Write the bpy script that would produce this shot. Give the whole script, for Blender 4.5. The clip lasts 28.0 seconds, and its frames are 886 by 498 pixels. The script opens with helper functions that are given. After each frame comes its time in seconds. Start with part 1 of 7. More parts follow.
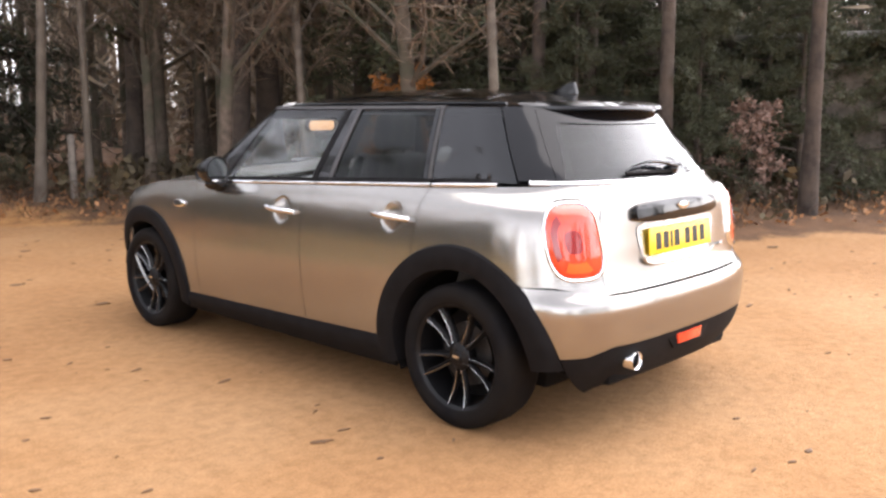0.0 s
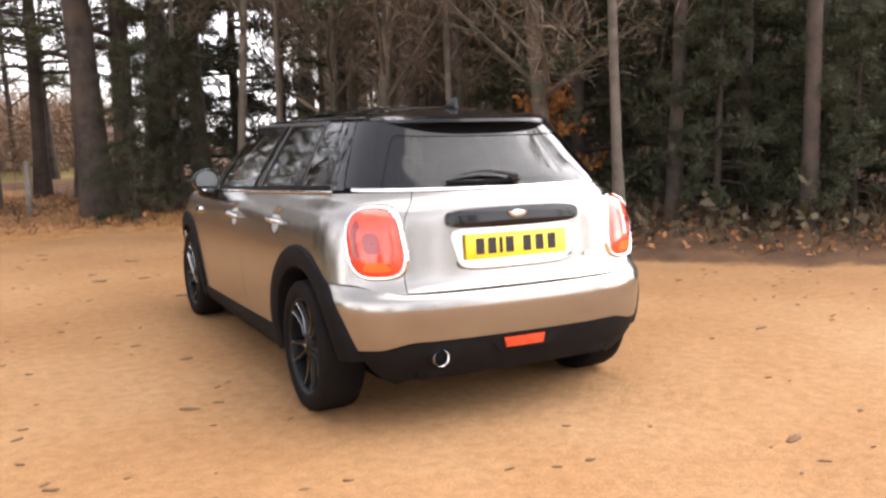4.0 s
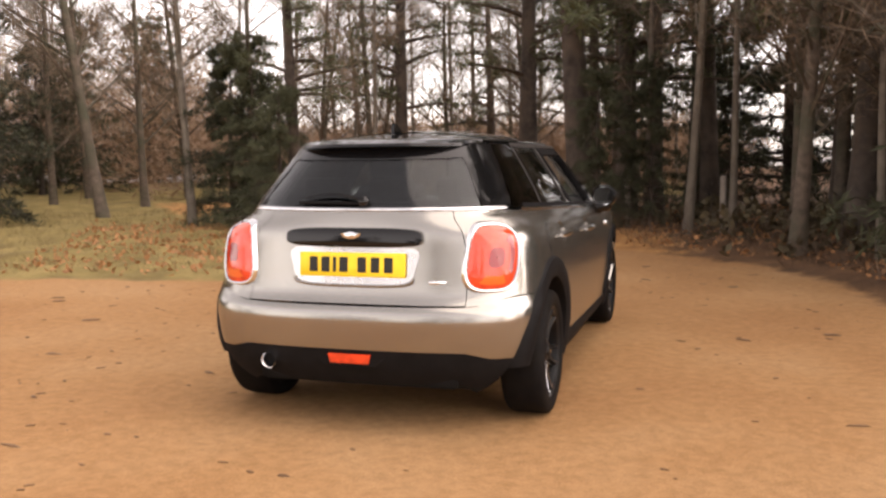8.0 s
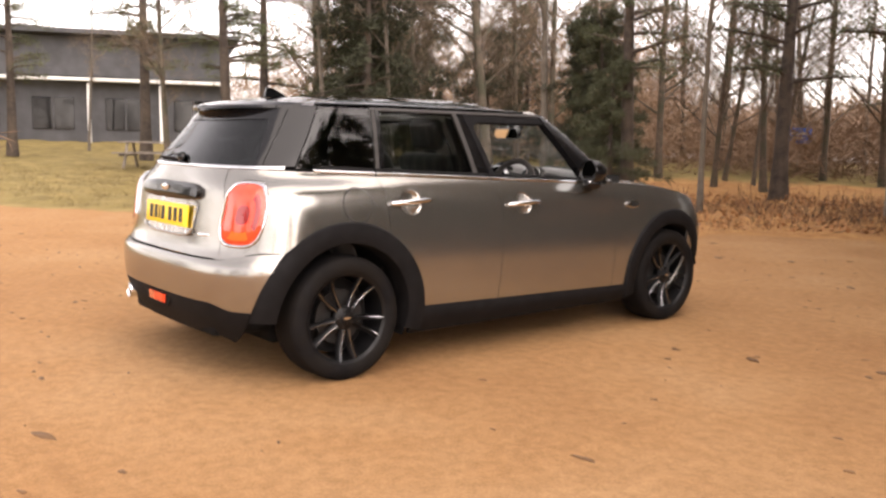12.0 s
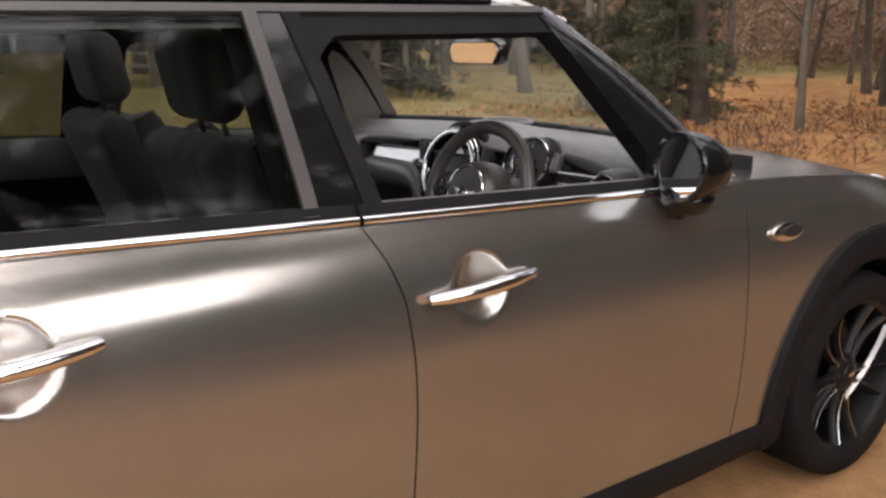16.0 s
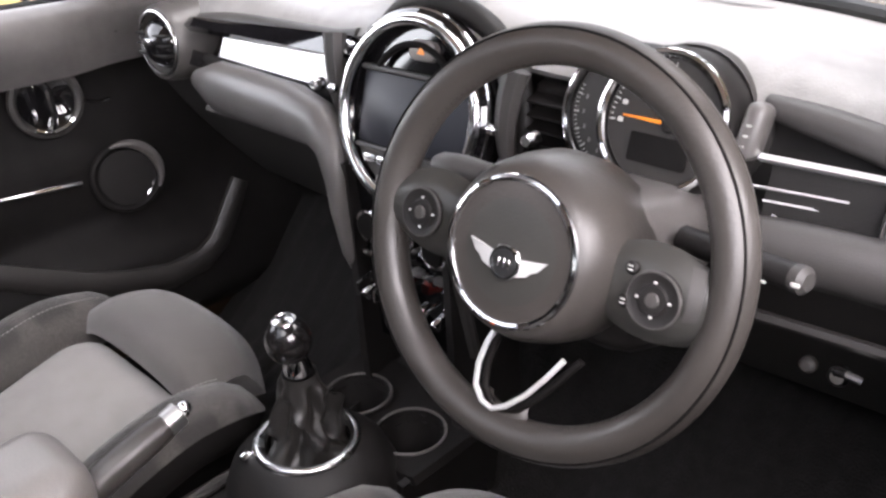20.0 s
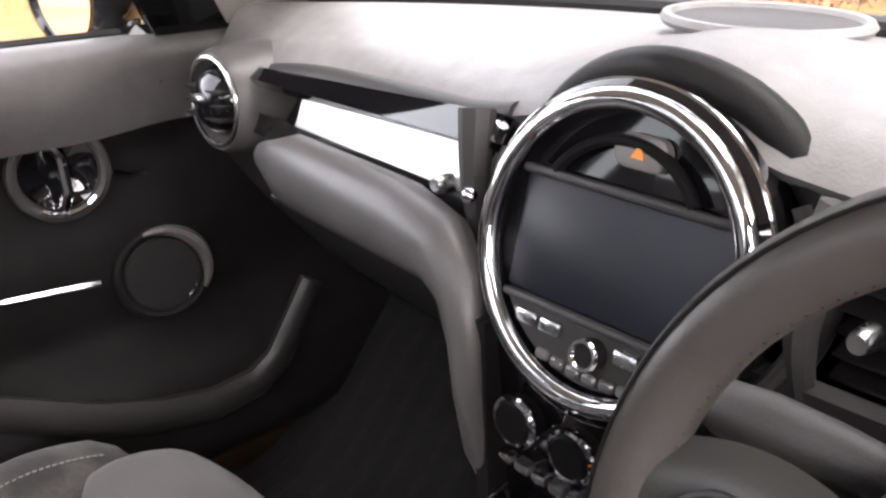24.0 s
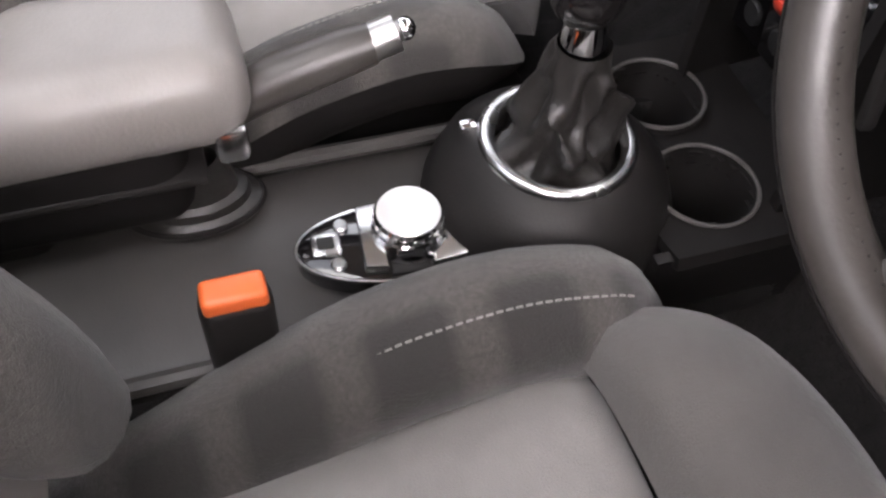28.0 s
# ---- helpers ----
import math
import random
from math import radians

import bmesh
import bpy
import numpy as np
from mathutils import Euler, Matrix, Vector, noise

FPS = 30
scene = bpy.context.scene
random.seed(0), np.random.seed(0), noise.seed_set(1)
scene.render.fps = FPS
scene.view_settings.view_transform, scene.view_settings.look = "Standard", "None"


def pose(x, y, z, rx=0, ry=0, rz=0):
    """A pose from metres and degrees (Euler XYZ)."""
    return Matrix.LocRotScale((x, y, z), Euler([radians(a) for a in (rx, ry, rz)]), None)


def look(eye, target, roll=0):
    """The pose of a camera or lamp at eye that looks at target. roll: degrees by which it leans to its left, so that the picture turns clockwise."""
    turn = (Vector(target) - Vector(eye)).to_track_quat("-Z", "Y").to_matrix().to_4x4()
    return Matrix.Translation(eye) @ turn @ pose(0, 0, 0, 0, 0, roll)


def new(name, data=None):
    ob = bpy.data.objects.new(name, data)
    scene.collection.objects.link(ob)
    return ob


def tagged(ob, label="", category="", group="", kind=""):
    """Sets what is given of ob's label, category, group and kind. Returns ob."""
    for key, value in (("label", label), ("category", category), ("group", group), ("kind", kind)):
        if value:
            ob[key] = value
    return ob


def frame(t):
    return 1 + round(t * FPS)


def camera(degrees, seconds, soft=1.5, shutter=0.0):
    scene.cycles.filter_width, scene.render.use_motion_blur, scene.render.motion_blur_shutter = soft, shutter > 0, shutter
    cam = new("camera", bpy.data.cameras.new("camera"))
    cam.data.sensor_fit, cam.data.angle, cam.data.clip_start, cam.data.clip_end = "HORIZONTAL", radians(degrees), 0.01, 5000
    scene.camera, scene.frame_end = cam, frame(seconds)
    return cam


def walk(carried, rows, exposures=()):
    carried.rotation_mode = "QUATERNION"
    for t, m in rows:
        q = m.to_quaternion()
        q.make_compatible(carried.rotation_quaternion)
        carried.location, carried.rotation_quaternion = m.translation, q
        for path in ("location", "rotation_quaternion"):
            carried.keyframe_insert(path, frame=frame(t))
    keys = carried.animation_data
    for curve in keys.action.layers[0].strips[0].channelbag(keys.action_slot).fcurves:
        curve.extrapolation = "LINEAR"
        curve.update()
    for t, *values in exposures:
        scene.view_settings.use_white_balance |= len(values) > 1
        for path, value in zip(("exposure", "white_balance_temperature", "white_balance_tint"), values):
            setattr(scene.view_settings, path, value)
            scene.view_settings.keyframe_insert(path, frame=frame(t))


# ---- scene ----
cam = camera(53.5, 28.0, soft=2.6)
PATH = [
    (0, (-3.407, -2.419, 1.336), (-1.983, -1.051, 1.018), -0.2),
    (0.5, (-3.404, -2.534, 1.342), (-1.987, -1.158, 1.027), -0.2),
    (1, (-3.366, -2.662, 1.321), (-1.964, -1.267, 1.026), -0.3),
    (1.5, (-3.32, -2.842, 1.33), (-1.988, -1.382, 1.023), 0.3),
    (2, (-3.175, -3.096, 1.325), (-1.919, -1.571, 1.013), -0.6),
    (2.5, (-2.991, -3.301, 1.287), (-1.796, -1.725, 0.995), -0.4),
    (3, (-2.671, -3.485, 1.276), (-1.581, -1.831, 1.005), -1.5),
    (3.5, (-2.349, -3.692, 1.268), (-1.363, -1.97, 1.014), -1.7),
    (5.5, (-0.889, -4.241, 1.364), (-0.452, -2.317, 1.038), -0.4),
    (6, (-0.395, -4.345, 1.364), (-0.226, -2.379, 1.037), -1.4),
    (6.5, (-0.017, -4.415, 1.346), (-0.019, -2.437, 1.052), -2.1),
    (7, (0.402, -4.412, 1.306), (0.245, -2.438, 1.026), -0.8),
    (7.5, (1.022, -4.308, 1.255), (0.611, -2.364, 1.031), -0.3),
    (8, (1.586, -4.264, 1.252), (0.996, -2.363, 1.054), -0.7),
    (8.5, (2.084, -4.14, 1.235), (1.331, -2.303, 0.986), 0.9),
    (9, (2.57, -4.058, 1.225), (1.655, -2.293, 1.005), 0.1),
    (9.5, (3.064, -3.969, 1.218), (2.047, -2.259, 1.014), 0.2),
    (10, (3.551, -3.696, 1.185), (2.405, -2.07, 0.98), -0.2),
    (10.5, (3.963, -3.42, 1.207), (2.708, -1.875, 1.01), 0.3),
    (11, (4.29, -3.095, 1.224), (2.904, -1.67, 1.002), -0.0),
    (11.5, (4.403, -2.729, 1.205), (2.933, -1.393, 0.97), 0.8),
    (13.5, (3.82, -1.22, 1.185), (2.167, -0.143, 0.856), -0.3),
    (14, (3.552, -0.895, 1.248), (1.868, 0.119, 0.883), -0.6),
    (14.5, (3.138, -0.606, 1.257), (1.493, 0.448, 0.828), -0.9),
    (15, (2.767, -0.289, 1.253), (1.125, 0.767, 0.816), -1.7),
    (15.5, (2.399, -0.038, 1.264), (0.798, 1.068, 0.803), -0.6),
    (16, (2.039, 0.196, 1.288), (0.475, 1.348, 0.812), -0.8),
    (16.5, (1.685, 0.446, 1.291), (0.132, 1.619, 0.833), -2.2),
    (17, (1.389, 0.634, 1.284), (-0.124, 1.843, 0.787), -2.3),
    (17.5, (1.138, 0.774, 1.316), (-0.26, 2.039, 0.648), -3.7),
    (18, (0.935, 0.911, 1.272), (-0.358, 2.199, 0.455), -4.1),
    (18.5, (0.808, 1.022, 1.244), (-0.486, 2.238, 0.323), -4.4),
    (19, (0.761, 1.044, 1.247), (-0.535, 2.277, 0.352), -4.2),
    (19.5, (0.755, 1.048, 1.243), (-0.528, 2.284, 0.334), -3.8),
    (20, (0.752, 1.046, 1.242), (-0.529, 2.276, 0.322), -3.8),
    (20.5, (0.753, 1.046, 1.245), (-0.525, 2.28, 0.326), -3.7),
    (22.5, (0.566, 1.228, 1.207), (-0.799, 2.418, 0.358), -4.0),
    (23, (0.48, 1.264, 1.183), (-0.918, 2.402, 0.317), -2.0),
    (23.5, (0.403, 1.298, 1.177), (-0.981, 2.501, 0.378), -1.8),
    (24, (0.362, 1.282, 1.166), (-1.046, 2.439, 0.342), -2.3),
    (24.3, (0.349, 1.26, 1.122), (-1.081, 2.374, 0.277), 0.6),
    (24.5, (0.349, 1.279, 1.136), (-1.08, 2.316, 0.197), -1.0),
    (25, (0.363, 1.27, 1.107), (-1.018, 2.234, 0.028), -0.1),
    (25.5, (0.378, 1.262, 1.083), (-0.986, 2.126, -0.098), 0.0),
    (26, (0.387, 1.253, 1.07), (-0.939, 2.014, -0.219), 0.2),
    (26.5, (0.413, 1.243, 1.048), (-0.876, 1.927, -0.32), 2.2),
    (27, (0.422, 1.243, 1.048), (-0.87, 1.865, -0.346), 1.1),
    (27.5, (0.425, 1.244, 1.041), (-0.867, 1.845, -0.363), 2.0),
    (28, (0.453, 1.234, 1.062), (-0.668, 1.695, -0.529), 5.8),
]
# the clip's camera brightens once it looks into the car: seconds, stops, white balance
EXPOSURES = [(0, 2.3, 6400, 17), (3.5, 2.2, 6500, 17), (6.0, 1.70, 7000, 19), (8.0, 1.58, 7400, 21), (9.0, 1.78, 7400, 21), (11.0, 1.82, 7300, 20), (14.0, 1.85, 7000, 20), (16.5, 1.72, 6600, 18), (17.4, 1.75, 6500, 18), (18.0, 2.5, 6500, 18), (18.6, 3.45, 6500, 20), (20.5, 3.65, 6500, 20), (23.0, 3.65, 6500, 20), (24.0, 3.6, 6600, 20), (25.2, 4.35, 6700, 20), (28.0, 3.95, 6600, 20)]
walk(cam, [(t, look(eye, target, roll)) for t, eye, target, roll in PATH], EXPOSURES)

# ---- daylight: an overcast winter sky ----
world = bpy.data.worlds.new("overcast_sky")
scene.world = world
world.use_nodes = True
wn, wl = world.node_tree.nodes, world.node_tree.links
sky = wn.new("ShaderNodeTexSky")
sky.sky_type = "NISHITA"
sky.sun_disc = False
sky.sun_elevation, sky.sun_rotation = radians(45), radians(86)
sky.air_density, sky.dust_density, sky.ozone_density = 1.0, 1.2, 1.0
grey = wn.new("ShaderNodeHueSaturation")
grey.inputs["Saturation"].default_value = 0.16
wl.new(sky.outputs[0], grey.inputs["Color"])
wl.new(grey.outputs[0], wn["Background"].inputs[0])
wn["Background"].inputs[1].default_value = 0.15
sun = new("sun", bpy.data.lights.new("sun", "SUN"))
sun.data.energy, sun.data.angle, sun.data.color = 1.2, radians(110), (1.0, 0.95, 0.88)
sun.matrix_world = look((0, 0, 20), (-0.9976, -0.0698, 19.0))


# ---- small tools ----
def curve(*pts):
    """A smooth function through the points (a, b)."""
    xs, ys = [p[0] for p in pts], [p[1] for p in pts]
    n = len(xs)
    d = [(ys[i + 1] - ys[i]) / (xs[i + 1] - xs[i]) for i in range(n - 1)]
    m = [d[0]] + [0.0 if d[i - 1] * d[i] <= 0 else 2 * d[i - 1] * d[i] / (d[i - 1] + d[i]) for i in range(1, n - 1)] + [d[-1]]

    def f(x):
        if x <= xs[0]:
            return ys[0]
        if x >= xs[-1]:
            return ys[-1]
        i = 0
        while x > xs[i + 1]:
            i += 1
        h = xs[i + 1] - xs[i]
        t = (x - xs[i]) / h
        a = ys[i] * (1 + 2 * t) * (1 - t) ** 2 + h * m[i] * t * (1 - t) ** 2
        return a + ys[i + 1] * t * t * (3 - 2 * t) - h * m[i + 1] * t * t * (1 - t)

    return f


def lerp(a, b, t):
    return a + (b - a) * t


def smooth(a, b, x):
    t = min(1.0, max(0.0, (x - a) / (b - a)))
    return t * t * (3 - 2 * t)


def mesh_of(name, geo, mat=None, sharp=38, mats=None, index=None):
    v, f = geo
    me = bpy.data.meshes.new(name)
    me.from_pydata([tuple(p) for p in v], [], f)
    me.validate()
    me.polygons.foreach_set("use_smooth", [True] * len(me.polygons))
    if sharp:
        me.set_sharp_from_angle(angle=radians(sharp))
    for m in mats or ([mat] if mat else []):
        me.materials.append(m)
    if index:
        me.polygons.foreach_set("material_index", index[: len(me.polygons)])
    me.update()
    return me


def part(name, geo, mat, parent=None, label="", m=None, sharp=38):
    """One mesh object under a thing or a part; geo is (points, faces), a bmesh or a mesh."""
    if isinstance(geo, bmesh.types.BMesh):
        me = bpy.data.meshes.new(name)
        geo.to_mesh(me)
        geo.free()
        me.polygons.foreach_set("use_smooth", [True] * len(me.polygons))
        me.set_sharp_from_angle(angle=radians(sharp))
        me.materials.append(mat)
    elif isinstance(geo, bpy.types.Mesh):
        me = geo
    else:
        me = mesh_of(name, geo, mat, sharp)
    ob = new(name, me)
    if m is not None:
        ob.matrix_world = m
    if parent is not None:
        ob.parent = parent
    if label:
        ob["label"] = label
    return ob


def thing(name, label, category, group="", kind="", at=(0, 0, 0)):
    ob = new(name)
    ob.location = at
    ob.empty_display_size = 0.2
    return tagged(ob, label, category, group, kind)


def join(*geos):
    v, f = [], []
    for gv, gf in geos:
        k = len(v)
        v += list(gv)
        f += [tuple(i + k for i in q) for q in gf]
    return v, f


def moved(geo, m):
    return [tuple(m @ Vector(p)) for p in geo[0]], geo[1]


def grid(fn, nu, nv, closed=False):
    v = [fn(i / (nu - (0 if closed else 1)), j / (nv - 1)) for j in range(nv) for i in range(nu)]
    f = []
    for j in range(nv - 1):
        for i in range(nu if closed else nu - 1):
            k = (i + 1) % nu
            f.append((j * nu + i, j * nu + k, (j + 1) * nu + k, (j + 1) * nu + i))
    return v, f


def plate(fn, nu, nv, t, out=None):
    """A grid with a thickness t behind it. out: a point that the front turns away from."""
    v, f = grid(fn, nu, nv)
    a = np.array(v, float).reshape(nv, nu, 3)
    n = np.cross(np.gradient(a, axis=1), np.gradient(a, axis=0))
    n /= np.linalg.norm(n, axis=2, keepdims=True) + 1e-12
    if out is not None and (n * (a - np.array(out))).sum() < 0:
        n = -n
        f = [tuple(reversed(q)) for q in f]
    b = (a - n * t).reshape(-1, 3)
    k = nu * nv
    back = [tuple(reversed([i + k for i in q])) for q in f]
    ring = [i for i in range(nu)] + [j * nu + nu - 1 for j in range(1, nv)] + [(nv - 1) * nu + i for i in range(nu - 2, -1, -1)] + [j * nu for j in range(nv - 2, 0, -1)]
    rim = [(ring[i], ring[(i + 1) % len(ring)], ring[(i + 1) % len(ring)] + k, ring[i] + k) for i in range(len(ring))]
    return v + [tuple(p) for p in b], f + back + rim


def lathe(prof, n=32, m=None, arc=1.0):
    """Turns (radius, height) round z."""
    closed = arc >= 1.0
    geo = grid(lambda u, v: (0, 0, 0), n, len(prof), closed)
    pts = []
    for r, h in prof:
        for i in range(n):
            a = 2 * math.pi * arc * i / (n if closed else n - 1)
            pts.append((r * math.cos(a), r * math.sin(a), h))
    geo = (pts, geo[1])
    return moved(geo, m) if m is not None else geo


def tube(points, radius, n=10, closed=False, flat=1.0, caps=True):
    """A round bar along the points; radius: a number or a function of 0 to 1."""
    p = [Vector(q) for q in points]
    k = len(p)
    v, f = [], []
    up = Vector((0, 0, 1))
    side = None
    for i in range(k):
        d = (p[(i + 1) % k] - p[i - 1]) if closed else (p[min(i + 1, k - 1)] - p[max(i - 1, 0)])
        d.normalize()
        if side is None:
            side = d.cross(up if abs(d.z) < 0.9 else Vector((0, 1, 0))).normalized()
        side = (side - d * side.dot(d)).normalized()
        o = side.cross(d)
        r = radius(i / max(1, k - 1)) if callable(radius) else radius
        for j in range(n):
            a = 2 * math.pi * j / n
            v.append(tuple(p[i] + side * (r * math.cos(a)) + o * (r * flat * math.sin(a))))
    for i in range(k if closed else k - 1):
        for j in range(n):
            a, b = i * n, ((i + 1) % k) * n
            f.append((a + j, a + (j + 1) % n, b + (j + 1) % n, b + j))
    if caps and not closed:
        f.append(tuple(range(n)))
        f.append(tuple(reversed(range((k - 1) * n, k * n))))
    return v, f


def rbox(sx, sy, sz, r=0.01, seg=3, m=None):
    """A box with rounded edges, about its middle."""
    bm = bmesh.new()
    bmesh.ops.create_cube(bm, size=1.0)
    bmesh.ops.scale(bm, vec=(sx, sy, sz), verts=bm.verts)
    r = min(r, 0.49 * min(sx, sy, sz))
    bmesh.ops.bevel(bm, geom=bm.edges[:], offset=r, segments=seg, profile=0.5, affect="EDGES")
    bm.verts.index_update()
    geo = ([tuple(v.co) for v in bm.verts], [tuple(v.index for v in f.verts) for f in bm.faces])
    bm.free()
    return moved(geo, m) if m is not None else geo


def prism(outline, depth, r=0.0, m=None, seg=2):
    """A flat outline (x, y) drawn out along z from 0 to depth, its upper edge rounded."""
    n = len(outline)
    rings = [(0.0, 0.0)] + ([(0.0, depth)] if r <= 0 else [(r * (1 - math.cos(a)), depth - r + r * math.sin(a)) for a in [math.pi / 2 * i / seg for i in range(seg + 1)]])
    cx, cy = sum(p[0] for p in outline) / n, sum(p[1] for p in outline) / n
    v, f = [], []
    for inset, h in rings:
        for x, y in outline:
            d = math.hypot(x - cx, y - cy) or 1
            k = max(0.0, 1 - inset / d)
            v.append((cx + (x - cx) * k, cy + (y - cy) * k, h))
    for j in range(len(rings) - 1):
        for i in range(n):
            f.append((j * n + i, j * n + (i + 1) % n, (j + 1) * n + (i + 1) % n, (j + 1) * n + i))
    f.append(tuple(reversed(range(n))))
    f.append(tuple(range((len(rings) - 1) * n, len(rings) * n)))
    return moved((v, f), m) if m is not None else (v, f)


def rounded(w, h, r, n=5):
    """The outline of a rectangle with round corners."""
    pts = []
    for cx, cy, a0 in ((w / 2 - r, h / 2 - r, 0), (-w / 2 + r, h / 2 - r, 90), (-w / 2 + r, -h / 2 + r, 180), (w / 2 - r, -h / 2 + r, 270)):
        pts += [(cx + r * math.cos(radians(a0 + 90 * i / n)), cy + r * math.sin(radians(a0 + 90 * i / n))) for i in range(n + 1)]
    return pts


def facing(at, normal, roll=0.0):
    """A pose whose z looks along normal, with its y as upright as can be."""
    z = Vector(normal).normalized()
    x = Vector((0, 0, 1)).cross(z)
    x = x.normalized() if x.length > 1e-4 else Vector((1, 0, 0))
    m = Matrix((x, z.cross(x), z)).transposed().to_4x4()
    return Matrix.Translation(at) @ m @ Matrix.Rotation(roll, 4, "Z")


def ring_of(R, r, n=40, k=10, m=None):
    geo = lathe([(R + r * math.cos(2 * math.pi * i / k), r * math.sin(2 * math.pi * i / k)) for i in range(k + 1)], n)
    return moved(geo, m) if m is not None else geo


def ball(R, n=16, k=10, m=None, sz=1.0):
    geo = lathe([(max(1e-4, R * math.sin(math.pi * i / k)), -R * sz * math.cos(math.pi * i / k)) for i in range(k + 1)], n)
    return moved(geo, m) if m is not None else geo


def disc(R, h=0.004, n=32, m=None):
    geo = lathe([(1e-4, 0), (R, 0), (R, h * 0.7), (R - h * 0.3, h), (1e-4, h)], n)
    return moved(geo, m) if m is not None else geo


# ---- materials ----
def material(name, color, rough=0.5, metal=0.0, coat=0.0, spec=0.5, vary=0.0, scale=8.0, bump=0.0, bscale=60.0, rvary=0.0, second=None, sscale=1.5, obj=True, sheen=0.0, detail=4.0, coat_rough=0.04):
    mat = bpy.data.materials.new(name)
    mat.use_nodes = True
    n, l = mat.node_tree.nodes, mat.node_tree.links
    b = n["Principled BSDF"]
    b.inputs["Base Color"].default_value = (*color, 1)
    b.inputs["Roughness"].default_value = rough
    b.inputs["Metallic"].default_value = metal
    b.inputs["Coat Weight"].default_value = coat
    b.inputs["Coat Roughness"].default_value = coat_rough
    b.inputs["Specular IOR Level"].default_value = spec
    b.inputs["Sheen Weight"].default_value = sheen
    co = n.new("ShaderNodeTexCoord").outputs["Object" if obj else "Generated"]

    def noisy(s, det=4.0):
        t = n.new("ShaderNodeTexNoise")
        t.inputs["Scale"].default_value = s
        t.inputs["Detail"].default_value = det
        l.new(co, t.inputs["Vector"])
        return t.outputs["Fac"]

    if vary or second:
        ramp = n.new("ShaderNodeMapRange")
        l.new(noisy(scale, detail), ramp.inputs[0])
        ramp.inputs[1].default_value, ramp.inputs[2].default_value = 0.3, 0.7
        ramp.inputs[3].default_value, ramp.inputs[4].default_value = 1 - vary, 1 + vary
        mul = n.new("ShaderNodeVectorMath")
        mul.operation = "SCALE"
        mul.inputs[0].default_value = color
        l.new(ramp.outputs[0], mul.inputs["Scale"])
        if second:
            mix = n.new("ShaderNodeMix")
            mix.data_type = "RGBA"
            edge = n.new("ShaderNodeMapRange")
            edge.inputs[1].default_value, edge.inputs[2].default_value = 0.42, 0.62
            l.new(noisy(sscale), edge.inputs[0])
            l.new(edge.outputs[0], mix.inputs[0])
            l.new(mul.outputs[0], mix.inputs[6])
            mix.inputs[7].default_value = (*second, 1)
            l.new(mix.outputs[2], b.inputs["Base Color"])
        else:
            l.new(mul.outputs[0], b.inputs["Base Color"])
    if rvary:
        rr = n.new("ShaderNodeMapRange")
        l.new(noisy(scale * 2.3), rr.inputs[0])
        rr.inputs[1].default_value, rr.inputs[2].default_value = 0.3, 0.7
        rr.inputs[3].default_value, rr.inputs[4].default_value = max(0.02, rough - rvary), min(1, rough + rvary)
        l.new(rr.outputs[0], b.inputs["Roughness"])
    if bump:
        bp = n.new("ShaderNodeBump")
        bp.inputs["Strength"].default_value = 1.0
        bp.inputs["Distance"].default_value = bump
        l.new(noisy(bscale, 6.0), bp.inputs["Height"])
        l.new(bp.outputs[0], b.inputs["Normal"])
    return mat


def glass(name, tint, base=0.04, rough=0.0):
    """A thin pane: tinted, and more reflecting the more slanting it is seen."""
    mat = bpy.data.materials.new(name)
    mat.use_nodes = True
    n, l = mat.node_tree.nodes, mat.node_tree.links
    n.remove(n["Principled BSDF"])
    tr, gl, mx, lw = (n.new(k) for k in ("ShaderNodeBsdfTransparent", "ShaderNodeBsdfGlossy", "ShaderNodeMixShader", "ShaderNodeLayerWeight"))
    tr.inputs[0].default_value = (*tint, 1)
    gl.inputs["Roughness"].default_value = rough
    lw.inputs["Blend"].default_value = 0.5
    pw, ma = n.new("ShaderNodeMath"), n.new("ShaderNodeMath")
    pw.operation, ma.operation = "POWER", "MULTIPLY_ADD"
    pw.inputs[1].default_value = 4.5
    ma.inputs[1].default_value, ma.inputs[2].default_value = 1 - base, base
    l.new(lw.outputs["Facing"], pw.inputs[0])
    l.new(pw.outputs[0], ma.inputs[0])
    l.new(ma.outputs[0], mx.inputs[0])
    l.new(tr.outputs[0], mx.inputs[1])
    l.new(gl.outputs[0], mx.inputs[2])
    l.new(mx.outputs[0], n["Material Output"].inputs[0])
    return mat


paint = material("silver_paint", (0.355, 0.341, 0.316), 0.19, 0.91, 0.0, vary=0.03, scale=3.0, rvary=0.02)
gloss_black = material("gloss_black", (0.005, 0.005, 0.0055), 0.07, 0, 0.15, spec=0.35, rvary=0.02)
cladding = material("black_cladding", (0.0075, 0.007, 0.0075), 0.7, spec=0.12, vary=0.25, scale=14, bump=0.0003, bscale=700)
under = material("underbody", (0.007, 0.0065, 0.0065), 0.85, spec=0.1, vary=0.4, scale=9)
rubber = material("tyre_rubber", (0.0065, 0.006, 0.0065), 0.75, vary=0.3, scale=20, second=(0.010, 0.0085, 0.0075), spec=0.1, sscale=6, bump=0.0006, bscale=160)
rim_black = material("rim_black", (0.005, 0.005, 0.0055), 0.42, 0.0, 0.0, spec=0.25, rvary=0.05)
hub_dark = material("dull_hub_metal", (0.03, 0.028, 0.027), 0.55, 0.6, vary=0.2, scale=30)
steel = material("brushed_steel", (0.42, 0.41, 0.40), 0.35, 1.0, vary=0.15, scale=30)
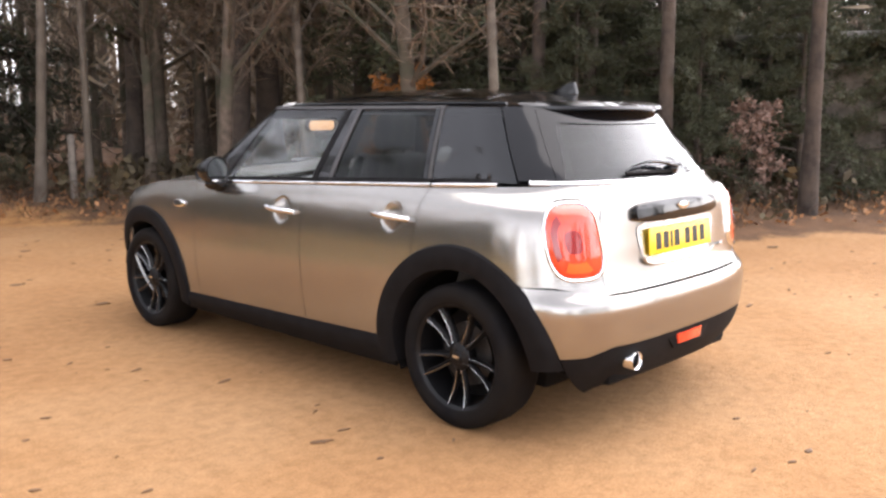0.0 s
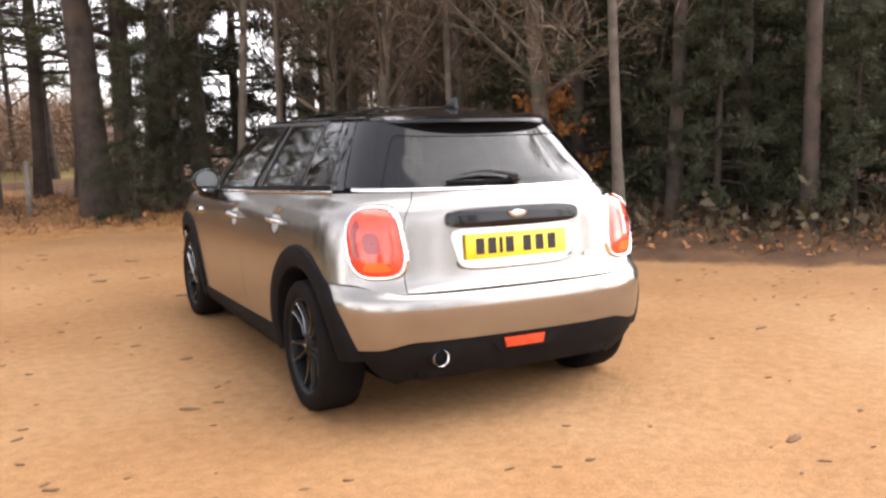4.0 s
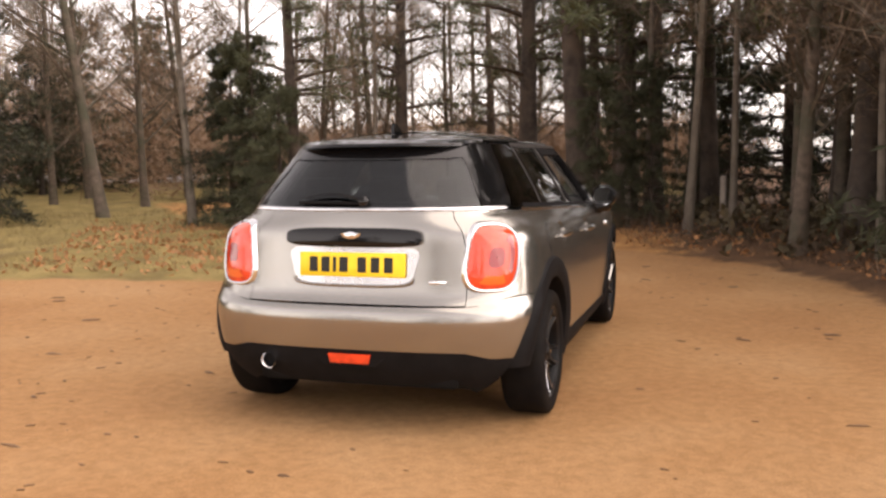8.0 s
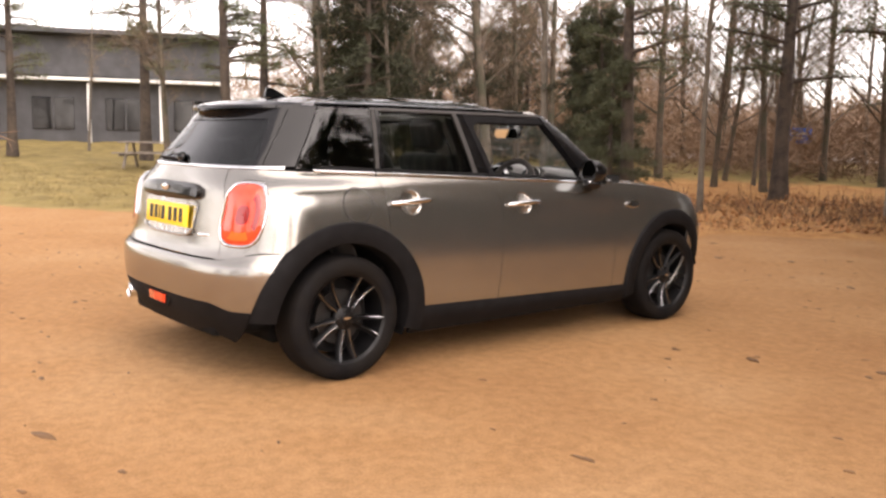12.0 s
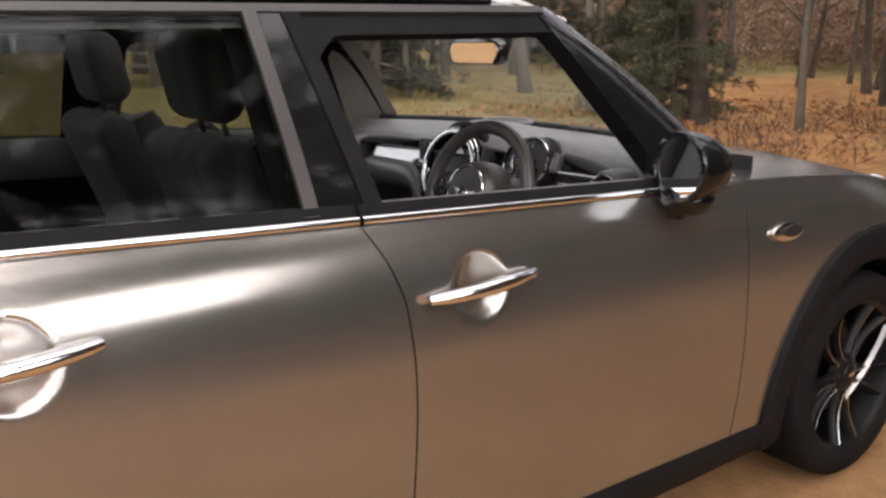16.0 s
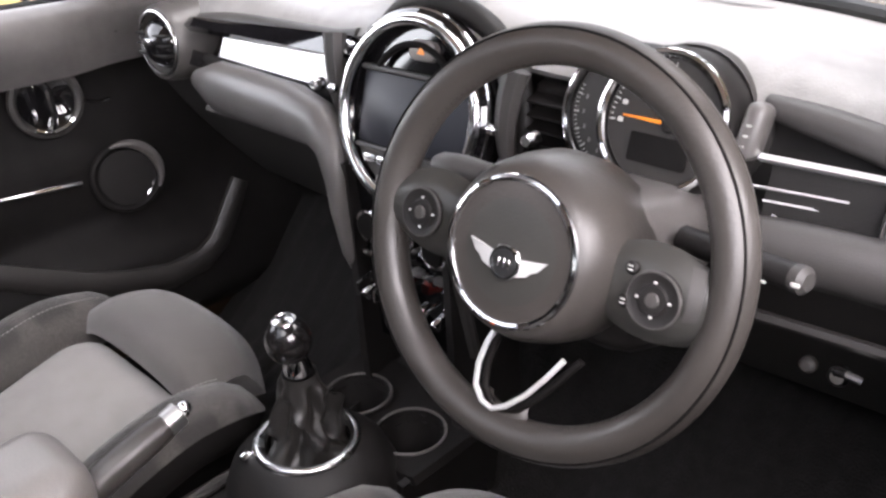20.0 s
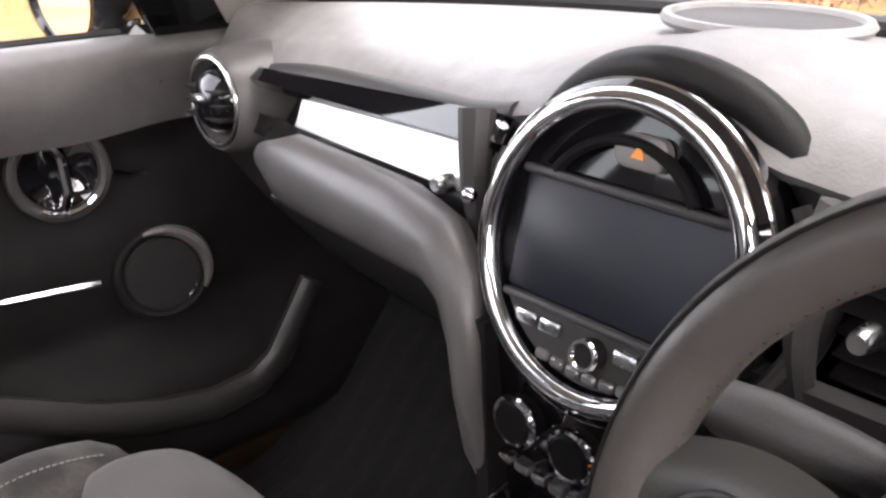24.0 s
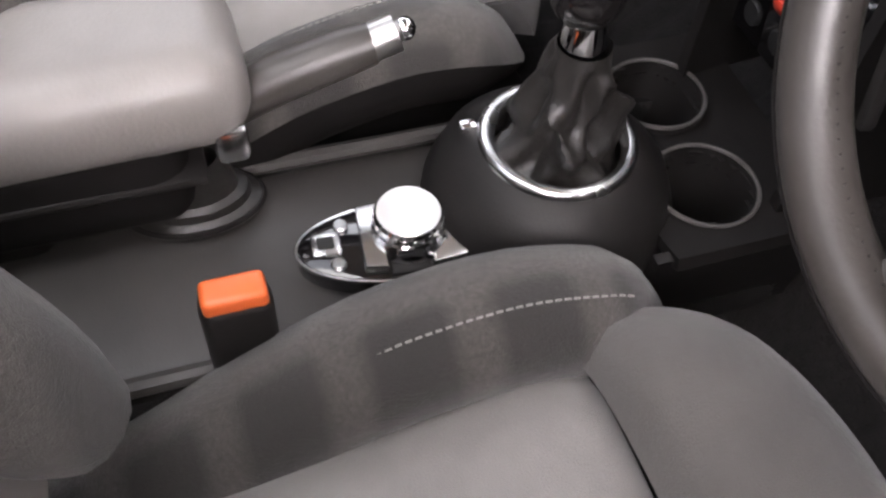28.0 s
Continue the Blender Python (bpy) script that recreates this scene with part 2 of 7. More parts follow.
chrome = material("chrome", (0.82, 0.82, 0.83), 0.07, 1.0, rvary=0.03)
satin = material("satin_chrome", (0.62, 0.62, 0.62), 0.24, 1.0, rvary=0.05)
mirror_glass = material("mirror_glass", (0.9, 0.92, 0.92), 0.0, 1.0)
lamp_red = material("red_lamp_lens", (0.72, 0.055, 0.016), 0.10, 0, 1.0, vary=0.2, scale=26)
lamp_dark = material("dark_lamp_core", (0.28, 0.012, 0.01), 0.1, 0, 1.0)
lamp_clear = material("clear_lamp_lens", (0.75, 0.76, 0.78), 0.05, 0.3, 1.0)
plate_yellow = material("plate_yellow", (0.86, 0.58, 0.02), 0.4, vary=0.05, scale=30)
ink = material("black_ink", (0.01, 0.01, 0.01), 0.5)
glass_front = glass("clear_glass", (0.95, 0.97, 0.96), 0.03)
glass_dark = glass("privacy_glass", (0.56, 0.58, 0.57), 0.013)
glass_quarter = glass("quarter_glass", (0.20, 0.21, 0.21), 0.07)
glass_roof = glass("roof_glass", (0.74, 0.76, 0.76), 0.05)
glass_rear = glass("rear_glass", (0.36, 0.38, 0.39), 0.05)
frame_grey = material("satin_frame", (0.040, 0.037, 0.035), 0.36, vary=0.1, scale=20)


# ---- the car's outer form: y runs from the rear axle to the nose, x to the driver's side ----
AXLE, HUB = 2.567, 0.308
side_w = curve((0.15, 0.79), (0.3, 0.822), (0.45, 0.84), (0.6, 0.846), (0.72, 0.842), (0.82, 0.833), (0.88, 0.822), (0.93, 0.803), (0.96, 0.784), (0.985, 0.764), (1.005, 0.750), (1.06, 0.743))
keel = curve((-0.7, 0.968), (-0.3, 0.977), (0.0, 0.985), (1.2, 1.0), (2.2, 0.998), (3.4, 0.975))
rear_y = curve((0.16, -0.49), (0.25, -0.565), (0.33, -0.608), (0.43, -0.63), (0.53, -0.635), (0.585, -0.625), (0.615, -0.595), (0.65, -0.575), (0.8, -0.55), (0.95, -0.53), (1.03, -0.505), (1.2, -0.385), (1.35, -0.27))
rear_d = curve((0.3, 0.41), (0.93, 0.42), (1.03, 0.47), (1.34, 0.44))
rear_n = curve((0.3, 3.0), (0.92, 3.0), (1.02, 2.5), (1.34, 2.3))
nose_y = curve((0.16, 3.14), (0.3, 3.27), (0.45, 3.34), (0.6, 3.35), (0.72, 3.31), (0.82, 3.22), (0.9, 3.05), (1.0, 2.6))
screen_y = curve((0.9, 2.27), (1.02, 2.16), (1.2, 1.97), (1.38, 1.73))
screen_d = curve((1.0, 0.35), (1.34, 0.27))
shoulder = curve((1.6, 0.955), (1.9, 0.94), (2.3, 0.915), (2.7, 0.865), (3.0, 0.79), (3.2, 0.70), (3.33, 0.60))
ROOF_EDGE = 1.338


def belt(y):
    return 1.022 - 0.042 * y


def width(y, z):
    b = belt(y)
    inset = 1 - 0.07 * smooth(0.45, -0.35, y) * smooth(0.93, 1.015, z)
    if z <= b:
        return side_w(z) * keel(y) * inset
    w0 = side_w(b) * keel(y) * inset
    t = (z - b) / (ROOF_EDGE - b)
    return w0 + (0.552 - 0.035 * smooth(0.7, -0.3, y) - w0) * t**1.12


def half(y, z):
    """The half width of the body at a height."""
    w = width(y, z)
    ry, d = rear_y(z), rear_d(z)
    q = (ry + d - y) / d
    if q > 0:
        w *= max(0.0, 1 - min(q, 1.0) ** rear_n(z)) ** (1 / rear_n(z))
    if z > belt(y):
        fy, d = screen_y(z), screen_d(z)
        q, n = (y - fy + d) / d, 2.2
    else:
        fy, d = nose_y(z), 0.8
        q, n = (y - fy + d) / d, 2.5
    if q > 0:
        w *= max(0.0, 1 - min(q, 1.0) ** n) ** (1 / n)
    return w


def tail(a, z):
    """A point of the rear, by its turn a (0 behind, 90 beside) and height."""
    s = -1 if a < 0 else 1
    a = min(90.0, abs(a))
    d, ry = rear_d(z), rear_y(z)
    sn = math.sin(radians(a)) ** (2 / 3)
    c = max(0.0, 1 - sn ** rear_n(z)) ** (1 / rear_n(z))
    y = ry + d * (1 - c)
    return (s * width(ry + d, z) * sn, y, z)


def tail_turn(y, z):
    """The turn at which the rear corner reaches y."""
    c = 1 - (y - rear_y(z)) / rear_d(z)
    return 90.0 if c <= 0 else math.degrees(math.asin(max(0.0, 1 - min(1.0, c) ** rear_n(z)) ** (1.5 / rear_n(z))))


def front(a, z, n=2.2):
    s = -1 if a < 0 else 1
    a = min(90.0, abs(a))
    d, fy = screen_d(z), screen_y(z)
    return (s * width(fy - d, z) * math.sin(radians(a)) ** (2 / n), fy - d * (1 - max(0.0, math.cos(radians(a))) ** (2 / n)), z)


R_REAR, R_FRONT = 0.476, 0.450


def low_edge(y):
    """The lower edge of the painted side."""
    e = 0.335 - 0.022 * y
    for yc, r in ((0.0, R_REAR), (AXLE, R_FRONT)):
        if abs(y - yc) < r:
            e = max(e, HUB + math.sqrt(r * r - (y - yc) ** 2))
    return e


def door_rear(z):
    return 0.216 + 0.11 * (1.013 - z)


door_split = curve((0.28, 1.0), (0.5, 1.008), (0.70, 1.016), (0.82, 1.008), (0.90, 0.985), (0.95, 0.962), (0.985, 0.945))


CUPS_AT = ((0.378, 0.868), (1.172, 0.838))


def side_panel(y0, y1, s, nu=110, nv=72, top=0.0, gap=0.002):
    """A side panel between two edges y0(z) and y1(z), from the lower edge to the waistline."""

    def at(u, v):
        z = 0.7
        for _ in range(8):
            y = lerp(y0(z) + gap, y1(z) - gap, u)
            lo = low_edge(y)
            z = lerp(lo, belt(y) - 0.012 + top, v)
        dent = 0.0
        for cy, cz in CUPS_AT:
            r = math.hypot(y - cy, z - cz) / 0.064
            if r < 1:
                dent = 0.024 * (1 - r * r) ** 0.8
        return (s * (half(y, z) - dent), y, z)

    return plate(at, nu, nv, 0.014, out=(0, 1.2, 0.6))


car = thing("car", "silver hatchback with black roof and wheels, open driver's window, on sand", "car")
CENTRE = (0, 1.3, 0.7)

# painted shell
part("tailgate", plate(lambda u, v: tail(lerp(-31, 31, u), lerp(0.612, belt(-0.5) - 0.01, v)), 36, 22, 0.014, out=CENTRE), paint, car)
tailgate = car.children[0]


def bumper(u, v, z0, z1):
    s, a = (1, 2 * u - 1) if u >= 0.5 else (-1, 1 - 2 * u)
    z = lerp(z0(a), z1(a), v)
    end = tail_turn(-math.sqrt(max(0.0, R_REAR**2 - (z - HUB) ** 2)) - 0.004, z)
    return tail(s * a * end, z)


seam = curve((0, 0.602), (0.45, 0.606), (0.62, 0.63), (0.75, 0.642), (1, 0.648))
hem = curve((0, 0.405), (0.5, 0.405), (0.62, 0.392), (0.8, 0.375), (1, 0.375))
foot = curve((0, 0.225), (0.7, 0.225), (1, 0.20))
bumper_ob = part("rear_bumper", plate(lambda u, v: bumper(u, v, hem, seam), 61, 18, 0.014, out=CENTRE), paint, car)
part("bumper_valance", plate(lambda u, v: bumper(u, v, foot, lambda a: hem(a) - 0.003), 61, 8, 0.014, out=CENTRE), cladding, bumper_ob, "black plastic lower bumper")

quarters = {}
for s, tag in ((1, "driver"), (-1, "passenger")):

    def quarter(u, v, s=s):
        k = 0.42
        z = 0.8
        for _ in range(8):
            if u < k:
                x, y, _z = tail(lerp(31.4, 90, u / k), z)
            else:
                y = lerp(rear_y(z) + rear_d(z), door_rear(z) - 0.002, (u - k) / (1 - k))
                x = half(y, z)
            arch = HUB + math.sqrt(max(0.0, R_REAR**2 - y * y)) if abs(y) < R_REAR else 0
            lo = max(0.606 + 0.045 * smooth(-0.58, -0.42, y), arch)
            z = lerp(lo, belt(y) - 0.01, v)
        return (s * x, y, z)

    quarters[s] = part("rear_quarter_panel", plate(quarter, 54, 18, 0.014, out=CENTRE), paint, car)
    part("rear_door", side_panel(door_rear, door_split, s), paint, car)
    rear_door = car.children[-1]
    part("front_door", side_panel(door_split, lambda z: 1.985, s), paint, car)
    front_door = car.children[-1]
    quarters[s, "rear_door"], quarters[s, "front_door"] = rear_door, front_door

    def fender(u, v, s=s):
        y = lerp(1.987, 3.325, u)
        lo = max(low_edge(y), 0.5 if y > AXLE + 0.3 else 0)
        z = lerp(lo, shoulder(y), v)
        return (s * half(y, z), y, z)

    part("front_wing", plate(fender, 46, 12, 0.014, out=CENTRE), paint, car)
    quarters[s, "wing"] = car.children[-1]

    for yc, R, name in ((0.0, R_REAR, "rear_arch_trim"), (AXLE, R_FRONT, "front_arch_trim")):
        prof = ((1.0, 0.001), (0.985, 0.014), (0.93, 0.019), (0.84, 0.016), (0.785, 0.006), (0.770, -0.03), (0.770, -0.10))

        def trim(u, v, s=s, yc=yc, R=R, prof=prof):
            a = lerp(radians(2 if yc == 0 else -14), radians(194), u)
            k = v * (len(prof) - 1)
            i = min(int(k), len(prof) - 2)
            r = lerp(prof[i][0], prof[i + 1][0], k - i) * R
            o = lerp(prof[i][1], prof[i + 1][1], k - i)
            y, z = yc - r * math.cos(a), HUB + r * math.sin(a)
            zz = max(z, 0.2)
            return (s * (half(max(-0.52, min(3.0, y)), zz) + o), y, zz)

        part(name, grid(trim, 56, len(prof)), cladding, car, "matt black wheel arch trim")
        liner = grid(lambda u, v, s=s, yc=yc, R=R: (s * lerp(0.80, 0.50, v), yc - 0.79 * R * math.cos(lerp(0.12, math.pi + (0.35 if yc == 0 else -0.12), u)), HUB + 0.79 * R * math.sin(lerp(0.12, math.pi + (0.35 if yc == 0 else -0.12), u))), 30, 3)
        liner = join(liner, ([(s * 0.5, yc - 0.36, 0.27), (s * 0.5, yc + 0.36, 0.27), (s * 0.5, yc + 0.36, 0.72), (s * 0.5, yc - 0.36, 0.72)], [(0, 1, 2, 3)]))
        part("wheel_housing", liner, under, car)

    def sill(u, v, s=s):
        y = lerp(R_REAR * 0.86, AXLE - R_FRONT * 0.86, u)
        top = 0.333 - 0.022 * y
        z = lerp(top, 0.175, v)
        return (s * (half(y, max(z, 0.2)) + 0.012 * math.sin(math.pi * min(1, v * 1.5)) - 0.09 * max(0, v - 0.7)), y, z)

    part("sill_trim", plate(sill, 20, 8, 0.02, out=CENTRE), cladding, car, "matt black sill trim")
    # chrome waistline in door-long lengths
    for y0, y1, owner in ((-0.12, 0.212, quarters[s]), (0.222, 0.95, rear_door), (0.958, 1.70, front_door)):
        def strip(u, v, s=s, y0=y0, y1=y1):
            y = lerp(y0, y1, u)
            a = lerp(-1.9, 1.9, v)
            z = belt(y) - 0.003
            return (s * (half(y, belt(y) - 0.004) + 0.004 + 0.007 * math.cos(a)), y, z + 0.0085 * math.sin(a))
        part("waist_strip", grid(strip, 24, 8), chrome, owner, "chrome waistline strip")
        def seal(u, v, s=s, y0=y0, y1=y1):
            y = lerp(y0, y1, u)
            z = belt(y) + lerp(0.006, 0.024, v)
            return (s * (half(y, z) + 0.004), y, z)
        part("window_seal", plate(seal, 16, 3, 0.012, out=CENTRE), cladding, owner)

# chrome line under the tail glass
part("waist_strip", grid(lambda u, v: tuple(Vector(tail(lerp(-66, 66, u), belt(-0.45) - 0.003 + 0.0075 * math.sin(lerp(-1.9, 1.9, v)))) * 1.0 + Vector((0, -0.004 - 0.006 * math.cos(lerp(-1.9, 1.9, v)), 0))), 50, 8), chrome, tailgate, "chrome waistline strip")

# bonnet, scuttle and nose
def bonnet(u, v):
    y = lerp(1.93, 3.3, v)
    w = half(y, shoulder(y)) * 0.985
    mid = 0.985 - 0.06 * smooth(1.9, 2.7, y) - 0.30 * smooth(2.55, 3.5, y)
    k = abs(2 * u - 1)
    return ((2 * u - 1) * w, y + 0.03 * (1 - k * k), lerp(shoulder(y) + 0.004, max(mid, shoulder(y) + 0.01), (1 - k**2.6)))


part("bonnet", plate(bonnet, 30, 26, 0.014, out=(0, 2.4, 0.3)), paint, car)


def nose(u, v):
    z = lerp(0.2, 0.62, v)
    a = lerp(-1, 1, u)
    w = width(2.6, z)
    k = abs(a)
    y = nose_y(z) - 0.8 * (1 - max(0.0, 1 - (k * 0.985) ** 2.5) ** (1 / 2.5))
    return (a * w * 0.985, y, z)


part("front_bumper", plate(nose, 40, 12, 0.014, out=CENTRE), paint, car)
for s in (1, -1):
    c = (s * 0.55, 3.10, 0.70)
    lamp = part("headlight", ball(0.10, 28, 14, facing(c, (s * 0.35, 0.9, 0.15)), 0.6), lamp_clear, car, "clear round headlight")
    part("headlight_ring", ring_of(0.10, 0.010, 36, 8, facing((s * 0.555, 3.115, 0.702), (s * 0.35, 0.9, 0.15))), chrome, lamp)

# roof, pillars and glass
roof_z = curve((-0.32, 1.352), (0.0, 1.392), (0.55, 1.418), (1.0, 1.418), (1.4, 1.40), (1.74, 1.352))


def roof_at(x, y, up=0.0):
    w = max(0.02, half(y, ROOF_EDGE))
    k = min(1.0, abs(x) / w)
    return (x, y, ROOF_EDGE + (max(roof_z(y), ROOF_EDGE + 0.004) - ROOF_EDGE) * (1 - k**2.4) + up)


def roof(u, v):
    y = lerp(rear_y(ROOF_EDGE) + 0.006, screen_y(ROOF_EDGE) - 0.004, 0.5 - 0.5 * math.cos(math.pi * v))
    return roof_at((2 * u - 1) * half(y, ROOF_EDGE), y)


SUN_Y = ((0.64, 1.24, 0.012), (0.20, 0.60, 0.006))


def with_hole(geo):
    """Leaves out the faces under the glass roof panels."""
    v, f = geo
    out = []
    for q in f:
        x, y = sum(v[i][0] for i in q) / len(q), sum(v[i][1] for i in q) / len(q)
        if not any(abs(x) < 0.375 and a + 0.02 < y < b - 0.02 for a, b, _ in SUN_Y):
            out.append(q)
    return v, out


roof_ob = part("roof", with_hole(plate(roof, 65, 70, 0.02, out=CENTRE)), gloss_black, car, "gloss black roof")
for y0, y1, up in SUN_Y:
    part("sunroof_panel", plate(lambda u, v, y0=y0, y1=y1, up=up: roof_at(lerp(-0.40, 0.40, u), lerp(y0, y1, v), up), 12, 10, 0.008, out=CENTRE), glass_roof, roof_ob, "dark glass roof panel").visible_shadow = True
part("aerial_fin", prism([(-0.07, 0), (0.075, 0), (0.045, 0.022), (-0.02, 0.05), (-0.055, 0.055)], 0.02, 0.005, Matrix.Translation((0.010, 0.06, 1.395)) @ Matrix(((0, 0, -1, 0), (1, 0, 0, 0), (0, 1, 0, 0), (0, 0, 0, 1)))), gloss_black, roof_ob)
for s in (1, -1):
    part("roof_rail", tube([(s * (half(y, ROOF_EDGE) - 0.035), y, roof_at(half(y, ROOF_EDGE) - 0.035, y)[2] + 0.006) for y in np.linspace(0.02, 1.45, 26)], 0.008, 8), gloss_black, roof_ob)


def spoiler(u, v):
    a = lerp(-60, 60, u)
    x, y, z = tail(a, 1.335)
    k = 1 - abs(2 * u - 1) ** 3
    prof = ((0.10, 0.022 + 0.012 * k), (0.02, 0.018 + 0.01 * k), (-0.058 * k - 0.006, 0.006), (-0.064 * k - 0.006, -0.008), (-0.012, -0.026), (0.03, -0.040))
    i = min(int(v * 5), 4)
    t = v * 5 - i
    return (x * 0.97, y + lerp(prof[i][0], prof[i + 1][0], t), z + lerp(prof[i][1], prof[i + 1][1], t))


part("roof_spoiler", grid(spoiler, 40, 16), gloss_black, tailgate, "gloss black roof spoiler")


def tail_pane(a0, a1, z0, z1, nu, nv, t):
    return plate(lambda u, v: tail(lerp(a0, a1, u), lerp(z0(lerp(a0, a1, u)), z1, v)), nu, nv, t, out=CENTRE)


glass_low = lambda a: belt(-0.45) + 0.004
rear_window = part("rear_window", tail_pane(-51, 51, glass_low, 1.33, 40, 12, 0.004), glass_rear, tailgate, "tinted rear window")
rear_window.visible_shadow = False


# printed border; its top band also draws the spoiler's shade in black
def border(u, v):
    a = lerp(-51, 51, u)
    k = abs(2 * u - 1)
    lo = 1.262 + 0.012 * k * k - 0.235 * smooth(0.80, 0.93, k)
    x, y, z = tail(a, lerp(lo, 1.332, v))
    return (x * 1.001, y - 0.004, z + 0.002)


part("glass_border", grid(border, 80, 8), gloss_black, rear_window, "black printed glass border, also drawing the spoiler's shade")
for s in (1, -1):
    part("tailgate_pillar", tail_pane(s * 51, s * 71, glass_low, 1.338, 10, 12, 0.02), gloss_black, tailgate, "gloss black tailgate side")

    def quarter_glass(u, v, s=s):
        z = lerp(belt(0) + 0.012, 1.337, v)
        if u < 0.5:
            x, y, z = tail(lerp(71.8, 90, u * 2), z)
        else:
            y = lerp(rear_y(z) + rear_d(z), 0.216 + 0.30 * (z - 1.013), u * 2 - 1)
            x = half(y, z)
        return (s * x, y, z)

    q = part("quarter_window", plate(quarter_glass, 24, 12, 0.004, out=CENTRE), glass_quarter, quarters[s], "dark tinted quarter window")

    def pane(y0, y1, z1=1.325, s=s, inset=0.004, nu=16, nv=12, t=0.004):
        def at(u, v):
            z = 1.1
            for _ in range(4):
                y = lerp(y0(z), y1(z), u)
                z = lerp(belt(y) + 0.01, z1, v)
            return (s * (half(y, z) - inset), y, z)
        return plate(at, nu, nv, t, out=CENTRE)

    c_edge = lambda z: 0.222 + 0.30 * (z - 1.013)
    rd0, rd1 = (lambda z: c_edge(z) + 0.045), (lambda z: 0.858)
    fd0, fd1 = (lambda z: 1.005 - 0.12 * (z - 0.987)), (lambda z: 1.745 - 0.50 * (z - 0.95))
    rd, fd = quarters[s, "rear_door"], quarters[s, "front_door"]
    w = part("rear_door_window", pane(rd0, rd1), glass_dark, rd, "dark tinted door window")
    if s < 0:
        w = part("front_door_window", pane(fd0, fd1), glass_front, fd, "closed clear door window")
        w.visible_shadow = False

    def post(y0, y1, mat, owner, name, label, proud=0.0, z1=1.337, t=0.02, s=s):
        part(name, pane(y0, y1, z1, s, -proud, 5, 12, t), mat, owner, label)

    post(c_edge, lambda z: c_edge(z) + 0.020, frame_grey, rd, "window_frame", "satin grey door frame", 0.001)
    post(lambda z: c_edge(z) + 0.021, lambda z: c_edge(z) + 0.045, gloss_black, rd, "window_frame", "gloss black door frame", 0.004)
    post(rd1, lambda z: rd1(z) + 0.026, frame_grey, rd, "door_post", "satin grey door post", 0.004)
    post(lambda z: rd1(z) + 0.028, lambda z: fd0(z) - 0.034, gloss_black, rd, "centre_pillar", "gloss black centre pillar", 0.0)
    post(lambda z: fd0(z) - 0.032, lambda z: fd0(z) + 0.004, cladding, fd, "door_post", "matt black door post", 0.004)

    # the roof gutter's sky reflection is put into this strip's grey
    def top_frame(u, v, s=s):
        y = lerp(0.31, 1.575, u)
        z = lerp(1.331, 1.345, v)
        return (s * (half(y, z) + 0.004), y, z)

    part("window_frame", plate(top_frame, 30, 4, 0.025, out=CENTRE), frame_grey, fd, "upper door frame strip, grey for the sky it reflects")

    def head_frame(u, v, s=s):
        y = lerp(0.96, 1.60, u)
        z = lerp(1.288 - 0.05 * smooth(0.12, 0.0, u), 1.333, v)
        return (s * (half(y, z) - 0.006), y, z)

    part("window_frame", plate(head_frame, 30, 4, 0.02, out=CENTRE), cladding, fd, "black inner upper door frame")

    def a_post(u, v, s=s):
        z = lerp(belt(1.75) + 0.004, 1.342, v)
        y0 = fd1(z)
        a1 = 66.0
        x1, y1, _ = front(a1, z)
        if u < 0.5:
            y = lerp(y0, screen_y(z) - screen_d(z) * 0.72, u * 2)
        else:
            y = lerp(screen_y(z) - screen_d(z) * 0.72, y1, u * 2 - 1)
        return (s * half(y, z), y, z)

    part("windscreen_pillar", plate(a_post, 14, 12, 0.045, out=CENTRE), gloss_black, car, "gloss black windscreen pillar")

ws = part("windscreen", plate(lambda u, v: front(lerp(-66, 66, u), lerp(0.99, 1.345, v)), 40, 12, 0.005, out=CENTRE), glass_front, car, "clear windscreen")
ws.visible_shadow = False
part("scuttle_panel", grid(lambda u, v: (lerp(-0.66, 0.66, u), lerp(1.93, 2.22, v) - 0.20 * abs(2 * u - 1) ** 2.2 * v, lerp(0.985, 0.955, v)), 20, 4), cladding, car, "black scuttle below the windscreen")

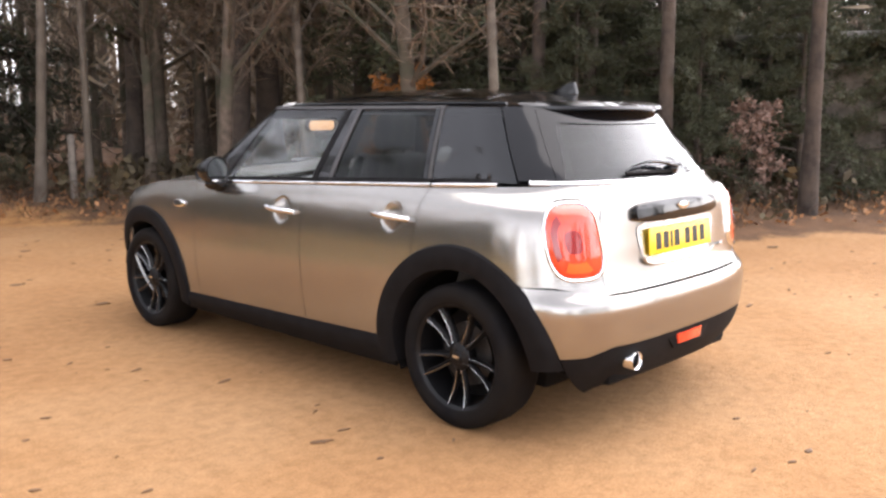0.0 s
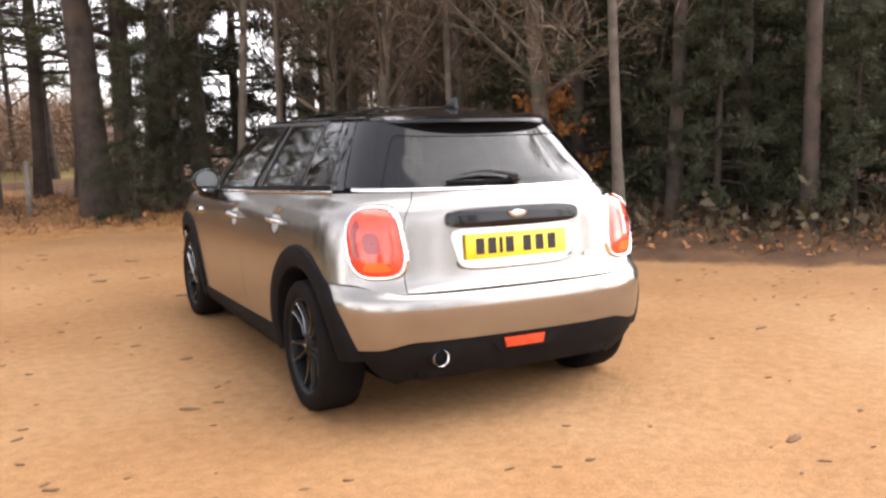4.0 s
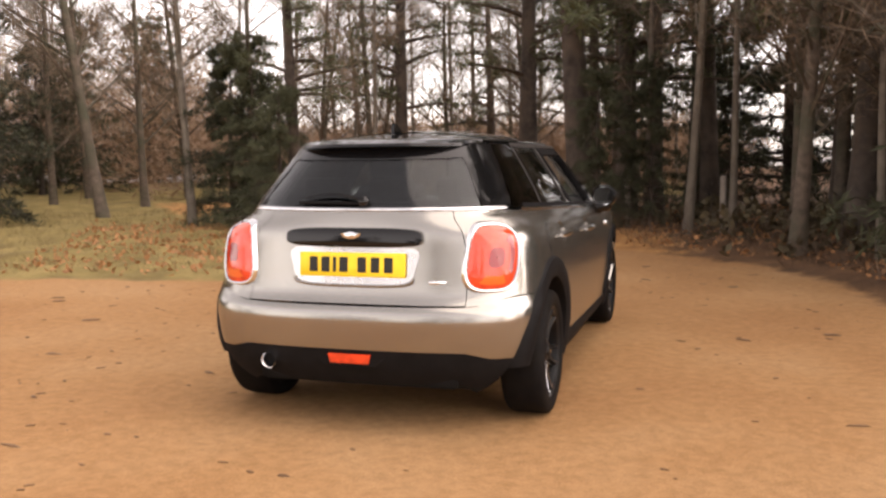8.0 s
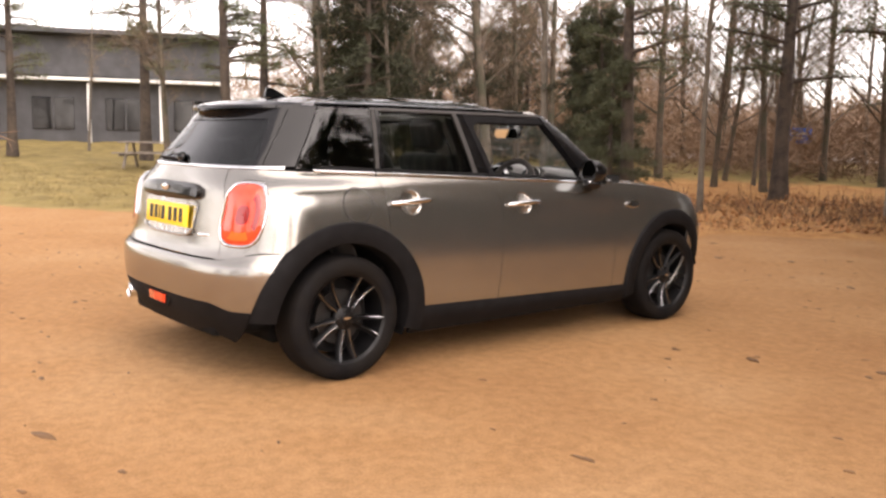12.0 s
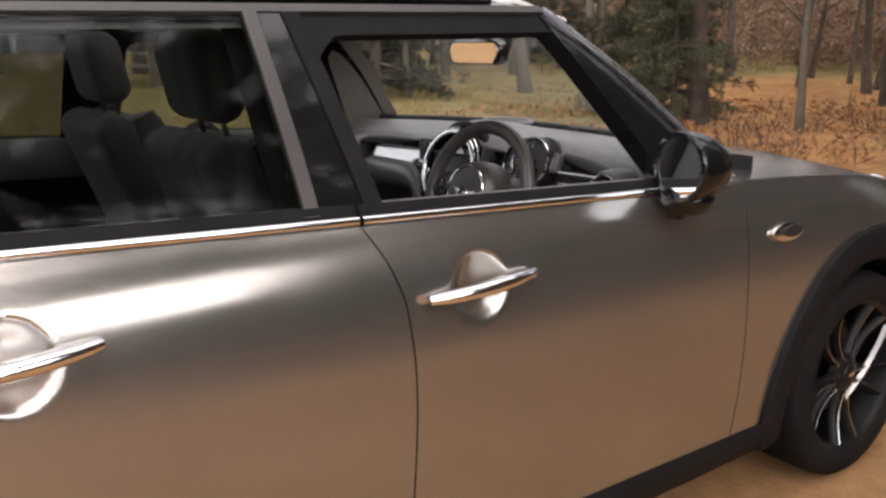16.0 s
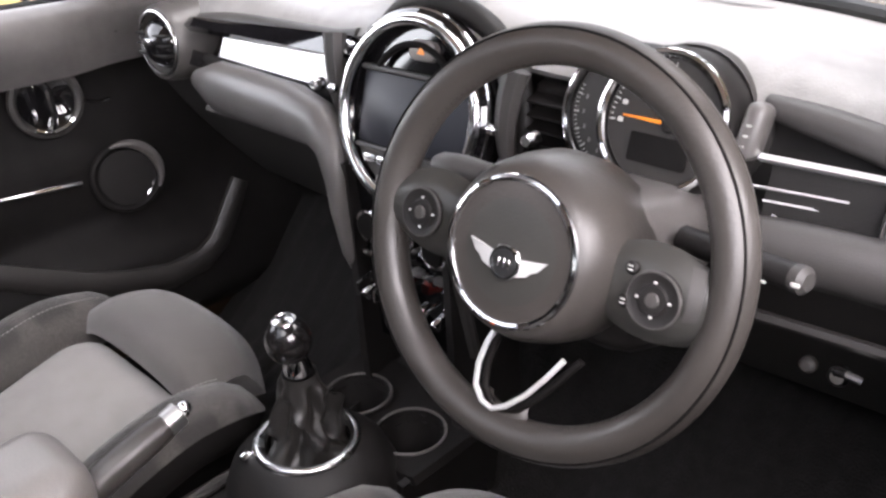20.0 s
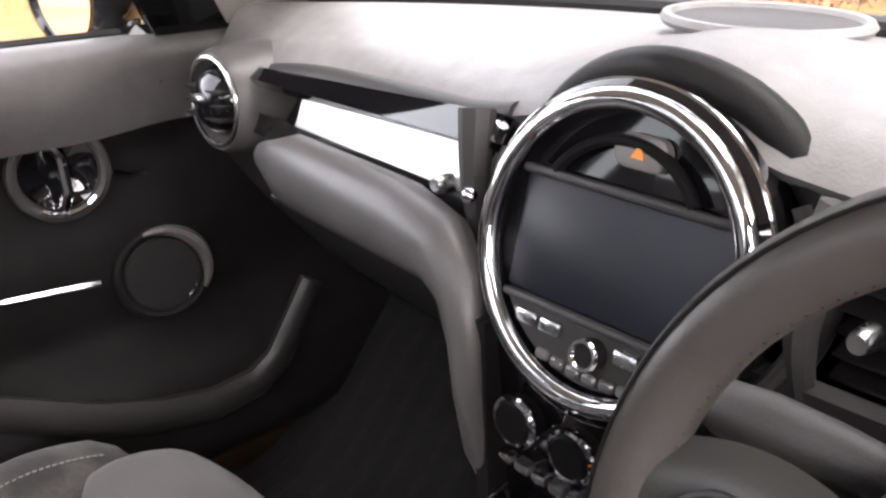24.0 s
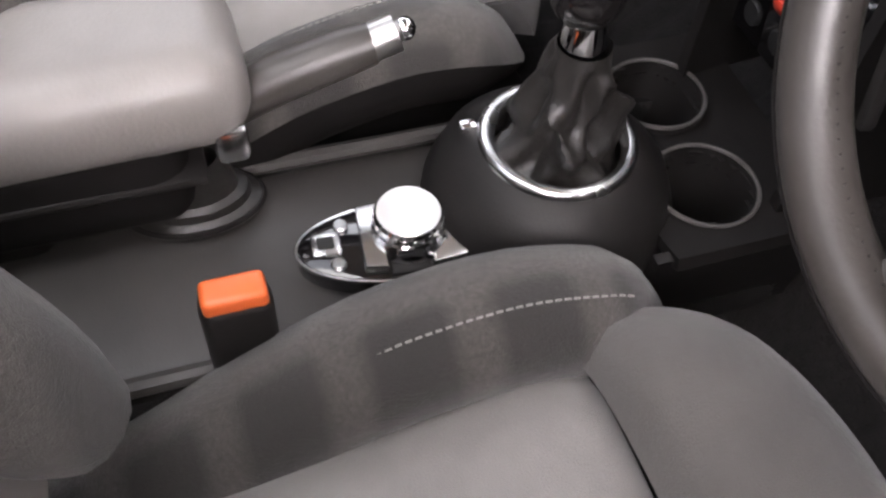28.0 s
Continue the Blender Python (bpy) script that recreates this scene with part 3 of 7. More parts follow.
# tail: lamps, handle trim, plate, wiper, exhaust
lamp_orange = material("orange_lamp_lens", (0.80, 0.13, 0.02), 0.12, 0, 1.0)
for s in (1, -1):
    def lamp_at(u, v, grow=0.0, lift=0.0, s=s):
        # a rounded shield laid on the rear corner
        a, r = 2 * math.pi * u, v
        ex, ez = math.cos(a), math.sin(a)
        k = (abs(ex) ** 3.2 + abs(ez) ** 3.2) ** (-1 / 3.2)
        px, pz = ex * k * r, ez * k * r
        z = 0.824 + pz * (0.140 + grow)
        mid = lerp(42.0, 47.5, (z - 0.69) / 0.27)
        spread = (12.6 + grow * 110) * (1.0 if px < 0 else 1.05)
        x, y, z = tail(mid + px * spread, z)
        n = Vector((x * 0.55, y + 0.12, 0)).normalized()
        q = Vector((x, y, z)) + n * (lift + 0.012 * (1 - r**4))
        return (s * q.x, q.y, q.z)

    lamp = part("tail_lamp", grid(lambda u, v: lamp_at(u, max(v, 0.02), 0, 0.010), 48, 12, True), lamp_red, car, "red tail lamp in a chrome surround")
    rimg = grid(lambda u, v: lamp_at(u, 1.0, 0.003 + 0.015 * v, 0.012 + 0.009 * math.sin(math.pi * v) - 0.012 * v), 56, 7, True)
    part("lamp_surround", rimg, chrome, lamp, "chrome lamp surround")
    part("lamp_core", grid(lambda u, v: tuple(Vector(lamp_at(u, 0.02 + 0.30 * v, 0, 0.0125))), 24, 4, True), lamp_dark, lamp, "darker round reversing lens")
    part("lamp_housing", grid(lambda u, v: tuple(Vector(lamp_at(lerp(-0.10, 0.15, u), lerp(0.56, 0.80, v), 0, 0.0125))), 14, 4), lamp_dark, lamp, "dark red inner housing seen through the lens")
    part("indicator_lens", grid(lambda u, v: tuple(Vector(lamp_at(lerp(0.66, 0.84, u), lerp(0.58, 0.86, v), 0, 0.0125))), 14, 4), lamp_orange, lamp, "orange indicator lens")

def on_tail(pts_x, z, lift=0.0):
    x, y, zz = tail(math.degrees(math.asin(min(1.0, (abs(pts_x) / width(rear_y(z) + rear_d(z), z)) ** 1.5))), z)
    return (math.copysign(x, pts_x), y - lift, z)


def outline_patch(half_w, z0, z1, lift, power=5.0, nu=40, nv=8, dome=0.004):
    zc, hz = (z0 + z1) / 2, (z1 - z0) / 2

    def at(u, v):
        a = 2 * math.pi * u
        ex, ez = math.cos(a), math.sin(a)
        k = (abs(ex) ** power + abs(ez) ** power) ** (-1 / power)
        r = max(v, 0.02)
        z = zc + ez * k * r * hz
        return on_tail(ex * k * r * half_w(z), z, lift + dome * (1 - r**3))

    return grid(at, nu, nv, True)


handle = part("tailgate_handle_trim", outline_patch(lambda z: 0.335, 0.868, 0.955, 0.026, 4.0, 48, 8, 0.006), gloss_black, tailgate, "gloss black handle trim")
part("handle_edge", grid(lambda u, v: tuple(Vector(outline_patch(lambda z: 0.335, 0.868, 0.955, lerp(0.026, -0.004, v), 4.0, 48, 2, 0.0)[0][48 + int(round(u * 48)) % 48])), 48, 3, True), gloss_black, handle)
wing = [(-0.05, 0.012), (-0.02, 0.014), (-0.012, 0.02), (0.012, 0.02), (0.02, 0.014), (0.05, 0.012), (0.036, -0.004), (0.014, -0.012), (-0.014, -0.012), (-0.036, -0.004)]
badge_y = on_tail(0, 0.915)[1] - 0.033
part("badge", prism(wing, 0.006, 0.002, facing((0, badge_y, 0.918), (0, -1, 0.1))), chrome, tailgate, "small winged chrome badge")
part("plate_recess", outline_patch(lambda z: lerp(0.285, 0.33, (z - 0.70) / 0.17), 0.698, 0.872, 0.004, 6.0, 48, 6, 0.0), satin, tailgate, "bright plate surround")
part("recess_lip", tube([on_tail(0.292 * math.cos(a) * (abs(math.cos(a)) ** -0.5 if abs(math.cos(a)) > 1e-3 else 0), 0.735 + 0.043 * math.sin(a) * (abs(math.sin(a)) ** -0.5 if abs(math.sin(a)) > 1e-3 else 0), 0.010) for a in np.linspace(math.pi + 0.02, 2 * math.pi - 0.02, 40)], 0.007, 8), paint, tailgate)
py = on_tail(0.2, 0.78)[1] - 0.012
plate_m = facing((0, py, 0.787), (0, -1, 0.08))
number_plate = part("number_plate", prism(rounded(0.52, 0.111, 0.008), 0.006, 0.002, plate_m), plate_yellow, tailgate, "yellow rear number plate")
for i, x in enumerate((-0.19, -0.13, -0.085, -0.04, 0.05, 0.115, 0.18)):
    part("plate_bar", prism(rounded(0.018 if i == 2 else 0.042, 0.07, 0.004), 0.0015, 0, plate_m @ Matrix.Translation((x, 0, 0.006))), ink, number_plate)
part("lettering_bar", prism(rounded(0.11, 0.012, 0.003), 0.003, 0.001, facing(on_tail(0.42, 0.712, 0.001), (0.35, -1, 0.05))), chrome, tailgate, "small chrome lettering drawn as a bar")
# wiper
def glass_pt(x, z, lift):
    q = on_tail(x, z)
    return (x, q[1] - lift, z + lift * 0.4)
wiper = part("rear_wiper", tube([glass_pt(lerp(0.04, -0.26, t), 1.072 + 0.02 * math.sin(math.pi * t) + 0.012 * t, 0.03 - 0.012 * t) for t in np.linspace(0, 1, 14)], lambda t: 0.016 - 0.010 * t, 8, flat=0.6), gloss_black, tailgate, "black rear wiper")
part("wiper_blade", tube([glass_pt(lerp(0.02, -0.30, t), 1.06 + 0.004 * t, 0.010) for t in np.linspace(0, 1, 12)], 0.007, 6), cladding, wiper)
part("wiper_hub", ball(0.028, 16, 8, facing(glass_pt(0.035, 1.07, 0.012), (0, -1, 0.4)), 0.7), gloss_black, wiper)

ex = part("exhaust_tip", lathe([(0.030, -0.14), (0.030, -0.01), (0.031, 0.0), (0.036, 0.006), (0.0385, 0.0), (0.0385, -0.14)], 32, facing((-0.413, -0.615, 0.331), (0, -1, 0))), chrome, car, "round chrome exhaust tip")
part("exhaust_bore", disc(0.0305, 0.003, 24, facing((-0.413, -0.55, 0.331), (0, -1, 0))), under, ex)
fog_y = tail(0, 0.36)[1]
fog = part("rear_fog_lamp", prism([(-0.105, 0.022), (0.105, 0.022), (0.095, -0.022), (-0.095, -0.022)], 0.016, 0.005, facing((0, fog_y + 0.004, 0.362), (0, -1, 0))), lamp_red, bumper_ob, "red rear fog lamp")
part("fog_surround", prism([(-0.19, 0.034), (0.19, 0.034), (0.125, -0.034), (-0.125, -0.034)], 0.008, 0.004, facing((0, fog_y + 0.004, 0.36), (0, -1, 0))), cladding, bumper_ob)
part("underbody", join(rbox(1.14, 3.3, 0.1, 0.03, 2, Matrix.Translation((0, 1.36, 0.22))), rbox(1.0, 0.9, 0.1, 0.03, 2, Matrix.Translation((0, -0.1, 0.27))), rbox(0.98, 1.0, 0.4, 0.05, 2, Matrix.Translation((0, 2.65, 0.4)))), under, car)

# doors: handles, mirrors, side markers, fuel flap
for s in (1, -1):
    for y, z, owner in ((0.378, 0.868, quarters[s, "rear_door"]), (1.172, 0.838, quarters[s, "front_door"])):
        x = half(y, z)
        nrm = Vector((1, 0, (half(y, z - 0.03) - half(y, z + 0.03)) / 0.06)).normalized()
        n = Vector((s * nrm.x, 0, nrm.z))
        pts = []
        for t in np.linspace(0, 1, 18):
            yy = y + lerp(-0.125, 0.118, t)
            lift = 0.034 * math.sin(math.pi * (0.06 + 0.88 * t)) ** 0.5 - 0.002
            zz = z + 0.004 + 0.012 * (t - 0.5)
            pts.append((s * (half(yy, zz) + lift), yy, zz))
        part("door_handle", tube(pts, lambda t: 0.018 - 0.006 * abs(2 * t - 1) ** 3, 14, flat=0.8), chrome, owner, "chrome bar door handle")
        if s > 0 and y > 1:
            part("lock_barrel", disc(0.011, 0.006, 16, facing((s * (half(y + 0.118, z) + 0.006), y + 0.118, z + 0.005), n)), steel, owner)
    my, mz = 1.685, 1.012
    mx = s * 0.874
    d = Vector((-s * 0.22, -1, 0.04)).normalized()
    mm = facing((mx, my - 0.02, mz), d)
    shell = lathe([(0.0001, -0.115), (0.04, -0.11), (0.07, -0.085), (0.088, -0.045), (0.093, -0.01), (0.090, 0.004), (0.082, 0.006), (0.078, -0.004), (0.0001, -0.006)], 36)
    shell = ([(p[0] * 0.91, p[1] * 0.80, p[2]) for p in shell[0]], shell[1])
    mirror = part("door_mirror", moved(shell, mm), gloss_black, quarters[s, "front_door"], "black oval door mirror")
    ob = part("mirror_glass", moved(([(p[0] * 0.91, p[1] * 0.80, p[2]) for p in disc(0.079, 0.003, 36)[0]], disc(0.079, 0.003, 36)[1]), mm @ Matrix.Translation((0, 0, -0.004))), mirror_glass, mirror, "mirror glass")
    part("mirror_stalk", tube([(s * 0.74, 1.715, 0.945), (s * 0.78, 1.72, 0.935), (s * 0.83, 1.722, 0.930), (mx - s * 0.01, my + 0.045, mz - 0.055)], lambda t: 0.026 + 0.006 * t, 10, flat=1.5), gloss_black, mirror)
    part("mirror_ring", moved(([(p[0] * 0.91, p[1] * 0.80, p[2]) for p in ring_of(0.088, 0.005, 40, 8)[0]], ring_of(0.088, 0.005, 40, 8)[1]), mm @ Matrix.Translation((0, 0, -0.002))), gloss_black, mirror)
    part("mirror_foot", ball(0.062, 20, 12, Matrix.Translation((mx - s * 0.012, my + 0.025, mz - 0.072)) @ Matrix.Diagonal((1.0, 0.9, 0.62, 1))), gloss_black, mirror, "black mirror foot")
    sm = facing((s * (half(2.144, 0.80) + 0.001), 2.144, 0.802), (s, 0, 0.1))
    o = [(0.06 * math.cos(a) * (1.0 if math.cos(a) > 0 else 1.15), 0.025 * math.sin(a)) for a in np.linspace(0, 2 * math.pi, 28, endpoint=False)]
    mark = part("side_marker", prism([(s * x, y) for x, y in o][:: s], 0.010, 0.004, sm), chrome, quarters[s, "wing"], "chrome side indicator ring")
    part("marker_grille", prism([(s * (x * 0.62 + 0.012), y * 0.62) for x, y in o][:: s], 0.013, 0.002, sm), ink, mark)
fy, fz = 0.061, 0.862
part("fuel_flap", grid(lambda u, v: (half(fy + 0.083 * max(v, 0.02) * math.cos(2 * math.pi * u), fz + 0.083 * max(v, 0.02) * math.sin(2 * math.pi * u)) + 0.0025, fy + 0.083 * max(v, 0.02) * math.cos(2 * math.pi * u), fz + 0.083 * max(v, 0.02) * math.sin(2 * math.pi * u)), 40, 5, True), paint, quarters[1], "round fuel filler flap")
part("flap_gap", grid(lambda u, v: (half(fy + lerp(0.083, 0.087, v) * math.cos(2 * math.pi * u), fz + lerp(0.083, 0.087, v) * math.sin(2 * math.pi * u)) + 0.001, fy + lerp(0.083, 0.087, v) * math.cos(2 * math.pi * u), fz + lerp(0.083, 0.087, v) * math.sin(2 * math.pi * u)), 40, 2, True), ink, quarters[1])

# wheels
def wheel(at, s):
    hub = new("wheel")
    hub.parent = car
    hub.matrix_world = facing(at, (s, 0, 0))
    hub["label"] = "black ten-spoke alloy wheel on a low tyre"
    tyre = lathe([(0.224, -0.095), (0.234, -0.104), (0.264, -0.108), (0.292, -0.10), (0.303, -0.088), (0.308, -0.06), (0.308, 0.06), (0.303, 0.088), (0.292, 0.10), (0.264, 0.108), (0.234, 0.104), (0.224, 0.095)], 56)
    part("tyre", tyre, rubber, hub, "dusty black tyre").matrix_parent_inverse = Matrix()
    rim = lathe([(0.217, -0.10), (0.207, -0.09), (0.203, 0.04), (0.212, 0.085), (0.225, 0.096), (0.231, 0.100), (0.232, 0.093), (0.225, 0.088)], 56)
    part("rim", rim, rim_black, hub, "gloss black rim").matrix_parent_inverse = Matrix()
    for i in range(10):
        a = 2 * math.pi * i / 10 + (0.10 if i % 2 else -0.10)
        def spoke(u, v):
            r = lerp(0.045, 0.218, u)
            w = lerp(0.0125, 0.0085, u)
            q = lerp(-1, 1, v)
            h = 0.070 + 0.020 * u - 0.012 * math.sin(math.pi * u) - 0.020 * abs(q) ** 2.2
            return (r, q * w, h)
        g = plate(spoke, 10, 7, 0.02, out=(0.1, 0, -1))
        part("spoke", moved(g, Matrix.Rotation(a, 4, "Z")), rim_black, hub).matrix_parent_inverse = Matrix()
        edge_line = [(lerp(0.06, 0.212, t), 0.0070, 0.0735 + 0.020 * t - 0.012 * math.sin(math.pi * t)) for t in np.linspace(0, 1, 6)]
        part("spoke_edge", moved(tube(edge_line, 0.0015, 5), Matrix.Rotation(a, 4, "Z")), satin, hub, "bright machined spoke edge").matrix_parent_inverse = Matrix()
    cap = part("hub_cap", lathe([(0.0001, 0.086), (0.018, 0.086), (0.026, 0.083), (0.029, 0.078), (0.046, 0.074), (0.058, 0.066), (0.062, 0.05)], 32), rim_black, hub)
    cap.matrix_parent_inverse = Matrix()
    part("cap_badge", prism([(x * 0.42, y * 0.42) for x, y in wing], 0.002, 0, Matrix.Translation((0, 0, 0.086))), satin, hub).matrix_parent_inverse = Matrix()
    for i in range(5):
        a = 2 * math.pi * (i + 0.5) / 5
        part("wheel_bolt", disc(0.008, 0.01, 8, Matrix.Translation((0.043 * math.cos(a), 0.043 * math.sin(a), 0.066))), hub_dark, hub).matrix_parent_inverse = Matrix()
    part("brake_disc", lathe([(0.05, -0.01), (0.135, -0.01), (0.135, 0.012), (0.05, 0.012)], 40), hub_dark, hub, "grey brake disc").matrix_parent_inverse = Matrix()
    # dark disc added behind the spokes to draw the shade inside the wheel
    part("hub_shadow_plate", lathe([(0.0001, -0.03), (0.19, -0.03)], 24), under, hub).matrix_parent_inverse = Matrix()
    return hub


for s in (1, -1):
    for yc in (0.0, AXLE):
        wheel((s * 0.728, yc, HUB), s)


# ---- the ground: a sandy clearing in a wood ----
LOT = np.array([(7.0, -14), (8.2, -4), (6.3, 0.9), (4.6, 1.6), (3.1, 3.2), (2.8, 5.0), (2.1, 6.5), (0.9, 7.6), (-0.7, 9.0), (-2.2, 8.0), (-2.7, 5.6), (-3.5, 4.0), (-5.5, 3.7), (-8.0, 2.9), (-9.5, 1.9), (-11.0, 0.7), (-16, -3), (-19, -14), (-6, -24), (5, -22)])


def lot_distance(x, y):
    """How far points lie outside the sandy lot (below 0: inside)."""
    x, y = np.asarray(x, float), np.asarray(y, float)
    best, inside = np.full(x.shape, 1e9), np.zeros(x.shape, bool)
    for i in range(len(LOT)):
        (ax, ay), (bx, by) = LOT[i], LOT[(i + 1) % len(LOT)]
        t = np.clip(((x - ax) * (bx - ax) + (y - ay) * (by - ay)) / ((bx - ax) ** 2 + (by - ay) ** 2), 0, 1)
        best = np.minimum(best, np.hypot(x - ax - t * (bx - ax), y - ay - t * (by - ay)))
        inside ^= ((ay > y) != (by > y)) & (x < (bx - ax) * (y - ay) / (by - ay + 1e-12) + ax)
    return np.where(inside, -best, best)


def ripple(x, y, k, seed):
    return np.sin(x * k + seed) * np.cos(y * k * 1.13 - seed * 1.7) + 0.5 * np.sin((x + y) * k * 1.9 + seed * 3) + 0.35 * np.sin((x * 0.7 - y) * k * 3.1 + seed * 5)


def ground_z(x, y):
    d = lot_distance(x, y)
    o = np.clip(d, 0, None)
    x, y = np.asarray(x, float), np.asarray(y, float)
    bank = 0.16 * (1 - np.exp(-o / 0.7)) * np.clip((x + 3) / 4, 0.25, 1)
    rough = 0.05 * ripple(x, y, 1.7, 0.4) * np.clip(o / 1.5, 0, 1)
    far = 1.1 * np.clip((np.hypot(x, y) - 16) / 30, 0, 1) ** 1.4
    near = 0.006 * ripple(x, y, 3.1, 2.0) * np.clip((np.hypot(x, y - 1.3) - 1.5) / 2, 0, 1)
    return bank + rough + far + near


n_g = 300
lin = np.linspace(-1, 1, n_g)
warp = np.sign(lin) * (13 * np.abs(lin) + 500 * np.abs(lin) ** 9)
gx, gy = np.meshgrid(warp, warp + 1.0)
gz = ground_z(gx, gy)
gv = np.stack([gx, gy, gz], -1).reshape(-1, 3)
idx = np.arange(n_g * n_g).reshape(n_g, n_g)
gf = np.stack([idx[:-1, :-1], idx[:-1, 1:], idx[1:, 1:], idx[1:, :-1]], -1).reshape(-1, 4)

soil = bpy.data.materials.new("sand_and_leaf_litter")
soil.use_nodes = True
sn, sl = soil.node_tree.nodes, soil.node_tree.links
sb = sn["Principled BSDF"]
sb.inputs["Roughness"].default_value = 0.92
sb.inputs["Specular IOR Level"].default_value = 0.25
s_co = sn.new("ShaderNodeTexCoord").outputs["Object"]


def s_noise(scale, detail=5.0, rough=0.55):
    t = sn.new("ShaderNodeTexNoise")
    t.inputs["Scale"].default_value, t.inputs["Detail"].default_value, t.inputs["Roughness"].default_value = scale, detail, rough
    sl.new(s_co, t.inputs["Vector"])
    return t.outputs["Fac"]


def s_ramp(fac, *stops):
    r = sn.new("ShaderNodeValToRGB")
    r.color_ramp.elements[0].position, r.color_ramp.elements[0].color = stops[0][0], (*stops[0][1], 1)
    r.color_ramp.elements[1].position, r.color_ramp.elements[1].color = stops[-1][0], (*stops[-1][1], 1)
    for p, c in stops[1:-1]:
        e = r.color_ramp.elements.new(p)
        e.color = (*c, 1)
    sl.new(fac, r.inputs[0])
    return r.outputs[0]


def s_mix(fac, a, b, mode="MIX"):
    m = sn.new("ShaderNodeMix")
    m.data_type, m.blend_type = "RGBA", mode
    for k, v in ((0, fac), (6, a), (7, b)):
        if isinstance(v, (int, float)):
            m.inputs[k].default_value = v
        elif isinstance(v, tuple):
            m.inputs[k].default_value = (*v, 1)
        else:
            sl.new(v, m.inputs[k])
    return m.outputs[2]


sand = s_ramp(s_noise(0.55, 6), (0.3, (0.335, 0.172, 0.072)), (0.5, (0.395, 0.217, 0.095)), (0.7, (0.445, 0.265, 0.13)))
sand = s_mix(0.55, sand, s_ramp(s_noise(14, 8, 0.7), (0.35, (0.52, 0.50, 0.46)), (0.62, (1.0, 1.0, 1.0))), "MULTIPLY")
sand = s_mix(0.5, sand, s_ramp(s_noise(90, 4, 0.7), (0.38, (0.62, 0.58, 0.52)), (0.6, (1.0, 1.0, 1.0))), "MULTIPLY")
litter = s_ramp(s_noise(3.0, 8, 0.7), (0.3, (0.26, 0.125, 0.048)), (0.5, (0.46, 0.235, 0.086)), (0.66, (0.58, 0.335, 0.13)), (0.8, (0.40, 0.30, 0.10)))
litter = s_mix(0.7, litter, s_ramp(s_noise(40, 6, 0.75), (0.35, (0.35, 0.3, 0.27)), (0.65, (1, 1, 1))), "MULTIPLY")
turf = s_ramp(s_noise(1.4, 7, 0.65), (0.3, (0.15, 0.108, 0.042)), (0.52, (0.255, 0.195, 0.072)), (0.7, (0.34, 0.255, 0.105)))
turf = s_mix(0.6, turf, s_ramp(s_noise(60, 6, 0.7), (0.35, (0.45, 0.42, 0.36)), (0.65, (1, 1, 1))), "MULTIPLY")
att = sn.new("ShaderNodeAttribute")
att.attribute_name = "cover"
sep = sn.new("ShaderNodeSeparateColor")
sl.new(att.outputs["Color"], sep.inputs[0])


def edge(mask):
    a = sn.new("ShaderNodeMath")
    a.operation = "MULTIPLY_ADD"
    sl.new(s_noise(2.6, 8, 0.7), a.inputs[0])
    a.inputs[1].default_value, a.inputs[2].default_value = 0.9, -0.45
    b = sn.new("ShaderNodeMath")
    b.operation = "ADD"
    sl.new(mask, b.inputs[0])
    sl.new(a.outputs[0], b.inputs[1])
    c = sn.new("ShaderNodeMapRange")
    sl.new(b.outputs[0], c.inputs[0])
    c.inputs[1].default_value, c.inputs[2].default_value = 0.38, 0.62
    return c.outputs[0]


mould = s_ramp(s_noise(2.2, 8, 0.7), (0.3, (0.06, 0.034, 0.02)), (0.55, (0.13, 0.07, 0.036)), (0.75, (0.20, 0.11, 0.05)))
litter = s_mix(edge(sep.outputs[2]), litter, mould)
wild = s_mix(edge(sep.outputs[1]), litter, turf)
sl.new(s_mix(edge(sep.outputs[0]), sand, wild), sb.inputs["Base Color"])
bp = sn.new("ShaderNodeBump")
bp.inputs["Distance"].default_value = 0.02
sl.new(s_mix(0.4, s_noise(9, 8, 0.7), s_noise(45, 6, 0.7)), bp.inputs["Height"])
sl.new(bp.outputs[0], sb.inputs["Normal"])

gm = mesh_of("ground", (gv.tolist(), gf.tolist()), soil, 0)
cov = gm.attributes.new("cover", "FLOAT_COLOR", "POINT")
dd = lot_distance(gx, gy)
wild_m = np.clip(0.5 + dd / 0.7, 0, 1)
turf_m = np.clip(0.5 + (-(gx) - 2.6 - 0.9 * np.clip(gy - 5, 0, 20)) / 1.6, 0, 1)
turf_m = np.maximum(turf_m, np.clip((np.hypot(gx, gy) - 19) / 6, 0, 1) * (gx < 1))
deep_m = np.clip(0.5 + (gx - 1.0 + 0.25 * (gy - 8)) / 2.5, 0, 1) * np.clip((gy + 0.5) / 2, 0, 1)
cov.data.foreach_set("color", np.stack([wild_m, turf_m, deep_m, 0 * wild_m + 1], -1).ravel())
ground = tagged(new("ground", gm), "orange sand clearing running into leaf litter and rough winter grass", "ground", kind="structure")

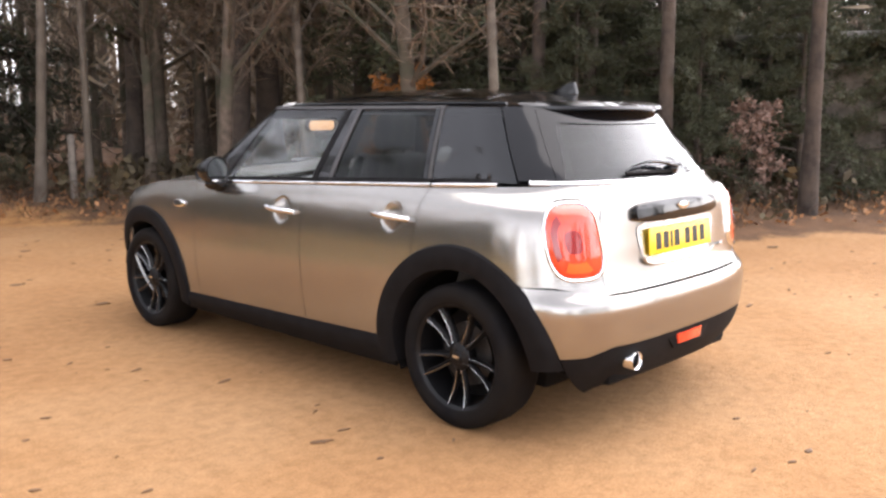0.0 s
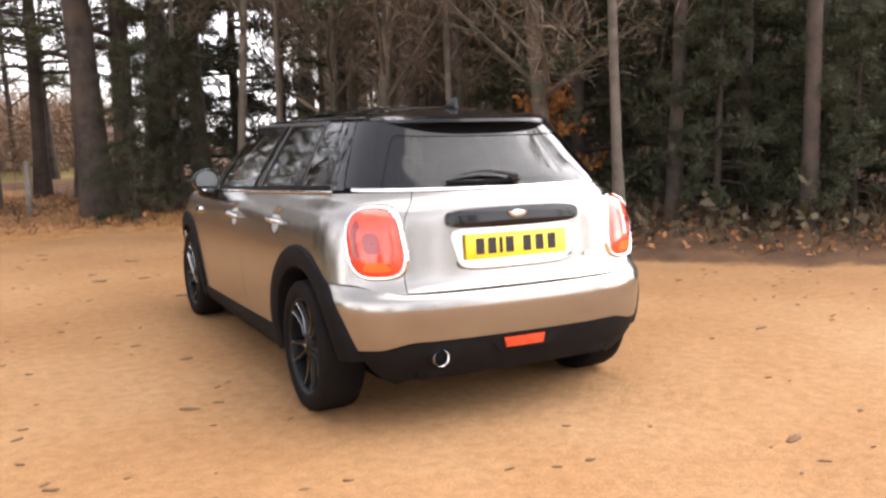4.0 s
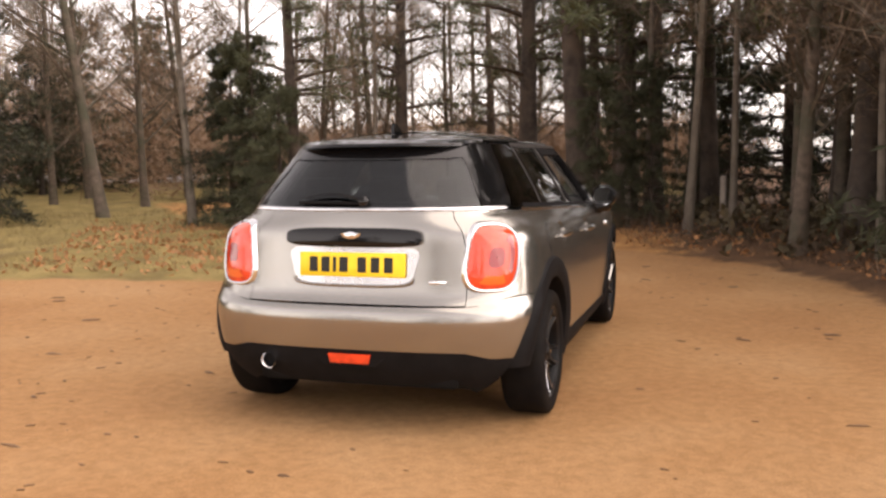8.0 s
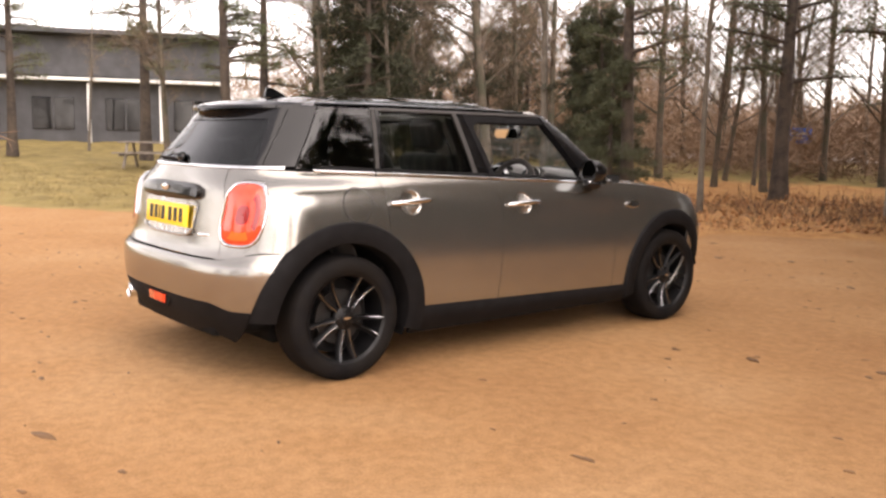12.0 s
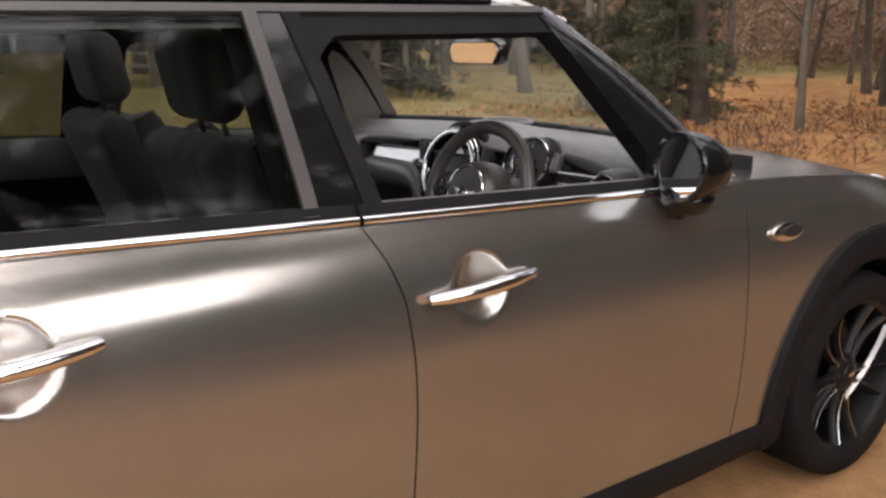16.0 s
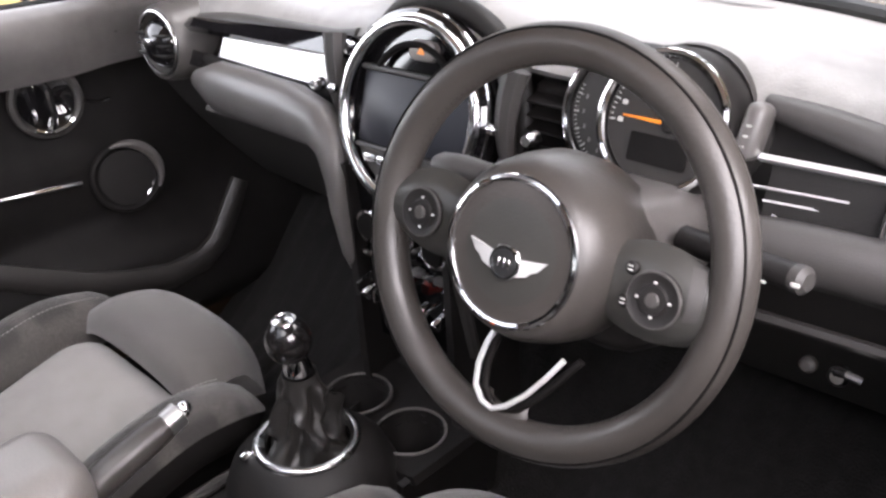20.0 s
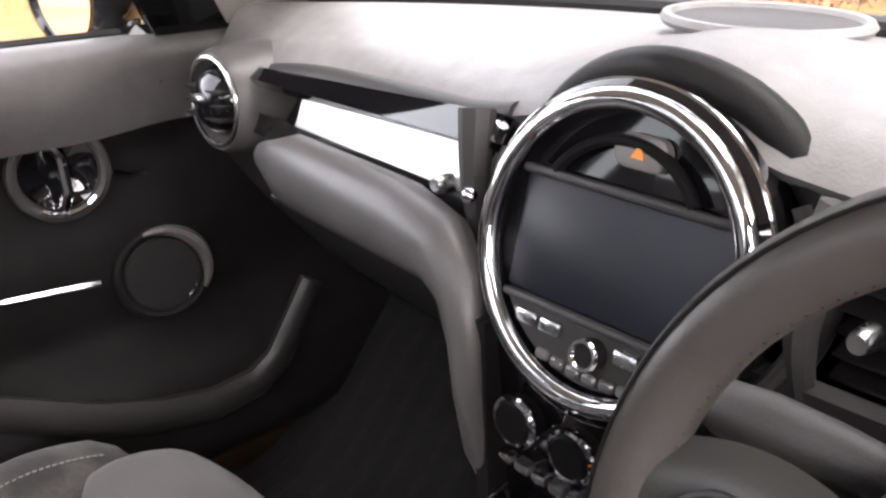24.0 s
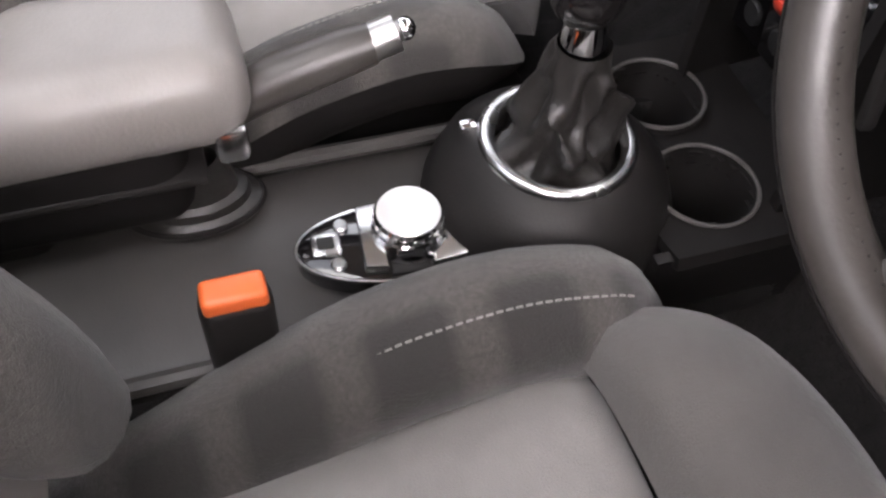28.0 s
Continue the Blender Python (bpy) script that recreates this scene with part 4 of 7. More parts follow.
rng = np.random.default_rng(7)
bark_dark = material("dark_pine_bark", (0.050, 0.038, 0.030), 0.9, vary=0.45, scale=9, bump=0.02, bscale=14, second=(0.085, 0.063, 0.047), sscale=2.5)
bark_brown = material("brown_bark", (0.105, 0.079, 0.059), 0.9, vary=0.4, scale=10, bump=0.01, bscale=20, second=(0.06, 0.058, 0.036), sscale=2)
bark_pale = material("pale_bark", (0.12, 0.098, 0.077), 0.85, vary=0.35, scale=7, bump=0.008, bscale=18, second=(0.12, 0.10, 0.075), sscale=3)
def leaf_mat(name, color, vary):
    m = bpy.data.materials.new(name)
    m.use_nodes = True
    n, l = m.node_tree.nodes, m.node_tree.links
    b = n["Principled BSDF"]
    b.inputs["Roughness"].default_value = 0.65
    b.inputs["Specular IOR Level"].default_value = 0.3
    g = n.new("ShaderNodeNewGeometry")
    o = n.new("ShaderNodeObjectInfo")
    add = n.new("ShaderNodeMath")
    add.operation = "ADD"
    l.new(g.outputs["Random Per Island"], add.inputs[0])
    l.new(o.outputs["Random"], add.inputs[1])
    mr = n.new("ShaderNodeMapRange")
    l.new(add.outputs[0], mr.inputs[0])
    mr.inputs[2].default_value = 2.0
    mr.inputs[3].default_value, mr.inputs[4].default_value = 1 - vary, 1 + vary
    sc = n.new("ShaderNodeVectorMath")
    sc.operation = "SCALE"
    sc.inputs[0].default_value = color
    l.new(mr.outputs[0], sc.inputs["Scale"])
    l.new(sc.outputs[0], b.inputs["Base Color"])
    return m


needles = leaf_mat("pine_needles", (0.075, 0.083, 0.040), 0.65)
needles_dark = leaf_mat("dark_needles", (0.050, 0.054, 0.028), 0.7)
dead_leaf = leaf_mat("dry_brown_leaves", (0.36, 0.175, 0.075), 0.5)
orange_leaf = leaf_mat("dry_orange_leaves", (0.34, 0.14, 0.038), 0.45)
beech_leaf = leaf_mat("pale_beech_leaves", (0.31, 0.20, 0.155), 0.45)
twig = leaf_mat("bare_twigs", (0.17, 0.122, 0.082), 0.5)
bramble = leaf_mat("bramble_green", (0.06, 0.07, 0.025), 0.6)


def blades(centres, size, per, rnd, aspect=0.35, up=0.0):
    """Small pointed leaves in clumps round the centres, as one mesh's points and faces."""
    c = np.repeat(np.asarray(centres, float), per, axis=0)
    k = len(c)
    d = rnd.normal(size=(k, 3))
    d[:, 2] += up
    d /= np.linalg.norm(d, axis=1, keepdims=True)
    e = np.cross(d, rnd.normal(size=(k, 3)))
    e /= np.linalg.norm(e, axis=1, keepdims=True) + 1e-9
    s = size * rnd.uniform(0.55, 1.3, (k, 1))
    base = c + rnd.normal(size=(k, 3)) * size * 0.35
    v = np.stack([base, base + d * s * 0.5 + e * s * aspect * 0.5, base + d * s, base + d * s * 0.5 - e * s * aspect * 0.5], 1)
    f = np.arange(4 * k).reshape(k, 4)
    return v.reshape(-1, 3).tolist(), f.tolist()


def limbs(rnd, height, r0, lean, n_branch, z_from, reach, rise, droop=0.0, sides=6, twiggy=2):
    """A tapered trunk with limbs; returns the geometry and the limbs' outer points."""
    ph = rnd.uniform(0, 6.28, 3)
    def axis(t):
        return Vector((lean[0] * height * t + 0.10 * math.sin(3 * t + ph[0]) * t, lean[1] * height * t + 0.10 * math.sin(2.6 * t + ph[1]) * t, height * t))
    geos = [tube([axis(t) for t in np.linspace(0, 1, 12)], lambda t: r0 * (1.0 - 0.82 * t) + 0.5 * r0 * max(0, 0.06 - t) / 0.06 * 0.6, 9)]
    tips = []
    for i in range(n_branch):
        t = z_from + (1 - z_from) * (i + rnd.uniform(0, 1)) / n_branch
        t = min(t, 0.985)
        a = rnd.uniform(0, 6.28)
        ln = reach * rnd.uniform(0.5, 1.1) * (1.15 - 0.75 * t)
        p0 = axis(t)
        d = Vector((math.cos(a), math.sin(a), rise + rnd.normal() * 0.15)).normalized()
        side = Vector((-math.sin(a), math.cos(a), 0)) * rnd.normal() * 0.25
        pts = [p0 + d * (ln * q) + side * (ln * q * q) + Vector((0, 0, -droop * ln * q * q)) for q in (0, 0.35, 0.7, 1.0)]
        rb = max(0.008, r0 * (1 - 0.8 * t) * 0.35)
        geos.append(tube(pts, lambda q, rb=rb: rb * (1 - 0.8 * q) + 0.003, 4, caps=False))
        tips += [tuple(lerp(pts[1], pts[2], q)) for q in (0.0, 0.5)] + [tuple(lerp(pts[2], pts[3], q)) for q in (0.0, 0.5, 1.0)]
        for j in range(twiggy):
            q = rnd.uniform(0.3, 0.95)
            b0 = pts[0].lerp(pts[3], q)
            dd_ = (d + Vector(rnd.normal(size=3)) * 0.7).normalized() * ln * rnd.uniform(0.25, 0.5)
            geos.append(tube([b0, b0 + dd_ * 0.5 + Vector((0, 0, 0.02)), b0 + dd_], lambda q: 0.009 * (1 - q) + 0.003, 3, caps=False))
            tips.append(tuple(b0 + dd_))
    return join(*geos), tips


def tree_kind(kind, seed):
    """The trunk and crown meshes of one sort of tree."""
    r = np.random.default_rng(seed)
    if kind == "pine":
        h = r.uniform(9.5, 11.5)
        wood, tips = limbs(r, h, r.uniform(0.13, 0.19), r.normal(size=2) * 0.018, 44, 0.24, 2.1, 0.25, 0.15, twiggy=1)
        tips = [p for p in tips if p[2] > 2.4 or r.random() < 0.24]
        return wood, bark_dark, blades(tips, 0.17, 34, r, 0.13, 0.2), needles
    if kind == "high":
        h = r.uniform(10.5, 11.5)
        wood, tips = limbs(r, h, r.uniform(0.085, 0.10), r.normal(size=2) * 0.012, 56, 0.50, 3.2, 0.12, 0.15, twiggy=2)
        return wood, bark_dark, blades(tips, 0.19, 42, r, 0.16, 0.2), needles
    if kind == "dense":
        h = r.uniform(5.5, 7.0)
        wood, tips = limbs(r, h, 0.11, r.normal(size=2) * 0.01, 74, 0.03, 1.9, 0.12, 0.25, twiggy=1)
        return wood, bark_dark, blades(tips, 0.165, 56, r, 0.15, 0.2), needles_dark
    if kind == "bare":
        h = r.uniform(8, 10)
        wood, tips = limbs(r, h, r.uniform(0.07, 0.11), r.normal(size=2) * 0.03, 34, 0.16, 2.2, 0.75, -0.1, twiggy=5)
        return wood, bark_brown, blades(tips, 0.34, 14, r, 0.03, 0.6), twig
    if kind == "pale":
        h = r.uniform(8, 11)
        wood, tips = limbs(r, h, r.uniform(0.045, 0.065), r.normal(size=2) * 0.035, 22, 0.22, 1.5, 0.9, -0.1, twiggy=4)
        return wood, bark_pale, blades(tips, 0.30, 8, r, 0.04, 0.6), twig
    h = r.uniform(2.0, 2.6)
    wood, tips = limbs(r, h, 0.03, r.normal(size=2) * 0.05, 40, 0.06, 1.1, 0.55, 0.1, twiggy=3)
    return wood, bark_brown, blades(tips, 0.12, 9, r, 0.55, -0.2), (beech_leaf if kind == "beech" else orange_leaf)


LABELS = {"pine": ("tall dark pine with sparse lower branches at the wood's edge", "tree"), "high": ("tall bare-stemmed pine with a high dark crown", "tree"), "dense": ("dense dark green conifer branched down to the ground", "tree"), "bare": ("bare brown winter tree with fine twigs", "tree"), "pale": ("slender pale-barked bare tree", "tree"), "beech": ("young beech bush keeping dry brown leaves", "bush"), "orange": ("young bush with dry orange leaves", "bush")}
STOCK = {}
for kind, count in (("pine", 4), ("high", 2), ("dense", 3), ("bare", 4), ("pale", 3), ("beech", 1), ("orange", 1)):
    STOCK[kind] = []
    for i in range(count):
        w, wm, c, cm = tree_kind(kind, 31 * i + len(kind) * 7 + 5)
        STOCK[kind].append((mesh_of("trunk", w, wm, 60), mesh_of("crown", c, cm, 0)))


def plant(kind, x, y, size=1.0, turn=None, pick=None, lean=(0, 0)):
    name = "bush" if kind in ("beech", "orange") else "tree"
    ob = thing(name, *LABELS[kind], group="bushes" if name == "bush" else "trees of the wood")
    trunk, crown = STOCK[kind][int(rng.integers(len(STOCK[kind]))) if pick is None else pick % len(STOCK[kind])]
    part("trunk", trunk, None, ob)
    part("crown", crown, None, ob)
    ob.matrix_world = Matrix.Translation((x, y, float(ground_z(x, y)) - 0.04)) @ Matrix.Rotation(lean[0], 4, "X") @ Matrix.Rotation(lean[1], 4, "Y") @ Matrix.Rotation(rng.uniform(0, 6.28) if turn is None else turn, 4, "Z") @ Matrix.Scale(size, 4)
    return ob


PLACED = []
for row in (
    ("pale", 1.2, 9.3, 1.1), ("pine", 0.0, 12.4, 1.1), ("pine", -0.6, 10.9, 1.35), ("pine", 0.55, 11.6, 1.0), ("pale", 0.48, 10.6, 0.8), ("pale", 1.83, 9.2, 1.0), ("pale", -4.1, 10.2, 0.9), ("pine", -5.7, 10.3, 0.8),
    ("pale", -8.3, 10.9, 1.3), ("bare", -11.6, 12.4, 1.4, 0.4, 1, (0.0, -0.12)), ("dense", -13.2, 9.8, 1.05), ("dense", -14.8, 10.8, 1.0), ("dense", -6.9, 10.9, 0.62), ("dense", -5.9, 10.0, 0.45), ("pale", -12.9, 10.4, 1.1), ("pale", -14.4, 9.5, 1.1), ("pale", -16.9, 11.0, 1.2), ("dense", -15.8, 11.3, 1.0),
    ("bare", -7.2, 17.9, 0.8, 0.3, 0, (0.0, 0.16)), ("bare", -9.8, 19.8, 0.8, 2.0, 1, (0.0, 0.18)), ("bare", -8.7, 17.6, 0.75, 4.0, 2, (0.05, 0.15)), ("pale", -8.0, 18.3, 0.9, 1.0, 1, (0.0, 0.12)), ("bare", -11.5, 19.0, 1.2), ("pine", 1.1, 16.6, 1.1),
    ("beech", 6.9, 2.3, 0.52), ("orange", 4.3, 5.6, 0.66), ("pale", 4.1, 3.9, 1.0), ("bare", 3.9, 5.0, 1.0), ("dense", 7.6, 4.6, 0.75), ("dense", 6.2, 5.2, 0.8), ("high", 5.9, 2.9, 1.0), ("high", 6.7, 1.5, 1.0), ("high", 6.2, 4.2, 1.05), ("high", 5.2, 4.3, 1.0), ("dense", 1.9, 15.5, 0.75), ("dense", 5.6, 4.0, 0.5), ("dense", 6.5, 2.8, 0.45), ("dense", 7.9, 2.1, 0.5), ("dense", 9.0, 3.8, 0.62), ("dense", 3.2, 17.2, 1.4), ("pine", 1.5, 13.2, 1.1), ("pine", -5.2, 14.6, 0.9), ("bare", -6.6, 16.4, 0.95), ("dense", 8.6, 2.9, 0.6), ("dense", 6.9, 3.6, 0.62), ("dense", 5.2, 6.3, 1.1), ("dense", 9.4, 1.5, 0.55), ("pine", 5.4, 7.0, 1.0), ("bare", 10.2, 1.6, 0.5),
    ("pine", -18.5, 8.8, 1.0), ("pine", -20.5, 11.0, 1.0), ("bare", -19.5, 7.5, 1.0), ("dense", -7.6, 11.3, 0.62), ("dense", -0.2, 9.9, 0.40), ("dense", 0.6, 10.4, 0.42), ("pine", -2.2, 14.0, 1.1),
):
    plant(*row)
    PLACED.append(row[1:3])


def scatter(n, x0, x1, y0, y1, kinds, gap, off=0.6, size=(0.85, 1.15)):
    tries = 0
    while n and tries < 6000:
        tries += 1
        x, y = rng.uniform(x0, x1), rng.uniform(y0, y1)
        if float(lot_distance(x, y)) < off or min(math.hypot(x - a, y - b) for a, b in PLACED) < gap:
            continue
        plant(str(rng.choice(kinds)), x, y, rng.uniform(*size))
        PLACED.append((x, y))
        n -= 1


scatter(32, 2.4, 9.5, 5.6, 11.5, ["bare", "pale", "bare", "pine"], 0.8, 0.7)
scatter(26, 3.2, 17, 7, 19, ["bare", "pine", "bare", "pale"], 1.2)
scatter(12, 9.5, 17, 1.5, 7, ["dense"], 1.3, size=(0.5, 0.62))
scatter(4, -5.0, 0.3, 17, 28, ["pine"], 1.4)
scatter(1, -2.6, 1.2, 12.0, 16.5, ["pine"], 1.0)
scatter(3, -3.5, 0.5, 13.5, 20, ["pine", "bare"], 1.2, 0.9)
scatter(3, -10, -5, 20, 28, ["pale"], 1.4)
scatter(15, -9, 1, 21, 30, ["bare", "bare", "pale"], 1.2)
scatter(22, -24, -10, 12, 27, ["bare", "bare", "bare", "dense"], 1.3)
scatter(8, -32, -20, -2, 9, ["bare", "pine", "pale"], 2.0)
scatter(8, -34, -24, -22, -4, ["pine", "dense", "bare"], 2.0)
scatter(16, -18, 12, -40, -27, ["pine", "dense", "bare"], 2.0)
scatter(14, 12, 24, -18, -0.5, ["pine", "bare", "dense", "pine"], 1.8, size=(0.55, 0.8))

# deeper woodland behind the first trees: trunks and brush that stay far
def far_wood():
    geos, cents = [], []
    r = np.random.default_rng(19)
    k = 0
    while k < 420:
        a, d = r.uniform(0, 2 * math.pi), r.uniform(20, 48)
        x, y = d * math.cos(a), d * math.sin(a) + 2
        if float(lot_distance(x, y)) < 3 or (math.cos(a) < 0.30 and math.sin(a) > -0.2) or math.sin(a) < 0.12:
            continue
        k += 1
        z = float(ground_z(x, y)) - 0.1
        h = r.uniform(8, 15) * (0.45 if math.cos(a) > 0.72 else 1.0)
        lx, ly = r.normal(size=2) * 0.4
        geos.append(tube([(x, y, z), (x + lx * 0.4, y + ly * 0.4, z + h * 0.45), (x + lx, y + ly, z + h)], lambda t, q=r.uniform(0.06, 0.16): q * (1 - 0.8 * t), 5, caps=False))
        for _ in range(60):
            zz = z + h * r.uniform(0.05, 1.0)
            cents.append((x + r.normal() * 1.1, y + r.normal() * 1.1, zz))
    return join(*geos), blades(cents, 0.55, 4, r, 0.05, 0.5)


fw, ft = far_wood()
woods = tagged(new("far_woods", mesh_of("far_woods", fw, bark_brown, 60)), "grey brown trunks of the woodland further back", "woodland", kind="stuff")
brush = tagged(new("far_brush", mesh_of("far_brush", ft, twig, 0)), "bare twigs of the woodland further back", "woodland", kind="stuff")


def fill(n, x0, x1, y0, y1, keep):
    """Places in a stretch of ground, outside the lot."""
    out = []
    while len(out) < n:
        x, y = rng.uniform(x0, x1, 4000), rng.uniform(y0, y1, 4000)
        ok = keep(x, y) & (lot_distance(x, y) > 0.3)
        out += list(zip(x[ok], y[ok]))
    a = np.array(out[:n])
    return np.column_stack([a, ground_z(a[:, 0], a[:, 1])])


scrub_brown = leaf_mat("brown_scrub", (0.21, 0.135, 0.085), 0.5)
# brown scrub far behind on the open side, dark undergrowth on the wooded side
low = fill(1100, -60, 2, 2, 60, lambda x, y: ~((x < -18) & (y > 3) & (y < 21)) & (np.hypot(x, y) > 24) & (np.hypot(x, y) < 58) & (x < 0.1 * y))
pts = np.repeat(low, 14, axis=0)
pts[:, :2] += rng.normal(size=(len(pts), 2)) * 0.9
pts[:, 2] += rng.uniform(0, 1, len(pts)) ** 1.3 * np.repeat(rng.uniform(0.8, 2.6, len(low)) * np.where(low[:, 0] < -0.62 * low[:, 1], 2.9, 1.0), 14)
tagged(new("distant_scrub", mesh_of("distant_scrub", blades(pts, 0.75, 11, rng, 0.05, 0.5), scrub_brown, 0)), "brown bare scrub beyond the grass", "scrub", kind="stuff")
thicket_brown = leaf_mat("thicket_brown", (0.27, 0.205, 0.135), 0.65)
wood = fill(520, 1, 34, 4, 40, lambda x, y: (np.hypot(x, y) > 12) & (np.hypot(x, y) < 38) & (x > 0.30 * y + 1))
pts = np.repeat(wood, 22, axis=0)
pts[:, :2] += rng.normal(size=(len(pts), 2)) * 0.9
pts[:, 2] += rng.uniform(0.0, 1, len(pts)) * np.repeat(rng.uniform(1.5, 9, len(wood)) * np.where(wood[:, 1] < 0.75 * wood[:, 0], 0.4, 1.0), 22)
tagged(new("wood_thicket", mesh_of("wood_thicket", blades(pts, 0.6, 4, rng, 0.12, 0.3), thicket_brown, 0)), "dark green and brown thicket deep in the wood", "thicket", kind="stuff")
stem_brown = leaf_mat("brown_stems", (0.085, 0.052, 0.031), 0.5)
# dry stems and brambles along the wood's edge
near = fill(900, -10, 12, 1, 16, lambda x, y: (lot_distance(x, y) < 5.0) & (x > -2.5 - 0.2 * y))
pts = np.repeat(near, 5, axis=0)
pts[:, :2] += rng.normal(size=(len(pts), 2)) * 0.15
tagged(new("dry_stems", mesh_of("dry_stems", blades(pts, 0.28, 3, rng, 0.03, 1.3), stem_brown, 0)), "dry brown stems at the wood's edge", "undergrowth", kind="stuff")
bramble_brown = leaf_mat("bramble_brown", (0.085, 0.065, 0.033), 0.6)
clump = fill(80, -9, 12, 1, 15, lambda x, y: (lot_distance(x, y) > 1.0) & (lot_distance(x, y) < 5) & (x > 0.8))
pts = np.repeat(clump, 26, axis=0)
pts += rng.normal(size=pts.shape) * (0.35, 0.35, 0.18)
pts[:, 2] = np.maximum(pts[:, 2], 0.05) + 0.06
tagged(new("brambles", mesh_of("brambles", blades(pts, 0.13, 5, rng, 0.6, 0.2), bramble_brown, 0)), "low brown and green brambles under the trees", "undergrowth", kind="stuff")
# fallen leaves, thick in the wood and thin on the sand
lf = fill(8500, -12, 11, 0, 17, lambda x, y: (lot_distance(x, y) < 8) & (x > -4 - 0.6 * y))
lf[:, 2] += 0.012
tagged(new("fallen_leaves", mesh_of("fallen_leaves", blades(lf, 0.075, 2, rng, 0.7, 0.0), dead_leaf, 0)), "dry brown leaves lying under the trees", "leaves", kind="stuff")
gl = fill(2600, -22, -2.5, 1.5, 16, lambda x, y: (x < -2.6 - 0.7 * np.clip(y - 5, 0, 20)) & (lot_distance(x, y) < 12))
pts = np.repeat(gl, 3, axis=0)
pts[:, :2] += rng.normal(size=(len(pts), 2)) * 0.06
dry_grass = leaf_mat("dry_grass", (0.175, 0.132, 0.056), 0.5)
tagged(new("rough_grass", mesh_of("rough_grass", blades(pts, 0.11, 3, rng, 0.06, 1.8), dry_grass, 0)), "short rough winter grass", "grass", kind="stuff")
# scuffs, clods and leaves on the sand: flat uneven flakes
clod = leaf_mat("damp_clods", (0.105, 0.056, 0.026), 0.55)
cv, cf = [], []
k = 0
while k < 760:
    x, y = rng.uniform(-8, 6.5), rng.uniform(-6.5, 7)
    if float(lot_distance(x, y)) > -0.3 or (abs(x) < 0.9 and -0.7 < y < 3.3):
        continue
    k += 1
    a0, ln = rng.uniform(-0.7, 0.7), rng.uniform(0.008, 0.028) * (2.6 if rng.random() < 0.14 else 1.0)
    wd, b0, z0 = ln * rng.uniform(0.22, 0.55), len(cv), float(ground_z(x, y))
    rim = 9
    for q, (h, sc) in enumerate(((-0.004, 1.15), (0.004 + 0.1 * wd, 0.9))):
        for i in range(rim):
            t, w = 2 * math.pi * i / rim, sc * rng.uniform(0.55, 1.25)
            u, v = ln * w * math.cos(t), wd * w * math.sin(t)
            cv.append((x + u * math.cos(a0) - v * math.sin(a0), y + u * math.sin(a0) + v * math.cos(a0), z0 + h + rng.uniform(0, 0.1) * wd))
    cv.append((x, y, z0 + 0.004 + 0.2 * wd))
    for i in range(rim):
        j = (i + 1) % rim
        cf += [(b0 + i, b0 + j, b0 + rim + j, b0 + rim + i), (b0 + rim + i, b0 + rim + j, b0 + 2 * rim)]
tagged(new("sand_clods", mesh_of("sand_clods", (cv, cf), clod, 60)), "dark flakes of soil and leaf scattered on the sand", "clods", kind="stuff")

# ---- things standing further off ----
grey_wall = material("dark_grey_cladding", (0.07, 0.07, 0.075), 0.7, vary=0.2, scale=2.0)
white_trim = material("white_painted_trim", (0.75, 0.75, 0.73), 0.5, vary=0.06, scale=2.0)
weathered = material("weathered_timber", (0.20, 0.17, 0.14), 0.85, vary=0.3, scale=9, bump=0.004, bscale=40)
shed_grey = material("grey_shed_board", (0.21, 0.20, 0.185), 0.8, vary=0.2, scale=5, bump=0.003, bscale=50)


def set_at(ob, x, y, turn, z=None):
    ob.matrix_world = Matrix.Translation((x, y, float(ground_z(x, y)) if z is None else z)) @ Matrix.Rotation(turn, 4, "Z")


def pavilion():
    """A flat-roofed hall: its front looks along -y, its right end at x = 0."""
    b = thing("pavilion", "dark grey flat-roofed building with white beam and columns", "building")
    H = 4.7
    part("wall", rbox(16, 8, H, 0.03, 1, Matrix.Translation((-8, 4.6, H / 2 - 0.2))), grey_wall, b)
    part("roof", rbox(16.8, 9.6, 0.22, 0.03, 1, Matrix.Translation((-8, 4.2, H))), grey_wall, b, "flat dark roof")
    part("upper_panel", rbox(16.0, 0.6, 1.7, 0.02, 1, Matrix.Translation((-8, 0.35, H - 1.0))), grey_wall, b)
    part("beam", rbox(16.2, 0.5, 0.15, 0.02, 1, Matrix.Translation((-8, 0.2, H - 1.98))), white_trim, b, "white beam")
    for x in (-0.25, -3.0, -6.0, -9.0, -12.0, -15.5):
        part("column", rbox(0.14, 0.14, H - 1.9, 0.02, 1, Matrix.Translation((x, 0.15, (H - 2.2) / 2 - 0.1))), white_trim, b, "white column")
    for x in (-1.6, -4.5, -7.5, -10.5):
        w = part("window", rbox(1.7, 0.08, 1.4, 0.02, 1, Matrix.Translation((x, 0.58, 1.25))), gloss_black, b)
        part("frame", rbox(0.07, 0.1, 1.4, 0.01, 1, Matrix.Translation((x, 0.55, 1.25))), grey_wall, w)
    return b


